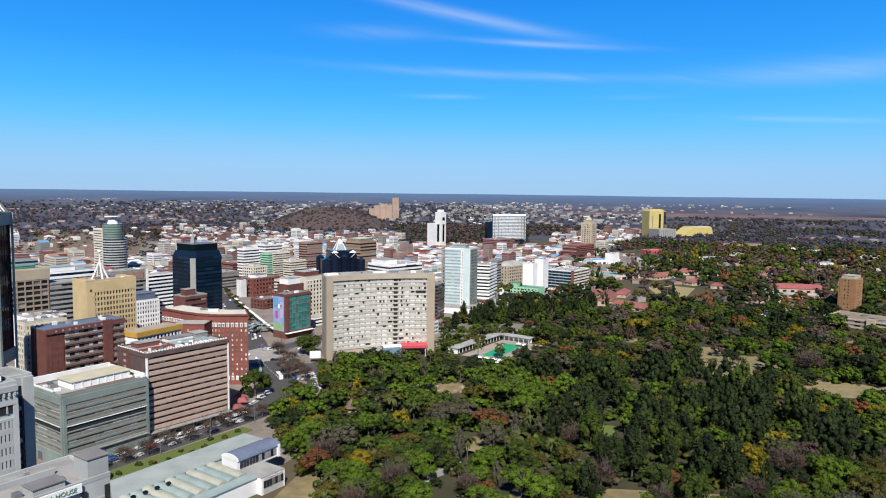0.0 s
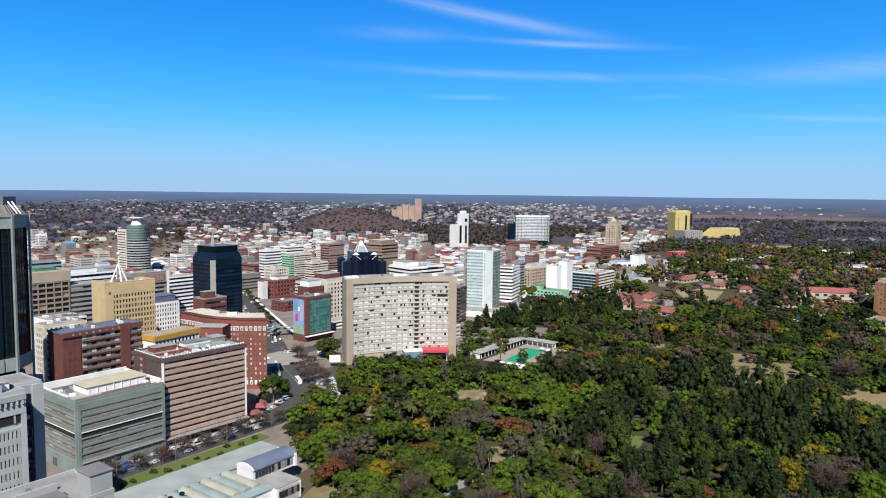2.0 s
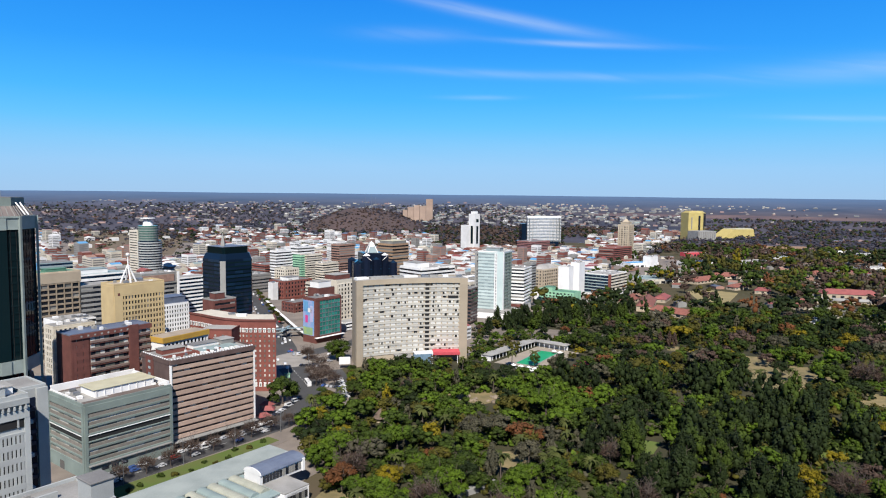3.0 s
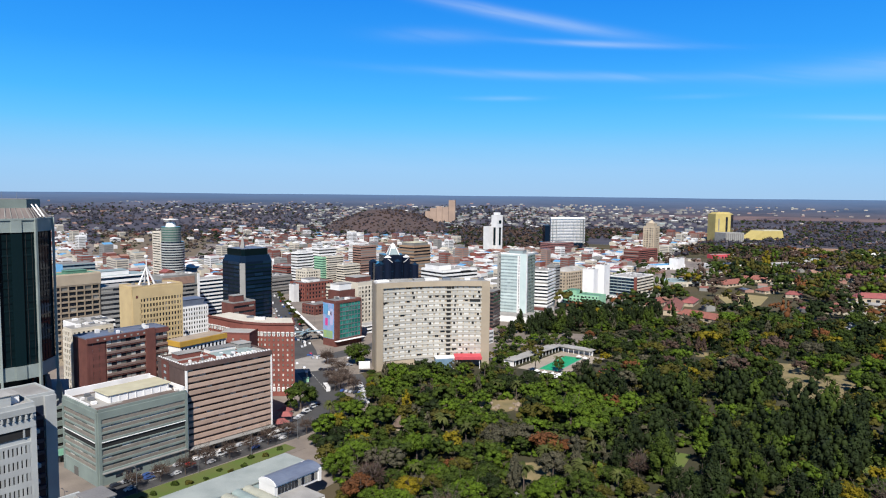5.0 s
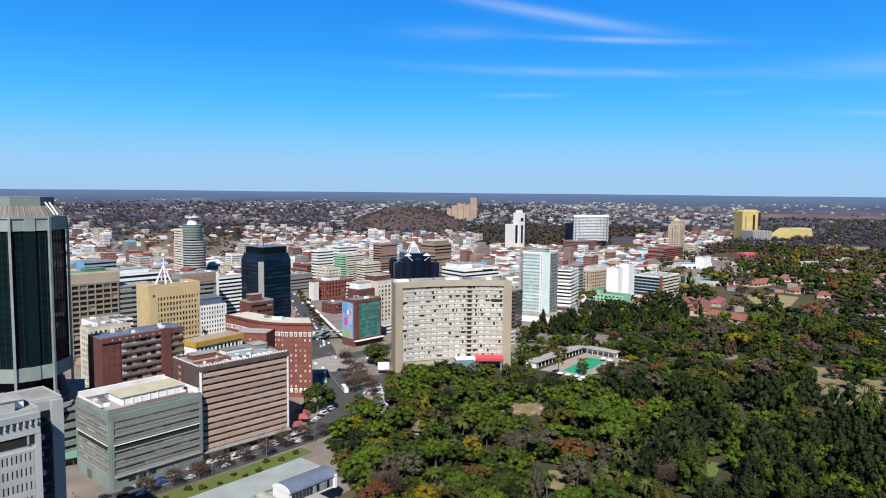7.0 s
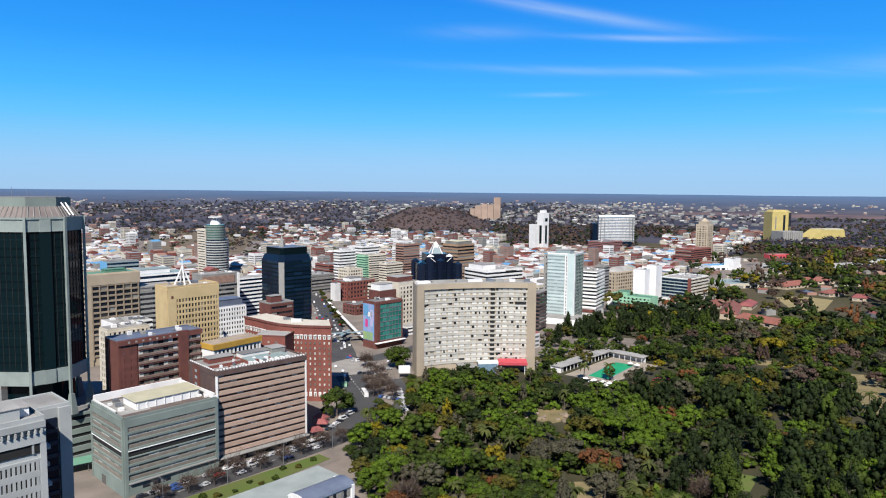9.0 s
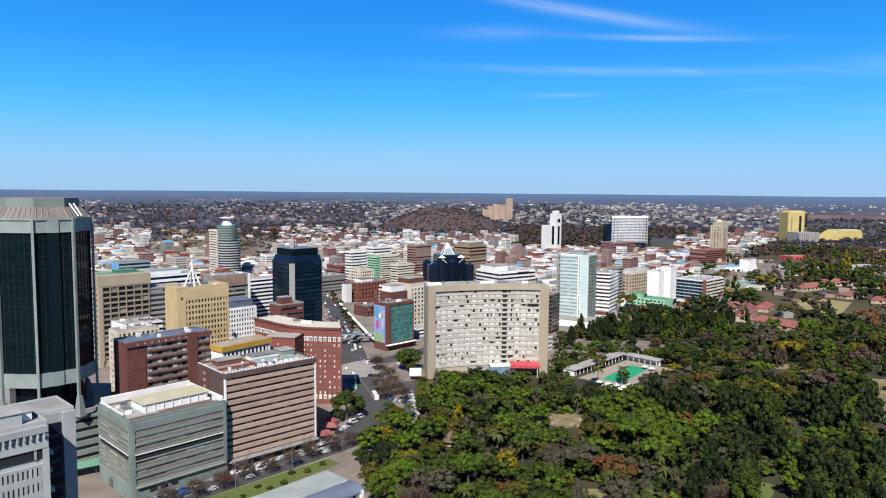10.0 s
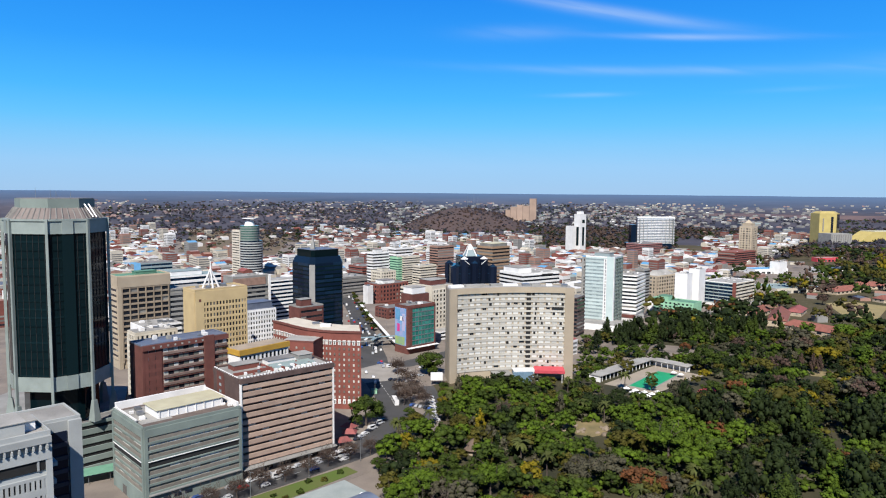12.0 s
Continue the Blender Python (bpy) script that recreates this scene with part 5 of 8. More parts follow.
# ---- far landmarks ----
cw = thing("curved_white_hotel", 115, 1600, 0, 12, "far white curved hotel with rows of balconies", "building")
CP = [(0, 0), (20, -5), (45, -6), (70, -2), (82, 5)]
part("wall", prism_mesh(CP + [(80, 20), (2, 16)], 0, 66, surface("grey_blue_panes", (0.16, 0.22, 0.29), (0.11, 0.16, 0.22), 0.3, 0.2)), cw)
for k in range(17):
    part("balcony_band", prism_mesh([(x, y - 1.2) for x, y in CP] + [(82, 6), (0, 2)], 8 + 3.4 * k, 9.4 + 3.4 * k, WHITE), cw)
for k in range(10):
    x = 4 + 8 * k
    part("balcony_divider", box_mesh(0.4, 8, 58, PALE_CONCRETE), cw, pose(x, -3, 8))
part("roof_screen", prism_mesh([(0, -1), (82, 4), (80, 12), (2, 10)], 66, 69.5, WHITE, [(0, 1), (82, 4), (80, 12), (2, 9)]), cw)
part("dark_stair_tower", box_mesh(11, 20, 52, GLASS_BLUE), cw, pose(-8, 8, 0))
part("podium", box_mesh(90, 40, 14, GLASS_BLUE), cw, pose(20, -12, 0))
street_block("pink_podium_block", 117.9, 1456.6, 50, 60, 42, 20, surface("pink_brown_paint", (0.34, 0.15, 0.14), None, 0.8), "pinkish brown low office block", ROOF_GREY, 5, 8, "bands", seed=70)
wf = Block("far_white_tower", -5, 1490, 50, 17, 17, 76, WHITE, "far white tower with a dark window slot", ROOF_PALE)
wf.put("dark_slot", GLASS_DARK, "L", 8.5, 0.3, 12, 8, 0.3, 38)
wf.put("dark_slot", GLASS_DARK, "R", 8.5, 0.3, 58, 8, 0.3, 7)
wf.put("dark_slot", GLASS_DARK, "R", 8.5, 0.3, 12, 6, 0.3, 38)
wf.roof_box("roof_cap", WHITE, 0.5, 0.5, 10, 10, 5, WHITE)
box(wf.ob, "lower_wing", WHITE, -8, 18, 0, 14, 16, 52)
tt = Block("far_tan_tower", 318, 1475, 55, 26, 24, 58, BEIGE, "far tan tower with an arched crown", ROOF_PALE)
tt.grid("L", 4, 54, 11, 4, BEIGE, GLASS, sill=0.45, pier=0.5)
tt.grid("R", 4, 54, 11, 4, BEIGE, GLASS, sill=0.45, pier=0.5)
tt.roof_box("crown", BEIGE, 0.5, 0.5, 17, 17, 5, BEIGE)
part("crown_peak", prism_mesh([(7, 6), (19, 6), (19, 18), (7, 18)], 63, 70, BEIGE, [(12, 11), (14, 11), (14, 13), (12, 13)]), tt.ob)
yt = thing("far_yellow_tower", 568, 1900, 0, 25, "far ochre-yellow tower with tall dark window slots", "building")
part("wall", prism_mesh([(0, 0), (44, -6), (66, 8), (60, 32), (4, 34)], 0, 74, GOLD), yt)
part("crown", prism_mesh([(3, 2), (43, -4), (64, 9), (58, 30), (6, 32)], 74, 79, GOLD, [(10, 8), (42, 3), (56, 12), (52, 24), (12, 26)]), yt)
box(yt, "window_slot", GLASS, 33, -4.6, 22, 6, 1.2, 44, -7)
box(yt, "window_slot", GLASS, 10, -1.6, 30, 3, 1.2, 32, -7)
part("window_slot", box_mesh(17, 1.2, 52, GLASS), yt, pose(55.5, 0.4, 20, 0, 0, 32))
box(yt, "podium", CONCRETE, 20, -30, 0, 60, 40, 27)
for k in range(9):
    box(yt, "podium_fin", CONCRETE_DARK, -7 + 6.5 * k, -50.3, 3, 2.2, 1.0, 22)
ys = thing("far_yellow_hall", 700, 2010, 0, 20, "far ochre-yellow assembly hall with a sloping roof", "building")
part("wall", prism_mesh([(0, 0), (110, 0), (120, 40), (-10, 40)], 0, 25, GOLD, [(40, 0), (104, 0), (112, 40), (30, 40)]), ys)
part("roof", prism_mesh([(42, 1), (102, 1), (110, 39), (32, 39)], 25, 27, ROOF_YELLOW), ys)
street_block("far_brick_terrace", 249.9, 1286.1, 50, 70, 30, 22, BRICK_BRIGHT, "long red brick terrace with pale bands", ROOF_RED, 5, 12, "bands", seed=71)
street_block("far_white_block", 291.1, 1173.7, 50, 24, 15, 17.5, WHITE, "plain white box building", ROOF_PALE, 4, 4, "plain", seed=72)
bt = Block("brown_brick_flats", 411, 681, 40, 20, 15.5, 38, surface("orange_brick", (0.36, 0.19, 0.085), (0.28, 0.145, 0.065), 0.9, 0.25, 12), "orange-brown brick flats tower above the trees", ROOF_GREY)
bt.grid("L", 7, 37, 10, 4, MATS["orange_brick"], GLASS, 1.5, 14, sill=0.5, pier=0.62, deep=0.3)
bt.grid("R", 7, 37, 10, 5, MATS["orange_brick"], GLASS, 1.5, 18.5, sill=0.5, pier=0.62, deep=0.3)
bt.roof_box("roof_terrace", BEIGE, 0.5, 0.5, 16, 12, 2.6, ROOF_PALE)
bp2 = Block("flats_deck", 412, 575, 40, 40, 84, 8.6, BEIGE, "long beige deck building with dark slots before the flats", surface("tan_deck", (0.28, 0.22, 0.155), (0.18, 0.14, 0.10), 0.9, 0.12, 2))
bp2.bands("L", 0.8, 8, 2, BEIGE, GLASS, 16)
bp2.bands("R", 0.8, 8, 2, BEIGE, GLASS, 6)
bp2.parapet(BEIGE, 0.8)
for q_ in range(7):
    bp2.roof_box("roof_slot", CONCRETE_DARK, 0.3 + 0.2 * (q_ % 3), 0.1 + 0.12 * q_, 9, 4, 1.2, ROOF_GREY)
bp2.put("porch_tower", BEIGE, "L", 44, 2.0, 0, 7, 2.0, 11)

# ---- pool terrace in the park ----
PA = 55.5
pb = thing("pool_pavilion", 11.7, 503.4, 0, PA, "white flat-roofed L-shaped pool pavilion with open front", "building")
box(pb, "back_wall", WHITE, 33, 8, 0, 66, 0.4, 3.6)
box(pb, "roof", ROOF_PALE, 33, 4, 3.9, 67, 9.4, 0.5)
box(pb, "back_wall", WHITE, 67, -12, 0, 0.4, 30, 3.6)
box(pb, "roof", ROOF_PALE, 67, -12, 4.1, 9, 31, 0.5)
box(pb, "end_wall", WHITE, 0.5, 4, 0, 0.6, 8, 3.9)
for k in range(14):
    box(pb, "post", WHITE, 3 + 4.6 * k, 0.3, 0, 0.35, 0.35, 3.9)
for k in range(6):
    box(pb, "post", WHITE, 63.2, -4 - 4.4 * k, 0, 0.35, 0.35, 4.1)
# black and umber panels paint in the shaded interior behind the posts
for k in range(12):
    box(pb, "inner_wall", DARK if k % 4 else UMBER, 5.5 + 5 * k, 5, 0, 4.6, 0.3, 3.5)
slab("pool_terrace", [(14, 500), (44, 486), (80, 536), (50, 556)], 0.14, surface("terrace_paving", (0.42, 0.36, 0.28), (0.33, 0.28, 0.22), 0.9, 0.1, 2), "pale paved terrace round the pool", "pavement")
pool = thing("swimming_pool", 30.5, 500, 0, 62, "green swimming pool with a pale stone rim", "pool")
box(pool, "rim", CONCRETE, 22, -6, 0.02, 47, 15, 0.28)
box(pool, "water", WATER, 22, -6, 0.05, 45.6, 13.4, 0.3)
kio = thing("poolside_umbrella", 77, 494, 0, 0, "red and white garden umbrella near the pool", "umbrella")
part("canopy", prism_mesh(circle(3.6, 8), 2.4, 4.2, PAINT_RED, circle(0.2, 8)), kio)
rod("pole", kio, (0, 0, 0), (0, 0, 2.6), 0.08, 0.08, WHITE)
copy_thing(kio, pose(72, 489, 0))
wu = thing("white_umbrella", 30, 478, 0, 0, "white garden umbrella on the pool terrace", "umbrella", "white umbrellas")
part("canopy", prism_mesh(circle(2.2, 8), 2.3, 3.3, WHITE, circle(0.15, 8)), wu)
rod("pole", wu, (0, 0, 0), (0, 0, 2.5), 0.06, 0.06, STEEL)
for x, y in ((34, 475), (37, 480), (32, 483), (41, 477), (27, 486), (45, 482), (38, 472), (60, 531), (64, 527)):
    copy_thing(wu, pose(x, y, 0))
hut = thing("thatched_hut", -48.5, 368, 0, 0, "round thatched hut with a conical roof under trees", "hut")
part("wall", prism_mesh(circle(3.3, 16), 0, 2.9, BEIGE), hut)
part("roof", prism_mesh(circle(4.9, 20), 2.5, 7.4, THATCH, circle(0.25, 20)), hut)
part("doorway", box_mesh(1.1, 0.4, 2.1, DARK), hut, pose(0.6, -3.2, 0, 0, 0, 10))
low = thing("garden_wall", 2, 286, 0, 38, "low pale stone garden wall ruin by the path", "wall")
box(low, "coping", CONCRETE, 0, 0, 0, 20, 3.0, 2.4)
box(low, "coping", CONCRETE, -14, -5, 0, 9, 2.2, 1.6, 20)

BARE = surface("bare_orange_earth", (0.40, 0.24, 0.13), (0.24, 0.15, 0.09), 0.95, 0.02, 0.3)
BROWN_FIELDS = ([(465, 2019), (605, 2080), (740, 2480), (560, 2460)], [(601, 1552), (729, 1571), (797, 1719), (672, 1737)])
# litter and grass colour lowered to paint in shade between the crowns
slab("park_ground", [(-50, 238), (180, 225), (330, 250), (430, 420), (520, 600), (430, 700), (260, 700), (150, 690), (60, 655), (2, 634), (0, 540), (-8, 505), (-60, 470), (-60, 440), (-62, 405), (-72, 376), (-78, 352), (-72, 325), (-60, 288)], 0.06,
     surface("shade_darkened_litter_and_grass", (0.062, 0.054, 0.022), (0.022, 0.024, 0.009), 0.95, 0.05, 1.1), "brown leaf litter and dry grass, darkened as shade under the park trees", "ground")
CLEARINGS_NEAR = [
        ([(9, 312), (20, 309), (27, 320), (20, 331), (11, 329)], DRY, "tan dry grass clearing in the park"),
        ([(176, 448), (194, 426), (212, 440), (236, 470), (252, 505), (200, 514), (182, 488)], DRY, "pale dry grass path between trees"),
        ([(216, 436), (240, 404), (300, 398), (310, 418), (262, 436), (240, 446)], DRY, "brown dry grass clearing among trees"),
        ([(20, 258), (120, 252), (130, 266), (70, 272), (30, 268)], DRY, "dry bare ground clearing in the park"),
        ([(-20, 408), (6, 402), (20, 414), (10, 428), (-14, 424)], DRY, "rocky tan clearing with boulders and dry grass"),
        ([(60, 336), (84, 332), (92, 348), (70, 354)], LAWN, "small green lawn between park trees"),
        ([(160, 335), (195, 325), (206, 352), (182, 366), (165, 350)], LAWN, "small sunlit lawn in the park"),
        ([(8, 562), (24, 552), (62, 572), (96, 590), (112, 604), (98, 618), (60, 628), (16, 612)], PAVING, "dusty bare ground behind the pool")]
CLEARINGS_FAR = [
        ([(150, 552), (172, 548), (178, 562), (152, 568)], DRY, "tan path edge among trees"),
        ([(192, 512), (214, 508), (224, 534), (204, 538)], DRY, "tan dry grass between trees"),
        ([(-66, 255), (-52, 245), (-40, 290), (-56, 300)], DRY, "sandy bare patch beside the gallery"),
        ([(86, 490), (120, 486), (130, 505), (96, 512)], LAWN, "green lawn near the pool"),
        ([(266, 890), (300, 906), (326, 882), (280, 790), (256, 812)], surface("dry_pitch", (0.40, 0.315, 0.14), (0.29, 0.24, 0.105), 0.95, 0.05, 0.8), "open dry sports field"),
        ([(-560, 1250), (-760, 1250), (-1150, 1950), (-820, 1950)], surface("brown_common", (0.19, 0.135, 0.085), (0.10, 0.085, 0.05), 0.95, 0.02, 0.3), "wide dry grass common beyond the towers"),
        ([(330, 560), (420, 540), (520, 590), (430, 620)], DRY, "dry yard before the flats"),
        (BROWN_FIELDS[0], BARE, "bare orange-brown earth behind the far towers"),
        (BROWN_FIELDS[1], BARE, "bare orange-brown earth beside the suburban road")]
for i, (outline, m_, lab) in enumerate(CLEARINGS_NEAR + CLEARINGS_FAR):
    slab("clearing_%d" % (i + 1), outline, 0.12 + 0.004 * i, m_, lab, "clearing")

br_ = random.Random(4)
for k in range(16):
    q = thing("boulder", 2 + br_.uniform(-15, 13), 411 + br_.uniform(-7, 9), 0, br_.uniform(0, 360), "pale tan granite boulder in a park clearing", "boulder", "boulders")
    bm = bmesh.new()
    bmesh.ops.create_icosphere(bm, subdivisions=2, radius=1)
    w_ = br_.uniform(0.7, 1.9)
    for v_ in bm.verts:
        v_.co *= 1 + 0.35 * noise.noise(v_.co * 1.4 + Vector((k * 3, 0, 0)))
        v_.co = Vector((v_.co.x * w_ * 1.3, v_.co.y * w_, v_.co.z * w_ * 0.8 + 0.3 * w_))
    me = bpy.data.meshes.new("boulder")
    bm.to_mesh(me)
    bm.free()
    me.materials.append(ROCK)
    part("stone", me, q)

# ---- houses with red roofs ----


HOUSE_YARDS = []


def gable_house(name, x, y, a, l1, l2, h, rise_, wall, roof, label, parts=True):
    q = thing(name, x, y, 0, a, label, "house", "suburban houses")
    mid = q.matrix_basis @ Vector((l1 / 2, l2 / 2, 0))
    HOUSE_YARDS.extend((mid.x * (1 - f_), mid.y * (1 - f_), max(l1, l2) * 0.45) for f_ in (0, 0.025))
    box(q, "wall", wall, l1 / 2, l2 / 2, 0, l1, l2, h)
    e = 0.7
    v = [(-e, -e, h), (l1 + e, -e, h), (l1 + e, l2 + e, h), (-e, l2 + e, h), (l2 * 0.35, l2 / 2, h + rise_), (l1 - l2 * 0.35, l2 / 2, h + rise_)]
    f = [(0, 1, 5, 4), (1, 2, 5), (2, 3, 4, 5), (3, 0, 4), (3, 2, 1, 0)]
    part("roof", mesh_from("hip_roof", v, f, roof), q)
    if parts:
        n = max(3, round(l1 / 9))
        for k in range(n):
            box(q, "window_pane", GLASS, (k + 0.5) * l1 / n, -0.03, h * 0.42, l1 / n * 0.45, 0.1, h * 0.36)
        for k in range(2):
            box(q, "window_pane", GLASS, -0.03, (k + 0.7) * l2 / 2.4, h * 0.42, 0.1, 1.6, h * 0.36)
    return q


ROOF_PINK = surface("faded_red_sheet", (0.34, 0.10, 0.09), (0.25, 0.075, 0.07), 0.75, 0.2, 3)
for x, y, a, l1, l2, h, ri, m_ in ((182, 728, 72, 60, 16, 7, 6, ROOF_RED), (176, 716, -48, 56, 14, 6, 5, ROOF_RED), (168, 770, 60, 40, 14, 5, 5, ROOF_RED),
                                   (212, 790, 65, 34, 14, 5, 4, ROOF_PINK), (235, 690, -30, 26, 12, 4, 4, ROOF_RED), (346, 758, 40, 34, 20, 5, 6, ROOF_RED),
                                   (404, 836, -14, 62, 22, 10, 5, ROOF_PINK), (388, 812, -14, 66, 16, 5, 2, ROOF_PALE), (330, 905, 30, 26, 14, 5, 4, ROOF_RED),
                                   (345, 880, -20, 18, 12, 5, 4, ROOF_PINK), (300, 960, 40, 50, 18, 5, 5, ROOF_RED), (420, 1010, 70, 16, 14, 9, 5, ROOF_RED), (345, 1020, 20, 44, 20, 5, 5, ROOF_RED), (500, 1050, 30, 18, 14, 8, 5, ROOF_RED)):
    gable_house("red_roof_house", x, y, a, l1, l2, h * 0.8, ri, BEIGE, m_, "white-walled house with a red hipped roof among trees")

for x, y, a, l1, l2, h, wl, rf, lab in ((297, 664, 20, 34, 12, 5, WHITE, ROOF_PALE, "low white shed between park trees"), (231, 951, 30, 70, 44, 6, CREAM, ROOF_AQUA, "wide low hall with a grey-aqua roof"), (255, 1164, 28, 60, 26, 7, WHITE, PAINT_BLUE, "low shop hall with a sky-blue roof"),
                                       (362, 1200, 28, 70, 30, 6, WHITE, ROOF_BLUE, "low depot with a blue-grey roof"), (412, 1397, 24, 44, 14, 7, PAINT_RED, ROOF_PALE, "low shop with a red-orange sign wall"),
                                       (317, 1079, 28, 40, 24, 6, CREAM, ROOF_GREY, "low yard building with a dark roof"), (170, 1080, 40, 36, 22, 9, WHITE, ROOF_PINK, "white house block with a red roof"),
                                       (480, 1240, 30, 60, 24, 6, WHITE, ROOF_PALE, "long low white shed among trees"), (620, 1150, 20, 60, 20, 7, WHITE, ROOF_PALE, "long low white shed among trees"),
                                       (700, 1190, 10, 50, 22, 9, CREAM, ROOF_PALE, "pale low office shed among trees"), (742, 1500, 10, 52, 22, 7, WHITE, ROOF_PALE, "long low white shed among trees"), (770, 1430, 12, 44, 18, 7, WHITE, ROOF_PALE, "long low white shed among trees"), (690, 1205, 8, 46, 20, 7, WHITE, ROOF_PALE, "low white workshop with a pale roof"), (790, 1305, 15, 56, 24, 8, WHITE, ROOF_PINK, "white hall with a faded red roof"),
                                       (560, 1330, 40, 46, 20, 6, WHITE, ROOF_AQUA, "low hall with an aqua roof")):
    q = Block("low_hall", x, y, a, l1, l2, h, wl, lab, rf)
    for k in range(6):
        q.put("doorway", GLASS, "R", (k + 0.5) * l1 / 6, 0.08, 0.2, l1 / 9, 0.1, 3.2)
    q.parapet(wl, 0.6)
road("road_suburb", [(330, 1180), (420, 1230), (520, 1280), (700, 1300), (950, 1290)], 18, 0.14, surface("dusty_road", (0.30, 0.20, 0.14), (0.22, 0.15, 0.11), 0.95), "dusty brown suburban road")
# ---- streets: cars, lamps, kiosks, footbridge ----
CARP = [surface("car_" + n_, c_, None, 0.25, 0.5, 5, wear=0.1, spec=0.6) for n_, c_ in
        (("white", (0.75, 0.75, 0.75)), ("silver", (0.42, 0.43, 0.45)), ("red", (0.42, 0.03, 0.03)), ("dark", (0.03, 0.035, 0.05)), ("blue", (0.05, 0.10, 0.28)))]


def car(paint, name, long=4.4, wide=1.78, high=1.45, van=False):
    q = thing(name, 0, 0, 0, 0, name.replace("_", " ") + " parked on the asphalt street", "car", "parked cars")
    lx, w = long / 2, wide / 2
    prof = [(-lx, 0.35), (lx, 0.35), (lx, 0.72), (lx * 0.5, 0.9), (lx * 0.5 if van else lx * 0.22, high * (1 if van else 0.98)), (-lx * (0.95 if van else 0.62), high), (-lx, 0.95)]
    v = [(x, s * w * (0.86 if z > 1.0 else 1), z) for s in (-1, 1) for x, z in prof]
    k = len(prof)
    f = [tuple(range(k)), tuple(reversed(range(k, 2 * k)))] + [((i + 1) % k, i, k + i, k + (i + 1) % k) for i in range(k)]
    part("body", mesh_from("car_body", v, f, paint), q)
    for s in (-1, 1):
        box(q, "side_window", GLASS, -lx * 0.2, s * w * 0.9, 0.98, long * (0.62 if van else 0.42), 0.1, high - 1.12)
    part("windscreen", box_mesh(0.08, wide * 0.76, 0.55, GLASS), q, pose(lx * (0.53 if van else 0.36), 0, 0.92, 0, -30))
    for x in (-lx * 0.62, lx * 0.62):
        for s in (-1, 1):
            bm = bmesh.new()
            bmesh.ops.create_cone(bm, cap_ends=True, segments=10, radius1=0.34, radius2=0.34, depth=0.24, matrix=pose(x, s * (w - 0.1), 0.34, 90))
            me = bpy.data.meshes.new("wheel")
            bm.to_mesh(me)
            bm.free()
            me.materials.append(RUBBER)
            part("wheel", me, q)
    return q


protos = [car(CARP[0], "white_hatchback"), car(CARP[1], "silver_saloon"), car(CARP[2], "red_hatchback"), car(CARP[3], "dark_saloon"), car(CARP[4], "blue_saloon"),
          car(CARP[0], "white_minibus", 5.4, 1.9, 2.2, True)]
cr = random.Random(9)
used = set()


def park(x, y, rz, kind=None, z=0.17):
    i = cr.choice((0, 0, 1, 1, 2, 3, 3, 4, 5)) if kind is None else kind
    m = pose(x, y, z, 0, 0, rz)
    if i in used:
        copy_thing(protos[i], m)
    else:
        used.add(i)
        protos[i].matrix_basis = m


for k in range(30):
    if cr.random() < 0.88:
        park(*av(-50 + 4.6 * k, 3.6), AV + cr.uniform(-3, 3))
for k in range(14):
    park(*av(-34 + 9 * k + cr.uniform(-4, 4), 7 + 4.5 * (k % 2)), AV + (180 if k % 2 else 0))
for k in range(16):
    q = Vector((-106, 372)).lerp(Vector((-101, 405)), k / 8) if k < 8 else Vector((-74.5, 408)).lerp(Vector((-88, 452)), (k - 8) / 8)
    park(q.x, q.y, 60 if k < 8 else 150, cr.choice((0, 0, 1, 3)) if k >= 8 else None)
for k in range(28):
    t_ = k / 28
    q = Vector((-124, 470)).lerp(Vector((-265, 805)), t_)
    off = cr.choice((-6.5, -3, 3, 6.5))
    park(q.x + off * 0.92, q.y + off * 0.38, 113 + (180 if off > 0 else 0))
for k in range(8):
    park(cr.uniform(-160, -100), cr.uniform(490, 520), cr.uniform(20, 60))
for k in range(26):
    q, off = Vector((-150, 545)).lerp(Vector((-208, 690)), (k + 0.5) / 26), cr.choice((-9, -4.5, 0.5, 5))
    park(q.x + off * 0.92, q.y + off * 0.38, 112 + cr.uniform(-5, 5))
for k in range(7):
    park(-119 + 2.9 * k, 478 - 0.4 * k, 70 + cr.uniform(-6, 6), cr.choice((3, 4, 1)))
for k in range(5):
    park(-93 + 2.8 * k, 430 - 1.0 * k, 75 + cr.uniform(-6, 6), cr.choice((3, 4, 1)))
bus = thing("white_bus", -103.5, 432, 0.16, 115, "white city bus on the bending road", "bus")
box(bus, "body", WHITE, 0, 0, 0.4, 10.5, 2.5, 2.7)
for s in (-1, 1):
    box(bus, "window_strip", GLASS, 0, s * 1.24, 1.7, 9.6, 0.08, 0.9)
    for x in (-3.4, 3.4):
        part("wheel", prism_mesh(circle(0.48, 10), 0, 0.3, RUBBER), bus, pose(x, s * 1.2 + 0.15, 0.48, 90))
copy_thing(bus, pose(*av(86, 7), 0.16, 0, 0, AV))

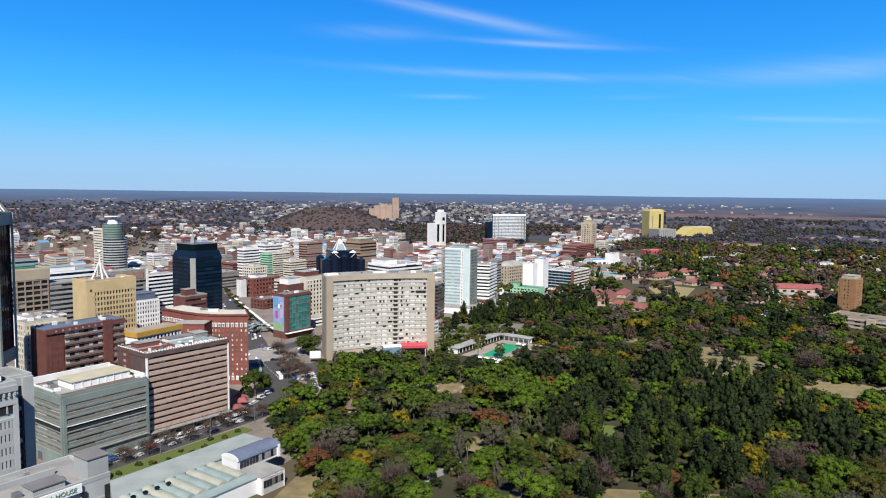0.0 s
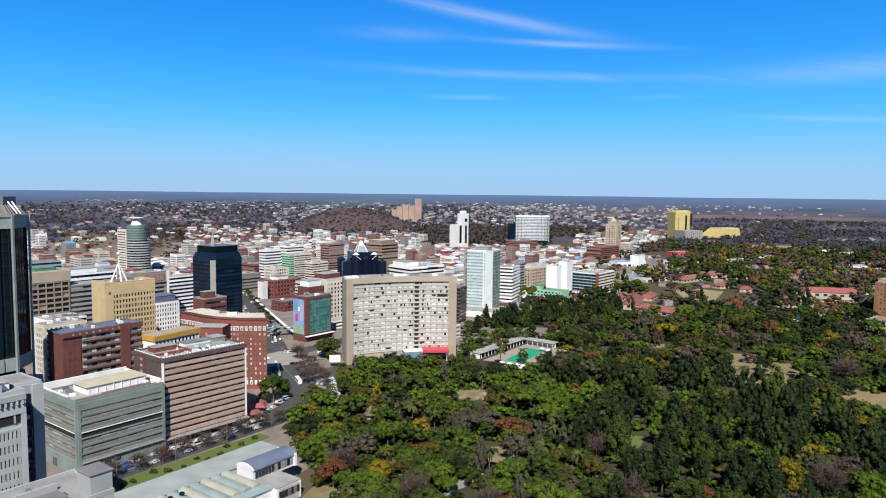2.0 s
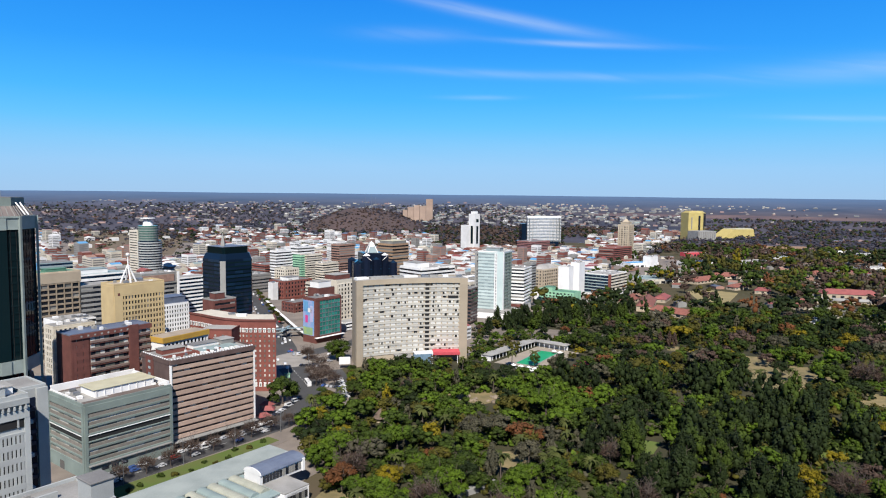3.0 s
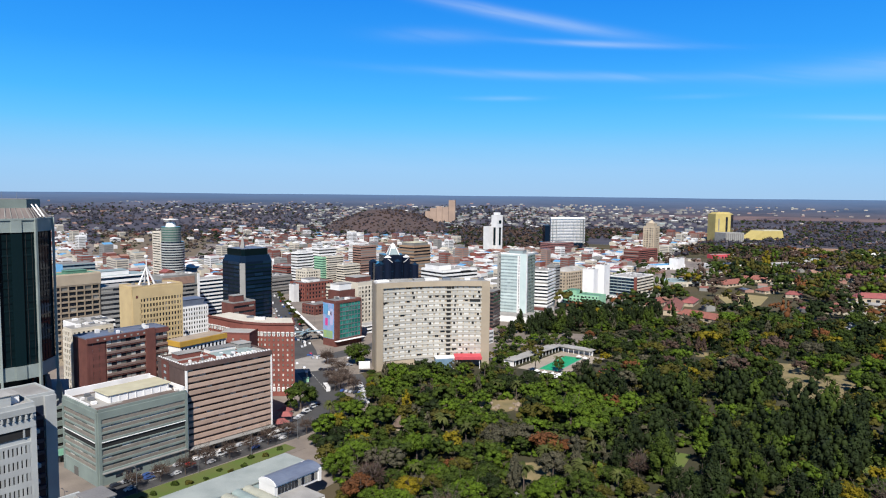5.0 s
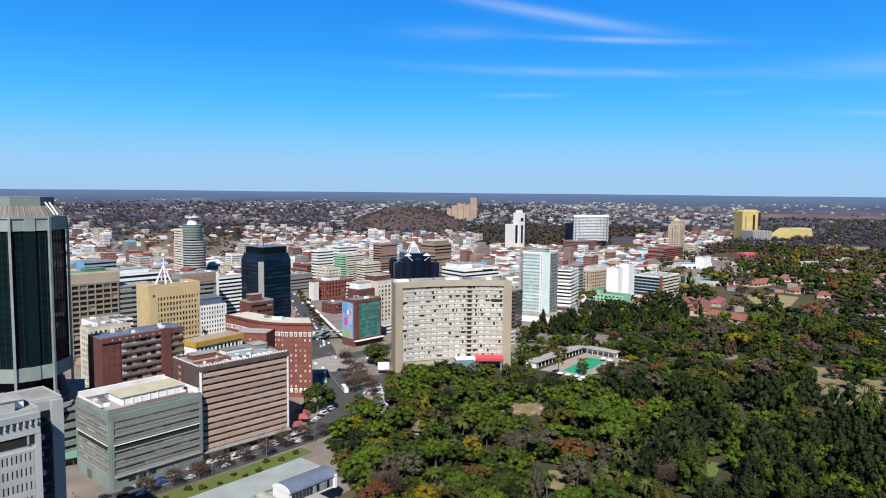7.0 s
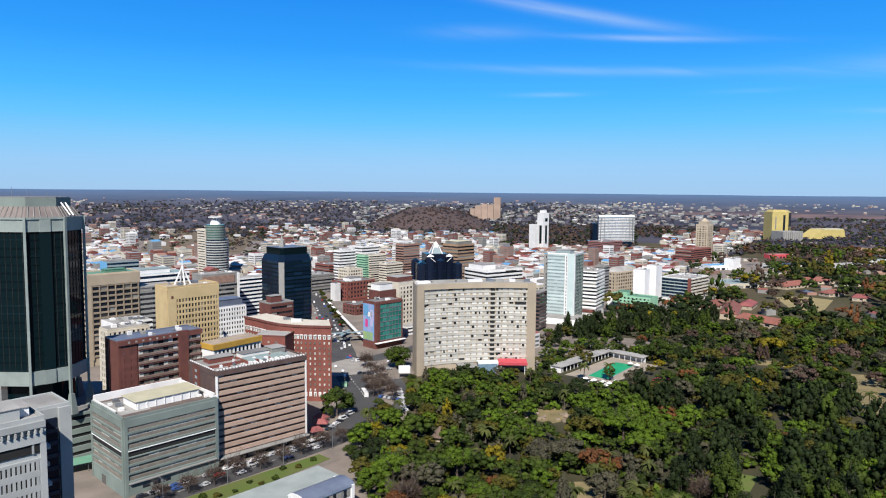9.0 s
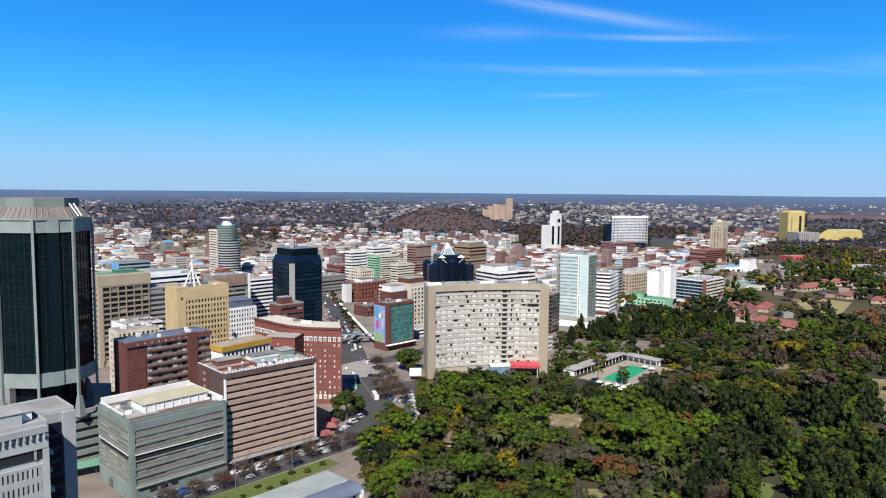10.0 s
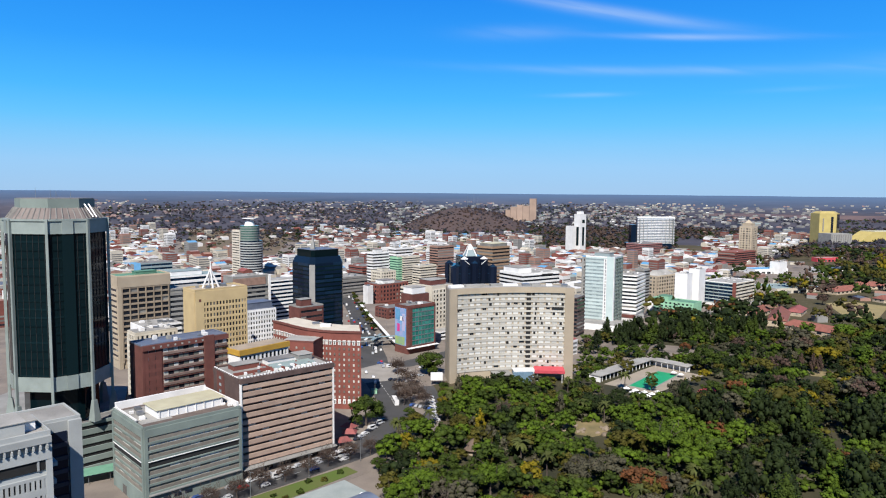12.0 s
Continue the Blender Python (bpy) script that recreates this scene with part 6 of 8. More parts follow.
lamp = thing("street_lamp", *av(-20, 17.5), 0.2, AV, "tall grey street lamp with two arms", "street lamp", "street lamps")
rod("pole", lamp, (0, 0, 0), (0, 0, 10.5), 0.14, 0.08, STEEL, 8)
for s in (-1, 1):
    rod("arm", lamp, (0, 0, 10.4), (0, s * 1.9, 10.9), 0.06, 0.05, STEEL, 6)
    box(lamp, "lamp_head", STEEL, 0, s * 2.1, 10.82, 0.3, 0.9, 0.16)
for k in range(1, 5):
    copy_thing(lamp, pose(*av(-20 + 27 * k, 17.5), 0.2, 0, 0, AV))
for x, y in ((-118, 440), (-112, 468), (-138, 560), (-160, 610), (-70, 470)):
    copy_thing(lamp, pose(x, y, 0.2, 0, 0, 20))
PALE_BLUE = surface("pale_blue_sheet", (0.30, 0.40, 0.44), (0.22, 0.31, 0.35), 0.7)
fb2 = thing("footbridge", -156, 568, 0, 28, "pale blue covered footbridge over the street", "footbridge")
for a, l in ((0, 30), (62, 24)):
    part("roof_deck", box_mesh(l, 2.8, 0.4, PALE_BLUE), fb2, pose(0, 0, 7.4, 0, 0, a))
    part("deck", box_mesh(l, 2.6, 0.5, CONCRETE), fb2, pose(0, 0, 4.6, 0, 0, a))
    for e in (-0.45, -0.15, 0.15, 0.45):
        c_, s_ = math.cos(radians(a)) * l * e, math.sin(radians(a)) * l * e
        rod("post", fb2, (c_, s_, 0), (c_, s_, 7.4), 0.25, 0.25, STEEL, 6)
for k, (x, y, rz) in enumerate(((-111, 375, 10), (-110, 364, 40), (-114, 383, -20))):
    q = thing("red_canopy", x, y, 0.1, rz, "dark red roadside canopy tent beside the brick block", "canopy", "red canopies")
    part("sheet", prism_mesh([(-3.5, -3), (3.5, -3), (3.5, 3), (-3.5, 3)], 2.6, 4.4, ROOF_PINK, [(-1.5, -0.3), (1.5, -0.3), (1.5, 0.3), (-1.5, 0.3)]), q)
    for sx in (-3.2, 3.2):
        for sy in (-2.7, 2.7):
            rod("pole", q, (sx, sy, 0), (sx, sy, 2.7), 0.07, 0.07, STEEL, 5)
bill = thing("white_billboard", -88.5, 474, 0.1, 15, "white roadside billboard box on posts", "billboard")
box(bill, "panel", WHITE, 0, 0, 3.2, 7.5, 2.2, 4.6)
for s in (-3, 3):
    rod("post", bill, (s, 0, 0), (s, 0, 3.3), 0.15, 0.15, STEEL)
aw = thing("green_canopy", -196, 305, 0, 45, "flat green canopy over a yard behind the offices", "canopy")
box(aw, "sheet", surface("faded_green_sheet", (0.20, 0.42, 0.29), (0.15, 0.34, 0.23), 0.7, 0.3, 4), 0, 0, 4.2, 26, 8.5, 0.3)
for x_ in (-12, -4, 4, 12):
    for y_ in (-3.2, 3.2):
        rod("post", aw, (x_, y_, 0), (x_, y_, 4.3), 0.12, 0.12, STEEL, 6)
gk = thing("green_kiosk", -121, 448, 0.16, 30, "small green kiosk at the road bend", "kiosk")
box(gk, "wall", PAINT_GREEN, 0, 0, 0, 3, 2.6, 2.4)
box(gk, "roof", ROOF_GREEN, 0, 0, 2.4, 3.6, 3.2, 0.25)

# ---- trees ----
def quads(pos, nrm, size, rng):
    n = len(pos)
    nrm = nrm / np.linalg.norm(nrm, axis=1, keepdims=True)
    a = np.cross(nrm, rng.normal(size=(n, 3)))
    a /= np.linalg.norm(a, axis=1, keepdims=True) + 1e-9
    b = np.cross(nrm, a)
    s = size[:, None]
    return np.stack([pos - a * s - b * s * 0.7, pos + a * s - b * s * 0.7, pos + a * s * 0.75 + b * s * 0.8, pos - a * s * 0.75 + b * s * 0.8], 1)


def ico(level):
    bm = bmesh.new()
    bmesh.ops.create_icosphere(bm, subdivisions=level, radius=1)
    bm.verts.ensure_lookup_table()
    out = np.array([v.co[:] for v in bm.verts]), np.array([[v.index for v in f.verts] for f in bm.faces])
    bm.free()
    return out


ICOS = {1: ico(1), 2: ico(2), 3: ico(3)}
# crown forms: middle height, half width, half height, lobes, lobe size, taper upwards
FORMS = {"broad": (5.4, 4.8, 3.6, 17, 0.34, 0.0), "tall": (8.8, 3.8, 8.2, 22, 0.38, 0.36), "cone": (8.0, 2.2, 7.8, 14, 0.50, 0.72),
         "flat": (6.6, 6.0, 2.3, 19, 0.28, 0.0), "shrub": (1.2, 2.1, 1.35, 5, 0.5, 0.0)}


def crown_shape(kind, seed, n, level=2):
    """Leaf quads round the lobes of a crown and the lobes' inner masses, as vertices, quads and triangles."""
    rng = np.random.default_rng(seed)
    zc, rw, rh, lobes, lobe, taper = FORMS[kind]
    if n < 10:
        lobes, lobe = 1, 0.95
    elif n < 60:
        lobes, lobe = max(3, lobes // 3), lobe * 1.35
    elif n < 400:
        lobes, lobe = max(5, int(lobes * 0.8)), lobe * 1.08
    iv, it = ICOS[level]
    quad, core, tri = [], [], []
    each = max(4, n // lobes)
    for i in range(lobes):
        h = 1 - (1.8 if rh > rw else 1.45) * (i + 0.5) / lobes + rng.uniform(-0.08, 0.08)
        t = 2.39996 * i + rng.uniform(-0.5, 0.5)
        out = np.array([math.cos(t) * math.sqrt(max(0.0, 1 - h * h)), math.sin(t) * math.sqrt(max(0.0, 1 - h * h)), h])
        wide = rw * (1 - taper * max(-0.3, h))
        mid = out * np.array([wide, wide, rh]) * rng.uniform(0.52, 0.80)
        r = np.array([1, 1, min(2.3, max(0.62, rh / rw * 0.75))]) * rw * lobe * rng.uniform(0.75, 1.2) * (1 - 0.45 * taper * max(0, h))
        d = rng.normal(size=(each, 3)) + out * 0.7 + np.array([0, 0, 0.35])
        d /= np.linalg.norm(d, axis=1, keepdims=True)
        bump = np.array([1 + 0.22 * noise.noise(Vector(v * 2.2 + seed + i * 7)) for v in d])[:, None]
        pos = mid + d * r * bump * rng.uniform(0.80, 1.20, (each, 1)) + np.array([0, 0, zc])
        size = rng.uniform(0.13, 0.30, each) * (1.0 if n > 500 else 1.55 if n > 150 else 2.7)
        quad.append(quads(pos, d + rng.normal(size=(each, 3)) * 0.36, size, rng).reshape(-1, 3))
        tri.append(it + len(iv) * i)
        core.append(mid + iv * r * rng.uniform(0.62, 0.90, (len(iv), 1)) + np.array([0, 0, zc]))
    return np.concatenate(quad), np.concatenate(core), np.concatenate(tri)


def crown_mesh(name, shape, material):
    qv, cv, ct = shape
    nq = len(qv) // 4
    faces = [(4 * i, 4 * i + 1, 4 * i + 2, 4 * i + 3) for i in range(nq)] + [tuple(int(x) + len(qv) for x in t) for t in ct]
    return mesh_from(name, np.concatenate([qv, cv]).tolist(), faces, material)


def trunk_mesh(height, r0, limbs, seed, spread=2.5, reach=1.0):
    rng = random.Random(seed)
    v, f = [], []

    def limb(a, b, ra, rb, sides=6):
        a, b = Vector(a), Vector(b)
        q = (b - a).to_track_quat("Z", "Y").to_matrix()
        o = len(v)
        for c, r in ((a, ra), (b, rb)):
            for i in range(sides):
                v.append(tuple(c + q @ Vector((r * math.cos(6.2832 * i / sides), r * math.sin(6.2832 * i / sides), 0))))
        f.extend([(o + i, o + (i + 1) % sides, o + sides + (i + 1) % sides, o + sides + i) for i in range(sides)])

    top = (rng.uniform(-0.4, 0.4), rng.uniform(-0.4, 0.4), height)
    limb((0, 0, -0.2), top, r0, r0 * 0.55)
    for i in range(limbs):
        t = 6.2832 * (i / max(limbs, 1)) + rng.uniform(-0.4, 0.4)
        e = (top[0] + spread * math.cos(t), top[1] + spread * math.sin(t), height + rng.uniform(1.5, 3.2) * reach)
        limb(top, e, r0 * 0.5, r0 * 0.2, 5)
        for j in range(4 if reach > 1 else 1):
            e2 = tuple(e[k] + rng.uniform(-1.8, 1.8) + (1.4 if k == 2 else 0) for k in range(3))
            limb(e, e2, r0 * 0.2, 0.04, 4)
            if reach > 1:
                for _ in range(4):
                    limb(e2, tuple(e2[k] + rng.uniform(-1.4, 1.4) + (0.8 if k == 2 else 0) for k in range(3)), 0.05, 0.02, 3)
    return v, f


SHAPES = {k: [crown_shape(k, 10 * i + j, n, 1) for i in range(m)] for j, (k, n, m) in enumerate((("broad", 1250, 5), ("tall", 1250, 4), ("cone", 700, 2), ("flat", 1200, 3), ("shrub", 140, 2)))}
MID = {k: [crown_shape(k, 10 * i + j, n, 1) for i in range(4)] for j, (k, n) in enumerate((("broad", 230), ("tall", 230), ("cone", 160), ("flat", 210), ("shrub", 40)))}
LIGHT = {k: [crown_shape(k, 10 * i + j, n, 1) for i in range(3)] for j, (k, n) in enumerate((("broad", 34), ("tall", 34), ("cone", 28), ("flat", 32), ("shrub", 14)))}
TINY = [crown_shape("shrub", 90 + i, 8, 1) for i in range(3)]
TRUNKS = {"broad": (4.5, 0.35, 5), "tall": (10, 0.35, 3), "cone": (8, 0.25, 0), "flat": (5.5, 0.35, 6), "shrub": (0.8, 0.12, 3)}
NAMES = {"broad": "broadleaf_tree", "tall": "tall_pine_tree", "cone": "cypress_tree", "flat": "spreading_tree", "shrub": "shrub"}
WORDS = {"bright": "bright green", "green": "deep green", "dark": "dark green", "olive": "olive green", "grey": "grey-green", "yellow": "yellow", "brown": "leafless brown", "rust": "rust-red", "far": "haze-tinted dark"}
SEED_TREES = {}


def plant(kind, tone, i, x, y, s, rz, z=0.0):
    key = (kind, tone, i)
    m = pose(x, y, z, 0, 0, rz) @ Matrix.Diagonal((s, s, s, 1))
    if key not in SEED_TREES:
        q = thing(NAMES[kind], 0, 0, 0, 0, "%s %s in the park" % (WORDS[tone], NAMES[kind].replace("_", " ")), "tree" if kind != "shrub" else "shrub", "park trees")
        h, r0, n = TRUNKS[kind]
        tv, tf = trunk_mesh(h, r0, n, i)
        part("trunk", mesh_from("trunk", tv, tf, BARK), q)
        part("crown", crown_mesh("crown", SHAPES[kind][i], LEAF[tone]), q)
        SEED_TREES[key] = q
        q.matrix_basis = m
        return q
    src = SEED_TREES[key]
    q = copy_thing(src, pose(0, 0, 0))
    q.matrix_basis = m
    return q


def bare_tree(x, y, s, rz, seed=1):
    key = ("bare", seed)
    m = pose(x, y, 0, 0, 0, rz) @ Matrix.Diagonal((s, s, s, 1))
    if key not in SEED_TREES:
        q = thing("bare_tree", 0, 0, 0, 0, "leafless grey-brown tree with fine twigs", "tree", "bare trees")
        tv, tf = trunk_mesh(3.4, 0.3, 8, seed, 2.8, 1.3)
        part("trunk", mesh_from("trunk", tv, tf, BARK), q)
        rng = np.random.default_rng(seed)
        d = rng.normal(size=(1100, 3))
        d /= np.linalg.norm(d, axis=1, keepdims=True)
        d[:, 2] = np.abs(d[:, 2])
        pos = np.array([0, 0, 4.6]) + d * np.array([4.4, 4.4, 3.4]) * rng.uniform(0.45, 1.0, (1100, 1))
        v, f = [], []
        for p_, dd in zip(pos, d):
            e = p_ + dd * rng.uniform(0.6, 1.3) + rng.normal(size=3) * 0.5
            o = len(v)
            sd_ = np.cross(dd, rng.normal(size=3)) * 0.06
            v += [p_ - sd_, p_ + sd_, e]
            f.append((o, o + 1, o + 2))
        part("crown", mesh_from("twigs", v, f, LEAF["brown"]), q)
        SEED_TREES[key] = q
        q.matrix_basis = m
        return q
    q = copy_thing(SEED_TREES[key], pose(0, 0, 0))
    q.matrix_basis = m
    return q


def palm(x, y, s, rz):
    key = ("palm", 0)
    m = pose(x, y, 0, 0, 0, rz) @ Matrix.Diagonal((s, s, s, 1))
    if key not in SEED_TREES:
        q = thing("palm_tree", 0, 0, 0, 0, "palm tree with a slim trunk and arching fronds", "tree", "palms")
        tv, tf = trunk_mesh(8, 0.28, 0, 3)
        part("trunk", mesh_from("trunk", tv, tf, BARK), q)
        v, f = [], []
        for i in range(22):
            t, up = 6.2832 * i / 22 * 2.4, 0.9 - 1.3 * (i % 5) / 5
            px, last = Vector((0, 0, 8)), None
            for j in range(6):
                wd = (0.5, 0.6, 0.6, 0.5, 0.35, 0.05)[j]
                dx = Vector((-math.sin(t), math.cos(t), 0)) * wd
                o = len(v)
                v += [tuple(px - dx - Vector((0, 0, 0.15))), tuple(px), tuple(px + dx - Vector((0, 0, 0.15)))]
                if j:
                    f += [(o - 3, o - 2, o + 1, o), (o - 2, o - 1, o + 2, o + 1)]
                an = up - j * 0.34
                px = px + Vector((math.cos(t) * math.cos(an), math.sin(t) * math.cos(an), math.sin(an))) * 0.85
        part("crown", mesh_from("fronds", v, f, LEAF["palm"]), q)
        SEED_TREES[key] = q
        q.matrix_basis = m
        return q
    q = copy_thing(SEED_TREES[key], pose(0, 0, 0))
    q.matrix_basis = m
    return q


class Wood:
    """Gathers many trees into one mesh for each leaf tone."""

    def __init__(self):
        self.v, self.q, self.t, self.n = {}, {}, {}, {}

    def add(self, tone, shape, x, y, z, s, rz, flat=1.0):
        qv, cv, ct = shape
        c, sn = math.cos(rz), math.sin(rz)
        pts = np.concatenate([qv, cv]) * s
        pts = np.stack([pts[:, 0] * c - pts[:, 1] * sn + x, pts[:, 0] * sn + pts[:, 1] * c + y, pts[:, 2] * flat + z], 1)
        o = self.n.get(tone, 0)
        self.v.setdefault(tone, []).append(pts)
        self.q.setdefault(tone, []).append(np.arange(len(qv)).reshape(-1, 4) + o)
        self.t.setdefault(tone, []).append(ct + len(qv) + o)
        self.n[tone] = o + len(pts)

    def build(self, name, label):
        for tone, vs in self.v.items():
            v, q, t = np.concatenate(vs), np.concatenate(self.q[tone]), np.concatenate(self.t[tone])
            me = bpy.data.meshes.new(name)
            me.vertices.add(len(v))
            me.vertices.foreach_set("co", v.astype(np.float32).ravel())
            me.loops.add(q.size + t.size)
            me.loops.foreach_set("vertex_index", np.concatenate([q.ravel(), t.ravel()]).astype(np.int32))
            me.polygons.add(len(q) + len(t))
            me.polygons.foreach_set("loop_start", np.concatenate([np.arange(len(q)) * 4, q.size + np.arange(len(t)) * 3]).astype(np.int32))
            me.materials.append(LEAF[tone])
            me.update(calc_edges=True)
            me.validate()
            tagged(new(name, me), "%s %s" % (WORDS[tone], label), "trees", kind="stuff")


def inside(poly, x, y):
    c = False
    for i in range(len(poly)):
        (x0, y0), (x1, y1) = poly[i - 1], poly[i]
        if (y0 > y) != (y1 > y) and x < (x1 - x0) * (y - y0) / (y1 - y0) + x0:
            c = not c
    return c


PARK = [(-50, 238), (180, 225), (330, 250), (430, 420), (520, 600), (430, 700), (260, 700), (150, 690), (60, 655), (-2, 634), (-3, 540), (-8, 505), (-80, 466), (-68, 440), (-66, 405), (-82, 376), (-88, 362), (-80, 325), (-60, 288)]
# gaps in the wood: x, y, radius
GAPS_FRONT = [(-56, 268, 9), (-20, 345, 7), (-58, 345, 6), (30, 352, 6), (95, 395, 6), (110, 300, 5), (150, 330, 5), (-48.5, 366, 6), (-46, 354, 5), (-6, 390, 7), (30, 270, 7), (104, 260, 6)]
GAPS_PATHS = [(207, 480, 14), (192, 440, 11), (196, 498, 11), (252, 424, 12), (222, 498, 12), (238, 414, 14), (272, 408, 15), (300, 404, 12), (120, 455, 8), (150, 480, 9), (165, 430, 7), (128, 535, 8), (190, 560, 10),
              (260, 530, 9), (310, 560, 10), (250, 610, 10), (330, 440, 9), (200, 390, 7), (204, 518, 10), (214, 530, 8), (234, 474, 8), (160, 560, 8), (108, 498, 13), (84, 512, 9)]
GAPS_POOL = [(36, 474, 9), (8, 490, 14), (28, 482, 14), (46, 478, 14), (64, 488, 12), (20, 470, 8), (40, 464, 9), (25, 510, 15), (42, 512, 17), (58, 522, 16), (60, 545, 14), (38, 542, 15), (70, 540, 10), (58, 590, 12), (72, 602, 12),
             (22, 602, 13), (44, 612, 12), (100, 612, 10), (12, 572, 9), (20, 550, 8), (64, 622, 9), (118, 600, 7), (48, 578, 8), (86, 595, 8), (34, 590, 7), (-25, 493, 10), (-10, 497, 10), (-40, 488, 8), (4, 500, 8)]
GAPS_FAR = [(395, 640, 34), (430, 600, 34), (400, 612, 24), (462, 640, 34), (47, 660, 18), (300, 700, 22), (325, 715, 18), (195, 668, 14), (212, 655, 12), (335, 560, 18), (350, 585, 20), (372, 590, 20)]
OPEN = GAPS_FRONT + GAPS_PATHS + GAPS_POOL + GAPS_FAR
# clearings that lie open towards the south
for x, y, r in ((17, 329, 8), (88, 344, 8), (190, 340, 5), (193, 477, 8), (196, 452, 8), (218, 468, 7), (236, 421, 8), (246, 409, 8), (28, 272, 5), (72, 266, 8), (3, 415, 9), (3, 278, 6), (152, 549, 7), (125, 420, 5)):
    OPEN += [(x * (1 - f / 330), y - f, r) for f in (0, 9, 18, 26)]
rng = random.Random(77)
wood = Wood()
spots = []
for i in range(-16, 80):
    for j in range(24, 86):
        x, y = (i + 0.5 * (j % 2)) * 10.2 + rng.uniform(-3.8, 3.8), j * 9.4 + rng.uniform(-3.8, 3.8)
        if inside(PARK, x, y) and not any((x - a) ** 2 + (y - b) ** 2 < r * r for a, b, r in OPEN):
            spots.append((x, y))
spots.sort(key=lambda p_: p_[1] + 0.25 * abs(p_[0] - 40))
# trees that stand out: kind, tone, x, y, size
STAND_FRONT = [("broad", "yellow", -33, 285, 1.2), ("broad", "brown", -50, 290, 1.2), ("broad", "bright", -61, 313, 1.5), ("broad", "bright", -68, 304, 1.2), ("flat", "bright", -35, 325, 1.4), ("broad", "green", -55, 341, 1.1),
               ("broad", "olive", -59, 389, 1.2), ("broad", "brown", -40, 417, 0.9), ("broad", "bright", -59, 444, 1.4), ("broad", "green", -48, 457, 1.3), ("broad", "bright", -23, 418, 1.4), ("broad", "bright", -11, 440, 1.1),
               ("broad", "dark", 6, 434, 1.5), ("broad", "dark", 20, 438, 1.4), ("broad", "grey", 56, 470, 1.5), ("flat", "bright", 39, 379, 1.7), ("flat", "bright", 50, 372, 1.4), ("flat", "bright", 33, 399, 1.2),
               ("flat", "grey", 1, 338, 1.5), ("flat", "grey", 12, 352, 1.1), ("broad", "rust", 32, 341, 0.9)]
STAND_NEAR = [("broad", "dark", -2, 290, 1.2), ("cone", "grey", 8, 294, 1.2), ("cone", "grey", 35, 316, 1.1), ("broad", "rust", 18, 259, 0.9), ("broad", "brown", 11, 262, 0.9), ("broad", "brown", -18, 265, 1.1),
              ("broad", "green", -26, 254, 1.4), ("broad", "bright", 39, 253, 1.5), ("broad", "green", 50, 270, 1.2), ("broad", "yellow", 137, 296, 1.3), ("broad", "yellow", 135, 281, 1.0), ("broad", "brown", 146, 282, 1.3),
              ("broad", "rust", 93, 270, 1.0), ("cone", "bright", 97, 346, 0.8), ("tall", "green", 103, 261, 0.8), ("flat", "yellow", 197, 356, 1.3), ("flat", "olive", 206, 347, 1.3), ("flat", "yellow", 230, 355, 1.2),
              ("flat", "brown", 243, 447, 1.7), ("broad", "dark", 279, 447, 2.0), ("broad", "green", 84, 297, 1.0), ("tall", "green", 120, 328, 1.2), ("tall", "green", 122, 284, 1.2)]
STAND_FAR = [("broad", "yellow", 292, 562, 1.6), ("broad", "yellow", 221, 598, 1.4), ("broad", "yellow", 200, 556, 1.2), ("flat", "yellow", 284, 690, 1.3), ("broad", "green", 179, 488, 1.6), ("flat", "grey", 232, 549, 1.5),
             ("cone", "brown", 154, 562, 0.9), ("cone", "brown", 149, 570, 0.8), ("cone", "brown", 157, 558, 0.9), ("broad", "rust", 126, 498, 0.8), ("broad", "green", 82, 545, 1.9), ("broad", "bright", 89, 626, 1.2),
             ("broad", "rust", 77, 602, 0.9), ("broad", "bright", 130, 536, 1.0), ("broad", "dark", 111, 509, 1.2), ("flat", "olive", 116, 452, 1.3), ("tall", "dark", 12, 598, 1.0), ("tall", "dark", 31, 592, 1.1),
             ("broad", "dark", 36, 590, 1.2), ("broad", "brown", 119, 620, 1.2), ("broad", "yellow", 282, 580, 1.4), ("broad", "dark", 206, 480, 1.2), ("broad", "green", -108, 393, 1.75), ("broad", "green", -98, 496, 1.75)]
STAND_SUBURB = [("broad", "yellow", 456, 898, 1.6), ("broad", "yellow", 502, 894, 1.4), ("broad", "dark", 465, 1155, 2.0), ("broad", "dark", 643, 1346, 2.0), ("broad", "brown", 373, 825, 1.5), ("broad", "brown", 258, 876, 1.3), ("flat", "brown", 340, 732, 1.4)]
ACCENT = STAND_FRONT + STAND_NEAR + STAND_FAR + STAND_SUBURB
for k, (kd, tn, x, y, s) in enumerate(ACCENT):
    if tn == "brown" and kd != "cone" and y < 480:
        bare_tree(x, y, s * 1.25, k * 77, 1 + k % 2)
    else:
        plant(kd, tn, k % len(SHAPES[kd]), x, y, s, k * 77)
single = 0
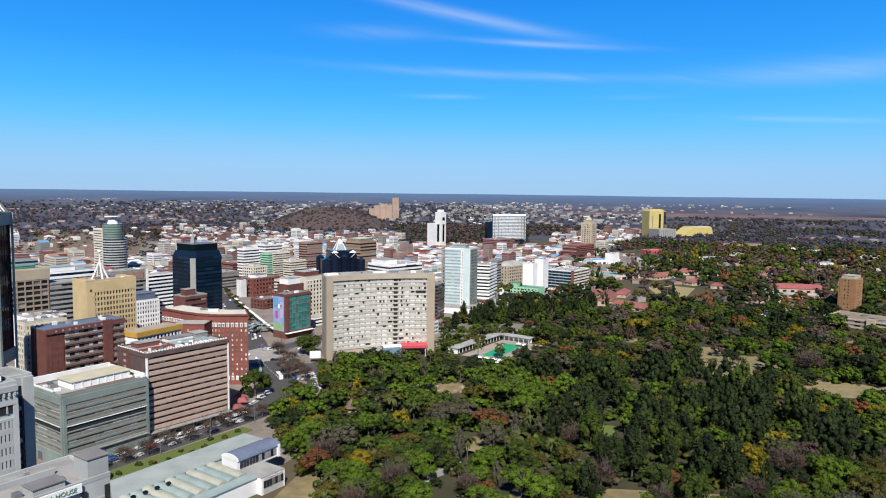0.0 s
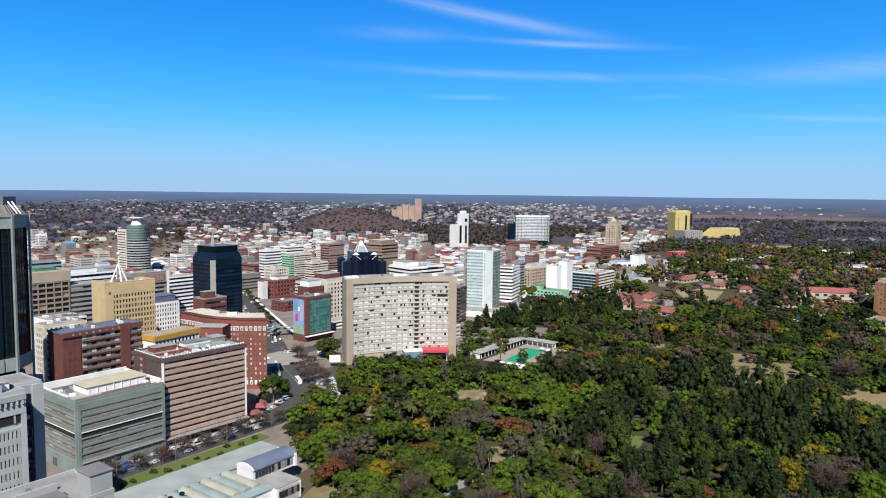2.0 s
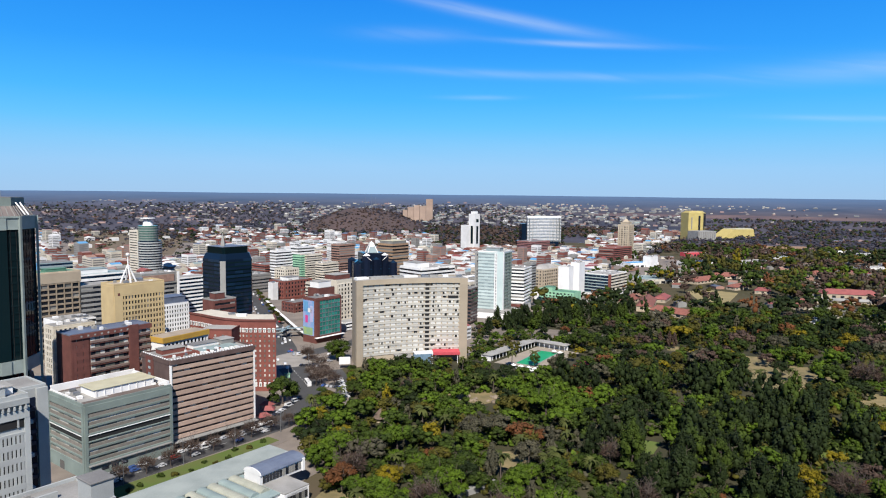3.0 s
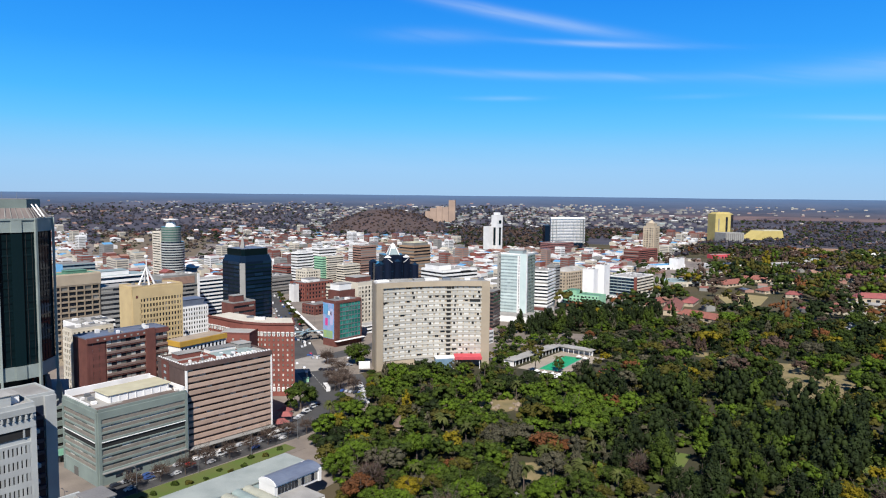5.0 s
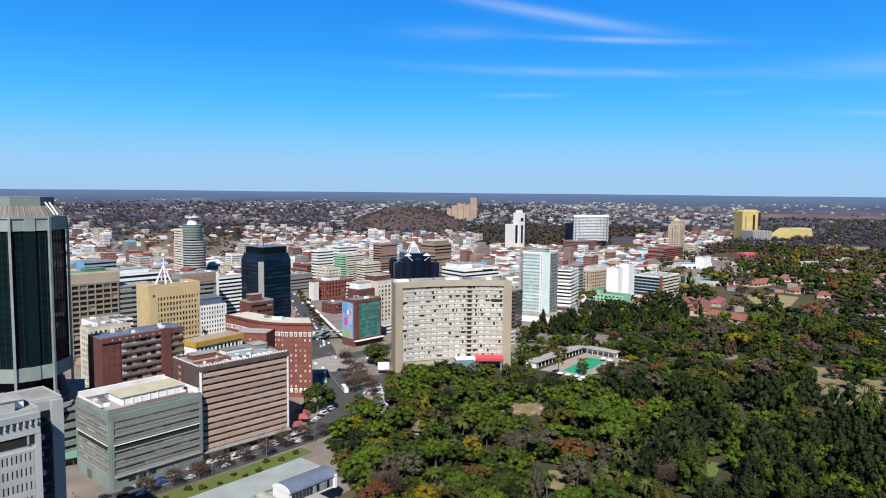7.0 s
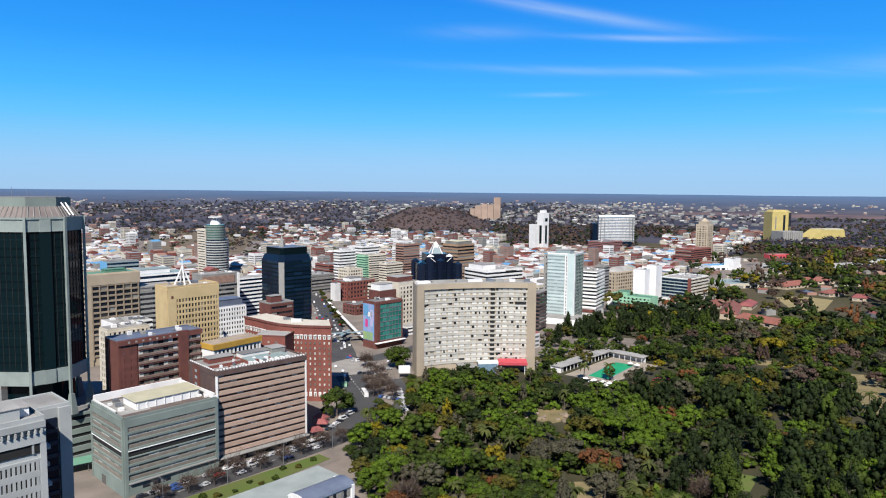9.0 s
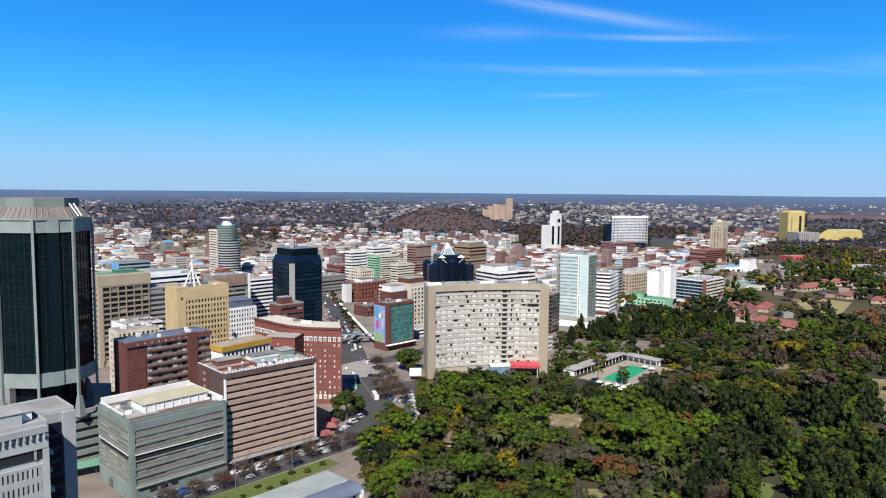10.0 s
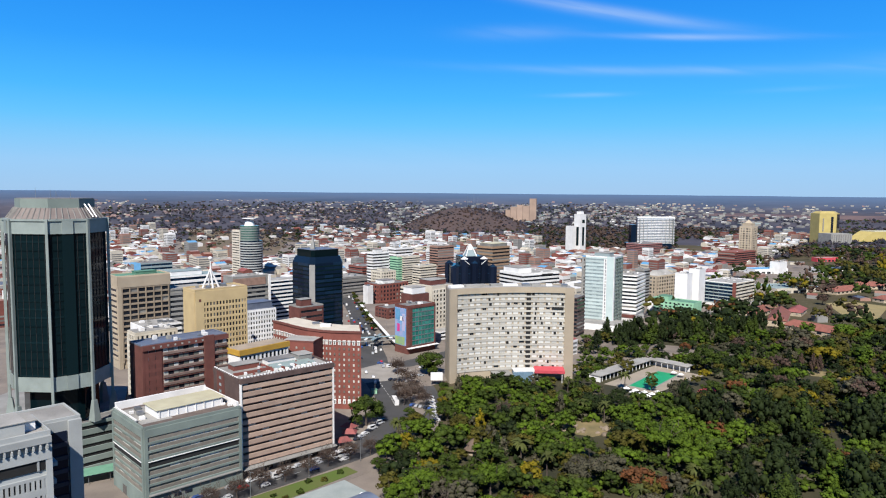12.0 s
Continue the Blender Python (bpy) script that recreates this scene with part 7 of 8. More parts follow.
for x, y in spots:
    if any((x - a[2]) ** 2 + (y - a[3]) ** 2 < (4.2 * a[4]) ** 2 for a in ACCENT):
        continue
    if y > 450 and x > 95 and rng.random() < 0.3:
        continue
    n1 = noise.noise((x / 60, y / 60, 0.3))
    n2 = noise.noise((x / 32, y / 32, 7.7)) + 0.5 * noise.noise((x / 11, y / 11, 1.1))
    u, w_ = rng.random(), rng.random()
    pine = 52 < x < 200 and 255 < y < 440 and abs(x - 60 - 0.3 * (y - 300)) < 130
    if pine and n1 > -0.3 and u < 0.8:
        if u < 0.26:
            continue
        kd, tn, s = "tall", ("dark" if w_ < 0.8 else "green"), rng.uniform(0.9, 1.5)
    elif u < 0.05:
        kd, tn, s = "cone", ("dark" if w_ < 0.5 else "grey"), rng.uniform(0.7, 1.1)
    elif ((x - 52) / 34) ** 2 + ((y - 412) / 30) ** 2 < 1:
        kd, tn, s = "broad", ("bright" if w_ < 0.8 else "green"), rng.uniform(0.9, 1.4)
    elif x < 50 and y < 440:
        q_ = n2 + rng.uniform(-0.5, 0.5)
        tn = "bright" if q_ > 0.06 else "green" if q_ > -0.2 else "olive" if q_ > -0.36 else rng.choice(("grey", "olive", "dark", "green"))
        kd, s = rng.choice(("broad", "broad", "flat")), rng.uniform(0.7, 1.4)
    elif y > 440 and x > 100:
        q_ = n2 + rng.uniform(-0.5, 0.5)
        tn = "bright" if q_ > 0.42 else "olive" if q_ > 0.26 else "green" if q_ > -0.02 else "dark" if q_ > -0.26 else rng.choice(("brown", "olive", "grey", "green"))
        kd, s = rng.choice(("broad", "broad", "broad", "flat", "tall")), 0.8 + 1.1 * rng.random() ** 1.4
        if kd == "tall":
            tn, s = rng.choice(("green", "dark")), rng.uniform(0.6, 0.9)
    else:
        n2 += rng.uniform(-0.35, 0.35)
        tn = "bright" if n2 > 0.25 else "olive" if n2 < -0.42 else "green" if n2 > -0.12 else "dark"
        if w_ < 0.07:
            tn = rng.choice(("brown", "olive", "grey"))
        kd, s = ("broad" if w_ < 0.85 else "flat"), rng.uniform(0.85, 1.45)
    if kd != "tall" and not (y > 390 and x < 60) and rng.random() < (0.08 if x < 50 or y > 440 else 0.05):
        tn = rng.choice(("rust", "yellow", "olive", "yellow"))
    if w_ > 0.88:
        s *= 0.55
    if y > 500 and x < 150:
        s *= 0.8
    if y > 436 and -46 < x < 14:
        s *= 0.76
    i = rng.randrange(len(SHAPES[kd]))
    if single < 200:
        single += 1
        if 0.325 < u < (0.43 if x < 60 and y < 450 else 0.36) and not pine:
            palm(x, y, rng.uniform(0.8, 1.15), rng.uniform(0, 360))
        elif 0.29 < u < 0.312 or (tn == "brown" and kd != "cone"):
            bare_tree(x, y, rng.uniform(1.0, 1.4), rng.uniform(0, 360), 1)
        else:
            plant(kd, tn, i, x, y, s, rng.uniform(0, 360))
    else:
        wood.add(tn, MID[kd][i % 4], x, y, 0, s, rng.uniform(0, 6.28))
for x, y in spots:
    for _ in range(3):
        a_, r_ = rng.uniform(0, 6.28), rng.uniform(3.5, 7)
        x2, y2 = x + r_ * math.cos(a_), y + r_ * math.sin(a_)
        if inside(PARK, x2, y2) and not any((x2 - a) ** 2 + (y2 - b) ** 2 < r * r * 0.92 for a, b, r in OPEN):
            wood.add(rng.choice(("green", "olive", "dark", "green", "grey", "bright")), LIGHT["shrub"][rng.randrange(3)], x2, y2, 0, rng.uniform(0.5, 1.7), rng.uniform(0, 6))
wood.build("park_trees", "trees crowded together in the park")
# conifers behind the pool and before the towers
row = Wood()
for k in range(44):
    x = 26 + 2.9 * k + rng.uniform(-2, 2)
    y = 626 + 0.55 * (x - 40) + rng.uniform(-9, 9)
    row.add(("dark", "dark", "green")[k % 3], SHAPES[("cone", "tall")[k % 4 == 3]][k % 2], x, y, 0, rng.uniform(0.9, 1.45), k)
for x, y, s in ((38, 622, 1.35), (20, 630, 1.35), (41, 628, 1.2)):
    row.add("dark", SHAPES["cone"][0], x, y, 0, s, x)
row.build("conifer_row", "conifers in a row before the city blocks")
for k in range(9):
    bare_tree(*av(8 + 11 * k, 12.5 + (k % 3)), 0.85 + 0.05 * (k % 4), 40 * k, 1 + k % 2)
for x, y in ((-112, 478), (-104, 470), (-120, 496), (-98, 452), (-92, 440), (-86, 430)):
    bare_tree(x, y, 1.0, x * 7, 2)
for k in range(15):
    plant("shrub", ("green", "olive", "green")[k % 3], k % 2, *av(-20 + 6.6 * k + rng.uniform(-3, 3), 24 + rng.uniform(-4, 4)), rng.uniform(0.3, 0.65), 30 * k)
for x, y, s in ((-90, 398, 0.5), (-86, 405, 0.6), (-98, 497, 1.0), (-95, 493, 0.8)):
    plant("broad", "green", 1, x, y, s, x)
for k, (x, y, s) in enumerate(((-70, 474, 0.9), (8, 474, 0.8), (-62, 466, 1.1), (-52, 470, 0.9), (4, 512, 0.8), (6, 494, 0.7), (-2, 497, 0.6), (9, 520, 0.8), (2, 528, 0.7), (-112, 388, 0.8), (-104, 399, 0.9))):
    plant("broad", ("green", "bright", "green")[k % 3], k % 5, x, y, s, 50 * k)
for k, (x, y) in enumerate(((-85, 338), (-77, 330), (-75, 344), (-84, 363), (-67, 328), (-86, 353), (-74, 379), (-67, 312))):
    plant(("broad", "flat")[k % 2], ("green", "olive", "dark")[k % 3], k % 3, x, y, 0.75 + 0.1 * (k % 3), 61 * k)
for k, (x, y, s) in enumerate(((-87, 397, 0.55), (-80, 382, 0.6), (-82, 403, 0.5), (-76, 388, 0.65), (-88, 410, 0.45), (-84, 371, 0.7), (-89, 390, 0.4))):
    plant(("broad", "flat")[k % 2], ("olive", "bright", "green", "green")[k % 4], k % 3, x, y, s, 43 * k)
# planting between the road bend and the hotel
for k, (x, y, s) in enumerate(((-81, 461, 0.7), (-79, 450, 0.6), (-77, 441, 0.8), (-75, 430, 0.7), (-73, 419, 0.9), (-68, 406, 1.0), (-72, 412, 0.7), (-80, 456, 0.5), (-74, 446, 0.7), (-90, 411, 0.55), (-87, 405, 0.6), (-84, 400, 0.7), (-80, 398, 0.6))):
    plant(("broad", "flat")[k % 2], ("green", "olive", "bright", "yellow", "green")[k % 5], k % 3, x, y, s, 47 * k)
palm(-76, 398, 1.0, 20)
palm(-72, 436, 1.1, 80)
palm(-70, 428, 1.0, 140)
for x, y in ((-119, 494), (-96, 436), (-98, 430), (-104, 444)):
    bare_tree(x, y, 1.1, x * 5, 1)
for k, (x, y) in enumerate(((-9, 372), (-14, 350), (22, 322), (36, 306), (-30, 336), (-2, 330), (44, 330), (12, 300), (-60, 330), (-66, 318), (0, 428), (12, 424), (46, 352), (-40, 322), (42.4, 494.5), (26, 489), (-8, 477), (-88, 378), (100, 470), (180, 452), (206, 466), (50, 300), (28, 340), (-26, 360))):
    palm(x, y, 1.0 + 0.08 * (k % 4), 37 * k)
for k in range(12):
    plant("broad", ("green", "olive")[k % 2], k % 5, -178 - 11 * k + rng.uniform(-2, 2), 625 + 26 * k, rng.uniform(0.6, 0.9), 40 * k)

# ---- low city, suburbs and far plain ----
def far_tree_tone(x, y):
    q_ = noise.noise((x / 130, y / 130, 4.4)) + rng.uniform(-0.22, 0.22)
    if rng.random() < 0.16:
        return rng.choice(("olive", "rust", "bright", "brown", "yellow", "rust"))
    return "dark" if q_ > 0.22 else "green" if q_ > 0.04 else "olive" if q_ > -0.08 else rng.choice(("brown", "brown", "brown", "olive", "green", "grey"))


def in_field(x, y):
    """The bare brown farmland far out to the right."""
    r, a = math.hypot(x, y), math.degrees(math.atan2(x, y))
    return 8 < a and 3140 + 6 * abs(a - 20) < r < 3470


homes = [(o_.matrix_basis.translation.x, o_.matrix_basis.translation.y) for o_ in list(scene.objects) if o_.parent is None and o_.get("category") == "house"]
taken = [(o_.matrix_basis.translation.x, o_.matrix_basis.translation.y) for o_ in list(scene.objects) if o_.parent is None and o_.get("category") in ("building",)]
TONES = [WHITE, CREAM, ROOF_PALE, ROOF_RED, ROOF_PINK, ROOF_BLUE, BRICK_BRIGHT, ROOF_AQUA, CONCRETE, ROOF_GREY, surface("terracotta_sheet", (0.42, 0.24, 0.18), (0.31, 0.18, 0.14), 0.85, 0.03), PAINT_BLUE, GLASS, surface("faded_rose_sheet", (0.44, 0.30, 0.27), (0.33, 0.22, 0.20), 0.85, 0.03)]


class Town:
    """Gathers far houses into one mesh, walls and roofs in their own tones."""

    def __init__(self):
        self.v, self.f, self.m = [], [], []

    def house(self, x, y, z, a, l1, l2, h, ri, wall, roof):
        c, s = math.cos(a), math.sin(a)
        o = len(self.v)
        for zz in (-2, h):
            for px, py in ((-l1 / 2, -l2 / 2), (l1 / 2, -l2 / 2), (l1 / 2, l2 / 2), (-l1 / 2, l2 / 2)):
                self.v.append((x + c * px - s * py, y + s * px + c * py, z + zz))
        self.f += [(o, o + 1, o + 5, o + 4), (o + 1, o + 2, o + 6, o + 5), (o + 2, o + 3, o + 7, o + 6), (o + 3, o, o + 4, o + 7)]
        self.m += [wall] * 4
        if ri > 0:
            for px in (-l1 / 2, l1 / 2):
                self.v.append((x + c * px, y + s * px, z + h + ri))
            self.f += [(o + 4, o + 5, o + 9, o + 8), (o + 6, o + 7, o + 8, o + 9), (o + 5, o + 6, o + 9), (o + 7, o + 4, o + 8)]
            self.m += [roof, roof, wall, wall]
        else:
            self.f.append((o + 4, o + 5, o + 6, o + 7))
            self.m.append(roof)

        for k in range(int((h - 1.2) / 3.3) if h > 8.5 else 0):
            zz = z + 1.3 + 3.3 * k
            for (ax, ay), (bx, by), (nx, ny) in (((-l1 / 2, -l2 / 2), (l1 / 2, -l2 / 2), (0, -0.2)), ((-l1 / 2, l2 / 2), (-l1 / 2, -l2 / 2), (-0.2, 0)), ((l1 / 2, -l2 / 2), (l1 / 2, l2 / 2), (0.2, 0)), ((l1 / 2, l2 / 2), (-l1 / 2, l2 / 2), (0, 0.2))):
                o = len(self.v)
                for u, hz in ((0.06, 0), (0.94, 0), (0.94, 1.5), (0.06, 1.5)):
                    px, py = ax + (bx - ax) * u + nx, ay + (by - ay) * u + ny
                    self.v.append((x + c * px - s * py, y + s * px + c * py, zz + hz))
                self.f.append((o, o + 1, o + 2, o + 3))
                self.m.append(9)

    def build(self, name, label):
        me = mesh_from(name, self.v, self.f, TONES)
        me.polygons.foreach_set("material_index", self.m)
        tagged(new(name, me), label, "buildings", kind="stuff")


town, suburb = Town(), Wood()


def in_city(x, y):
    return x < 30 + (y - 680) * 0.42 and y > 560 and x > -1.05 * y + 100


def shops_zone(x, y):
    """The open commercial strip between the towers and the wooded suburbs."""
    return not in_city(x, y) and x < 95 + (y - 680) * 0.5 and 900 < y < 1480


ga_, count = radians(55), 0
for i in range(-88, 140):
    for j in range(-63, 140):
        s, d = i * 19.0, j * 19.0
        if i % 6 == 0 or j % 5 == 0:
            continue
        x, y = -120 + s * math.cos(ga_) - d * math.sin(ga_), 560 + s * math.sin(ga_) + d * math.cos(ga_)
        dist = math.hypot(x, y)
        if not in_city(x, y) or dist > 2250 or dist < 560 or any((x - a) ** 2 + (y - b) ** 2 < 30 ** 2 for a, b in homes):
            continue
        if any((x - a) ** 2 + (y - b) ** 2 < 42 ** 2 for a, b in taken) or (abs((x + 145) + (y - 522) * 0.46) < 17 and y < 1300):
            continue
        if math.hypot(x + 375, y - 2250) < 330 or (-0.06 < x / y < 0.16 and 1560 < y < 2300):
            continue
        edge = dist > 1500
        if -0.62 < x / y < -0.41 and 1180 < y < 2300 and rng.random() < 0.93:
            if rng.random() < 0.5:
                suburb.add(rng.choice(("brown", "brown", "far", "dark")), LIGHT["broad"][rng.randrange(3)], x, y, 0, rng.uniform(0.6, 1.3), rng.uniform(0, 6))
            continue
        if rng.random() < (0.12 if not edge else 0.34):
            if rng.random() < 0.85:
                suburb.add(far_tree_tone(x, y), LIGHT["broad"][rng.randrange(3)], x, y, 0, rng.uniform(0.6, 1.0), rng.uniform(0, 6))
            continue
        near = max(0.0, 1 - (dist - 560) / 700)
        h = rng.uniform(3.5, 7.5) + (rng.random() ** 3) * 20 * near + (rng.random() ** 14) * 22 + near * 3
        l1, l2 = rng.uniform(12, 19), rng.uniform(12, 19)
        x, y = x + rng.uniform(-1, 1), y + rng.uniform(-1, 1)
        if dist < 860 and count < 24:
            count += 1
            wall, roof = rng.choice((CREAM, CREAM, WHITE, WHITE, BRICK_BRIGHT, BRICK_BRIGHT, BEIGE)), rng.choice((ROOF_PALE, ROOF_GREY, ROOF_PINK, ROOF_PALE, TONES[10]))
            q = Block("shop_building", x - 8, y - 10, 55, l1, l2, h, wall, "low flat-roofed shop building on a city street", roof, group="low city blocks")
            for k in range(max(1, min(3, int(h / 4)))):
                for side in "RL":
                    q.put("window_band", GLASS, side, q.length(side) / 2, 0.12, 1.8 + 3.6 * k, q.length(side) * 0.84, 0.14, 1.5)
            q.put("parapet", wall, "R", l1 / 2, 0.1, h, l1, 0.4, 0.8)
            q.put("parapet", wall, "L", l2 / 2, 0.1, h, l2, 0.4, 0.8)
            if rng.random() < 0.6:
                q.roof_box("roof_plant", rng.choice((WHITE, CONCRETE)), rng.uniform(0.3, 0.7), rng.uniform(0.3, 0.7), rng.uniform(3, 7), rng.uniform(3, 6), rng.uniform(1.5, 3))
        else:
            gab = rng.random() < 0.6
            town.house(x, y, 0, ga_ + (math.pi / 2 if rng.random() < 0.5 else 0), l1, l2, h, rng.uniform(1, 3) if gab else 0, rng.choice((0, 0, 1, 1, 6, 6, 10, 8)),
                       rng.choice((0, 0, 0, 0, 2, 2, 13, 4, 1, 5, 3, 3, 8, 7, 9, 9, 10, 11)))
# suburbs to the right and beyond: roofs among many trees
for _ in range(9500):
    an, dist = radians(rng.uniform(-43, 43)), 620 * (3700 / 620) ** (rng.random() ** 0.8)
    x, y = dist * math.sin(an), dist * math.cos(an)
    if in_city(x, y) and dist < 2150:
        continue
    if inside(PARK, x, y) or y < 560 or (x < 30 + (y - 680) * 0.1 and dist < 1400):
        continue
    if any((x - a) ** 2 + (y - b) ** 2 < 30 ** 2 for a, b in taken) or math.hypot(x - 287, y - 856) < 72 or (225 < x < 335 and 730 < y < 860 and rng.random() < 0.6):
        continue
    if dist > 3450 or (dist > 1800 and rng.random() < 0.25):
        continue
    if shops_zone(x, y) and rng.random() < 0.6:
        if rng.random() < 0.3:
            town.house(x, y, 0, ga_, rng.uniform(14, 30), rng.uniform(10, 18), rng.uniform(3.5, 6), rng.uniform(0.6, 1.6), rng.choice((0, 1, 8, 10)), rng.choice((2, 7, 9, 11, 13, 8, 5)))
        continue
    if (dist < 1600 and an > 0.05 and rng.random() < 0.45) or any(inside(p_, x, y) for p_ in BROWN_FIELDS) or any((x - a) ** 2 + (y - b) ** 2 < r * r for a, b, r in HOUSE_YARDS):
        continue
    z = rise(x, y)
    wood_belt = noise.noise((x / 420, y / 420, 2.2))
    if in_field(x, y) and rng.random() < 0.93:
        continue
    if rng.random() < (0.78 if dist < 1500 else 0.90 if an > 0.12 else 0.82) + (0.4 if an < 0.12 else 0.12) * wood_belt:
        s = rng.uniform(1.0, 2.0)
        sh = LIGHT[rng.choice(("broad", "broad", "flat", "tall"))][rng.randrange(3)] if dist < 1500 else TINY[rng.randrange(3)]
        s = s if dist < 1500 else rng.uniform(2.2, 4.6)
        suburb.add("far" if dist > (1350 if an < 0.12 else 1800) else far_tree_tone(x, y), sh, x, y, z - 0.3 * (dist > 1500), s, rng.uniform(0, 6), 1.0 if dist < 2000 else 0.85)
    else:
        k = 1.0 if dist < 2400 else 1.25
        town.house(x, y, z, rng.uniform(0, 3), rng.uniform(9, 22) * k, rng.uniform(8, 13) * k, rng.uniform(3, 5), rng.uniform(1.2, 2.6), rng.choice((1, 8, 10, 8) if dist < 1600 else (8, 10, 13)), rng.choice((2, 9, 3, 4, 8, 10, 5, 9, 9) if dist < 1600 else (9, 10, 13, 5, 8, 9)))
for _ in range(520):
    an, dist = radians(rng.uniform(-16, 17)), rng.uniform(2350, 3800)
    x, y = dist * math.sin(an), dist * math.cos(an)
    town.house(x, y, rise(x, y), rng.uniform(0, 3), rng.uniform(10, 30), rng.uniform(8, 16), rng.uniform(4, 7), rng.uniform(1, 3), 8, rng.choice((0, 2, 7, 5, 8, 9)))
for _ in range(1150):
    an, dist = radians(rng.uniform(3, 42)), rng.uniform(600, 1650)
    x, y = dist * math.sin(an), dist * math.cos(an)
    if in_city(x, y) or inside(PARK, x, y) or y < 560 or math.hypot(x - 287, y - 856) < 72 or (225 < x < 335 and 730 < y < 860 and rng.random() < 0.6) or any((x - a) ** 2 + (y - b) ** 2 < 24 ** 2 for a, b in taken):
        continue
    if any((x - a) ** 2 + (y - b) ** 2 < r * r for a, b, r in HOUSE_YARDS):
        continue
    if shops_zone(x, y) and rng.random() < 0.8:
        continue
    suburb.add(far_tree_tone(x, y), LIGHT[rng.choice(("broad", "broad", "flat"))][rng.randrange(3)], x, y, 0, rng.uniform(1.3, 2.5), rng.uniform(0, 6))
for _ in range(5200):
    an, dist = radians(rng.uniform(6, 43)), rng.uniform(1450, 3140)
    x, y = dist * math.sin(an), dist * math.cos(an)
    if in_city(x, y) or in_field(x, y) or any(inside(p_, x, y) for p_ in BROWN_FIELDS) or any((x - a) ** 2 + (y - b) ** 2 < 45 ** 2 for a, b in taken) or noise.noise((x / 260, y / 260, 6.1)) < -0.22:
        continue
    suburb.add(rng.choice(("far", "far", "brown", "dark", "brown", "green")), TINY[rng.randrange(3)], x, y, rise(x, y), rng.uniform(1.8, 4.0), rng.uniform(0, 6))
for _ in range(2200):
    y = rng.uniform(1560, 2450)
    x = y * rng.uniform(-0.07, 0.12 + 0.12 * (y > 1950))
    if any((x - a) ** 2 + (y - b) ** 2 < 45 ** 2 for a, b in taken):
        continue
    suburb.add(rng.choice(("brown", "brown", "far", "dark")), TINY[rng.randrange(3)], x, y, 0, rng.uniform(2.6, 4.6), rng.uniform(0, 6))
for _ in range(2600):
    an, dist = radians(rng.uniform(-40, 42)), rng.uniform(2850, 4100)
    x, y = dist * math.sin(an), dist * math.cos(an)
    if noise.noise((x / 500, y / 500, 9.1)) + 0.3 * (an > 0) < 0.0:
        continue
    if in_field(x, y):
        continue
    if rng.random() < (0.45 if an < 0.2 else 0.2):
        town.house(x, y, rise(x, y), rng.uniform(0, 3), rng.uniform(8, 20), rng.uniform(6, 10), rng.uniform(2.5, 4), rng.uniform(0.8, 1.6), rng.choice((1, 8, 13)), rng.choice((2, 8, 13, 5, 7, 9)))
for _ in range(5200):
    an, dist = radians(rng.uniform(-42, 6)), rng.uniform(1500, 3900)
    x, y = dist * math.sin(an), dist * math.cos(an)
    if (in_city(x, y) and dist < 1750) or noise.noise((x / 240, y / 700, 3.7)) < -0.12 or any((x - a) ** 2 + (y - b) ** 2 < 45 ** 2 for a, b in taken):
        continue
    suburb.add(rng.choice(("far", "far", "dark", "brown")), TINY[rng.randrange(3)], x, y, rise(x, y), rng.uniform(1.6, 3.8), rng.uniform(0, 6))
town.build("far_town", "white and red roofs of the far low town")
suburb.build("suburb_trees", "trees of the suburbs and the far plain")

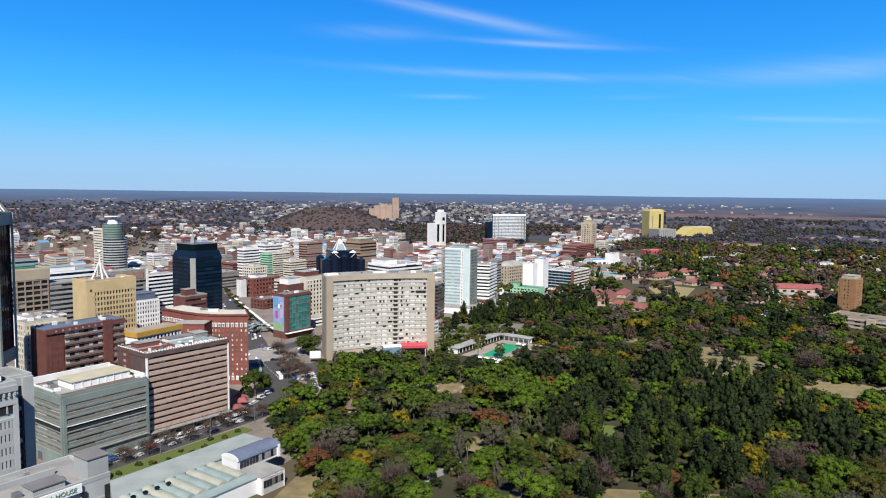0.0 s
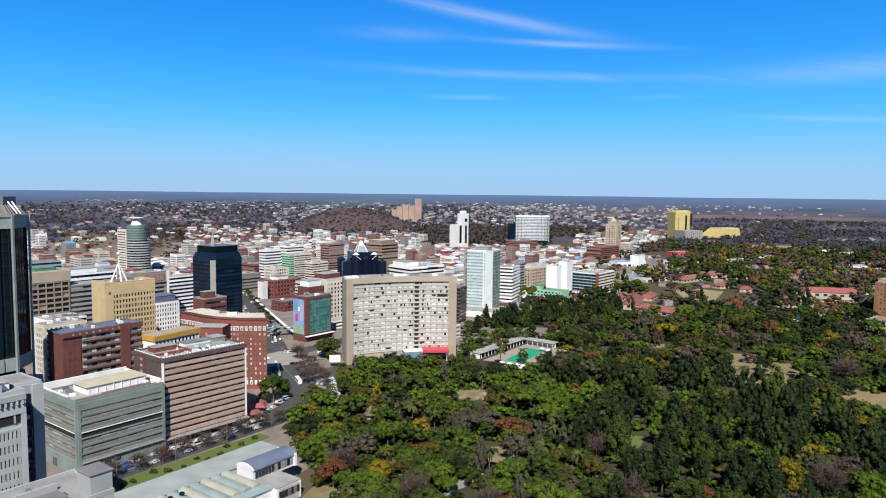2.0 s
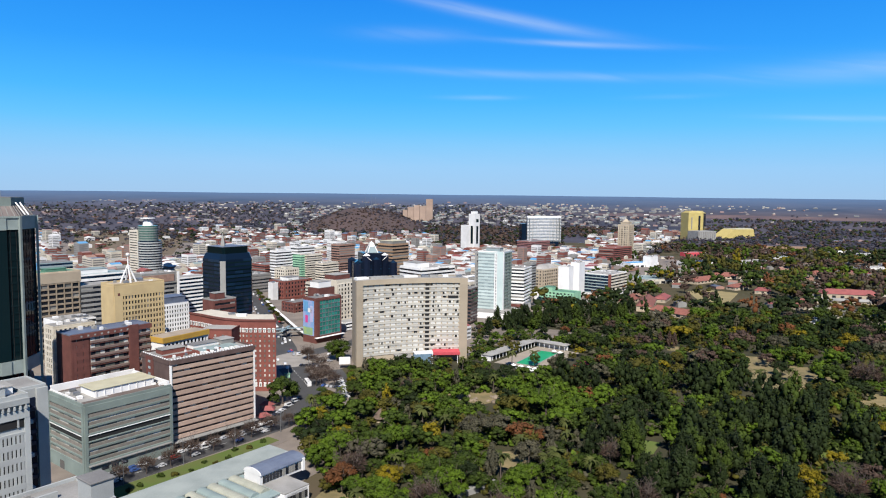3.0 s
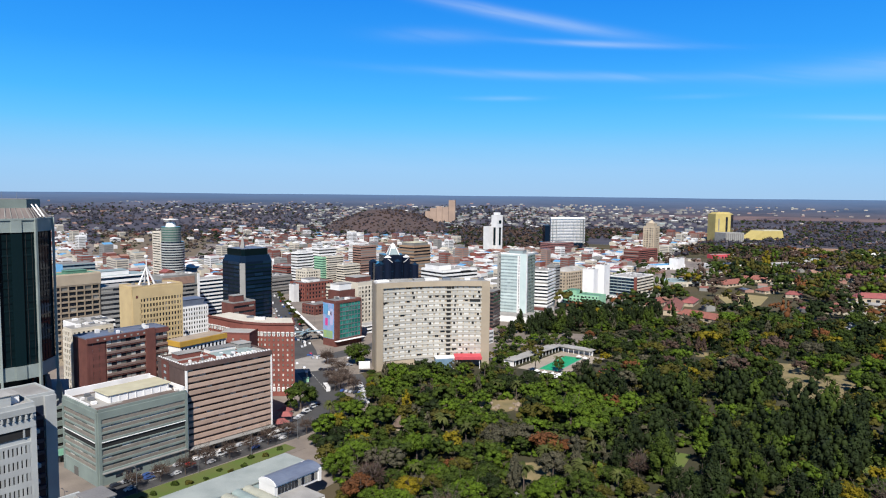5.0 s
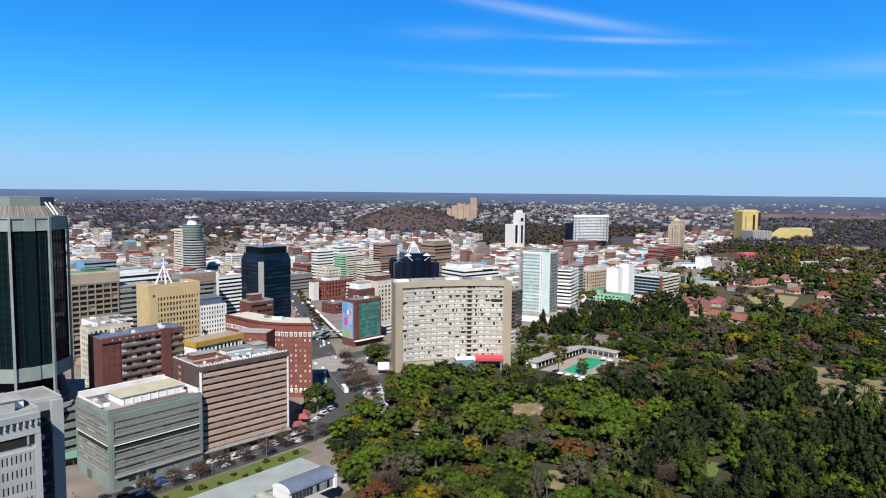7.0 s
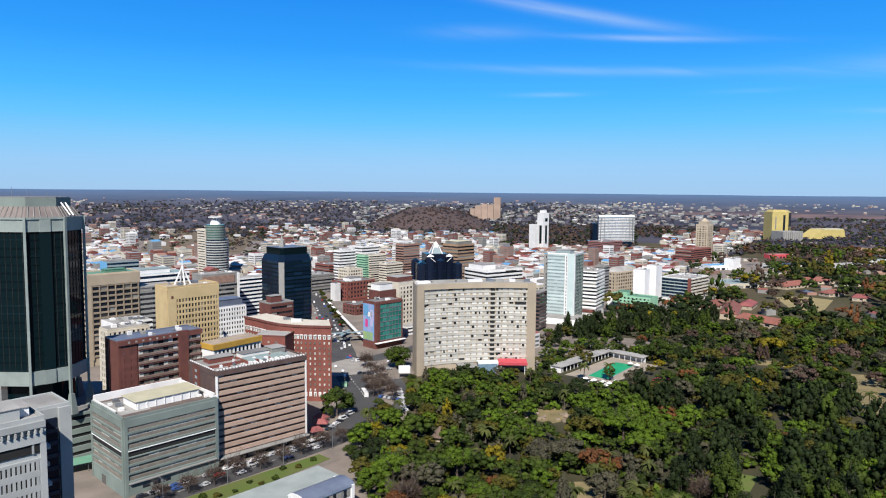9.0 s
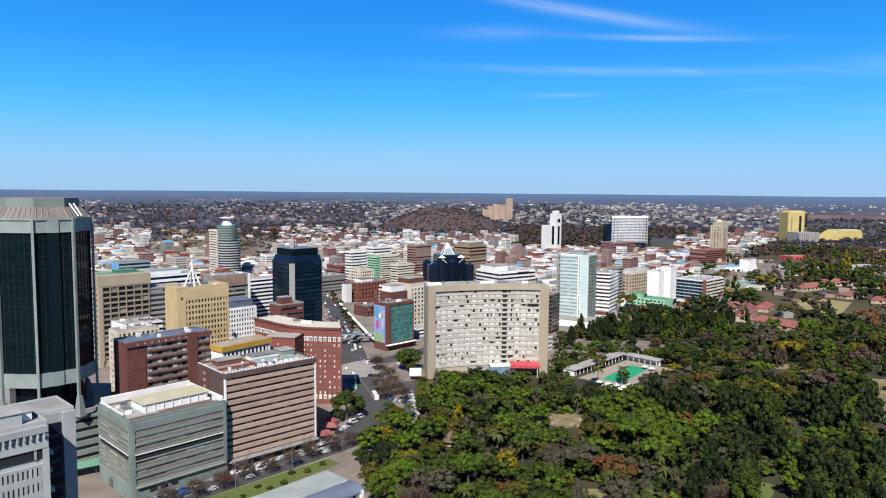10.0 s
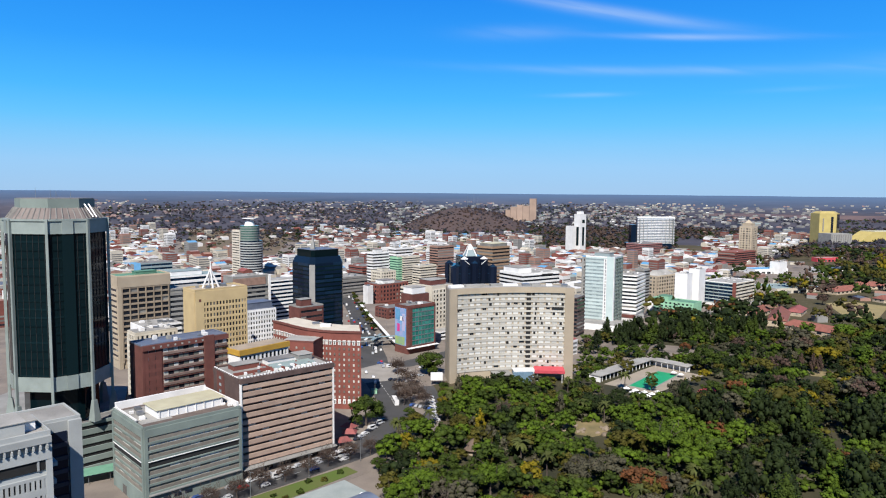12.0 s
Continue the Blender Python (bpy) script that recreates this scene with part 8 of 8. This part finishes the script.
# ---- wooded hill with stone towers behind ----
def hill_mesh():
    v, f, n, m = [], [], 40, 14
    for j in range(m):
        r = j / (m - 1)
        for i in range(n):
            t = 6.2832 * i / n
            x, y = (235 if math.cos(t) < 0 else 205) * r * math.cos(t), 190 * r * math.sin(t)
            v.append((x, y, 66 * (1 - r * r) ** 1.1 * (1 + 0.18 * noise.noise((x / 60, y / 60, 1))) - 2))
    f = [(j * n + i, (j + 1) * n + i, (j + 1) * n + (i + 1) % n, j * n + (i + 1) % n) for j in range(m - 1) for i in range(n)]
    return mesh_from("hill", v, f, surface("scrub_hill", (0.105, 0.070, 0.068), (0.072, 0.053, 0.050), 0.95, 0.02, 0.2), True)


hill = tagged(new("wooded_hill", hill_mesh()), "round brown scrub-covered hill beyond the city", "hill", kind="structure")
hill.matrix_basis = pose(-368, 2300, 0)
scrub = Wood()
for _ in range(1100):
    t, r = rng.uniform(0, 6.28), math.sqrt(rng.random()) * 0.97
    x, y = (235 if math.cos(t) < 0 else 205) * r * math.cos(t), 190 * r * math.sin(t)
    z = 66 * (1 - r * r) ** 1.1 - 3
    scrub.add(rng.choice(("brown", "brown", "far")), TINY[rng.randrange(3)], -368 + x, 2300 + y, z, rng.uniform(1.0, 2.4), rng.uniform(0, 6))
scrub.build("hill_scrub", "scrub on the hill")
SILO = surface("tan_stone", (0.40, 0.29, 0.22), (0.32, 0.23, 0.18), 0.9, 0.05)
silo = thing("far_stone_towers", -205, 2740, rise(-205, 2740), 0, "far tan stacked concrete silo towers", "building")
for x, w_, h in ((16, 26, 88), (-10, 24, 60), (-34, 22, 63), (-58, 24, 55), (-80, 18, 44)):
    part("tower", box_mesh(w_, 24, h, SILO), silo, pose(x, 0, 0))
for x, y, h in ((-350, 2290, 124), (-372, 2300, 116), (-340, 2310, 114)):
    q = thing("lattice_mast", x, y, 55, 0, "thin steel mast on the hilltop", "mast", "hill masts")
    rod("pole", q, (0, 0, 0), (0, 0, h - 65), 1.0, 0.3, STEEL, 4)
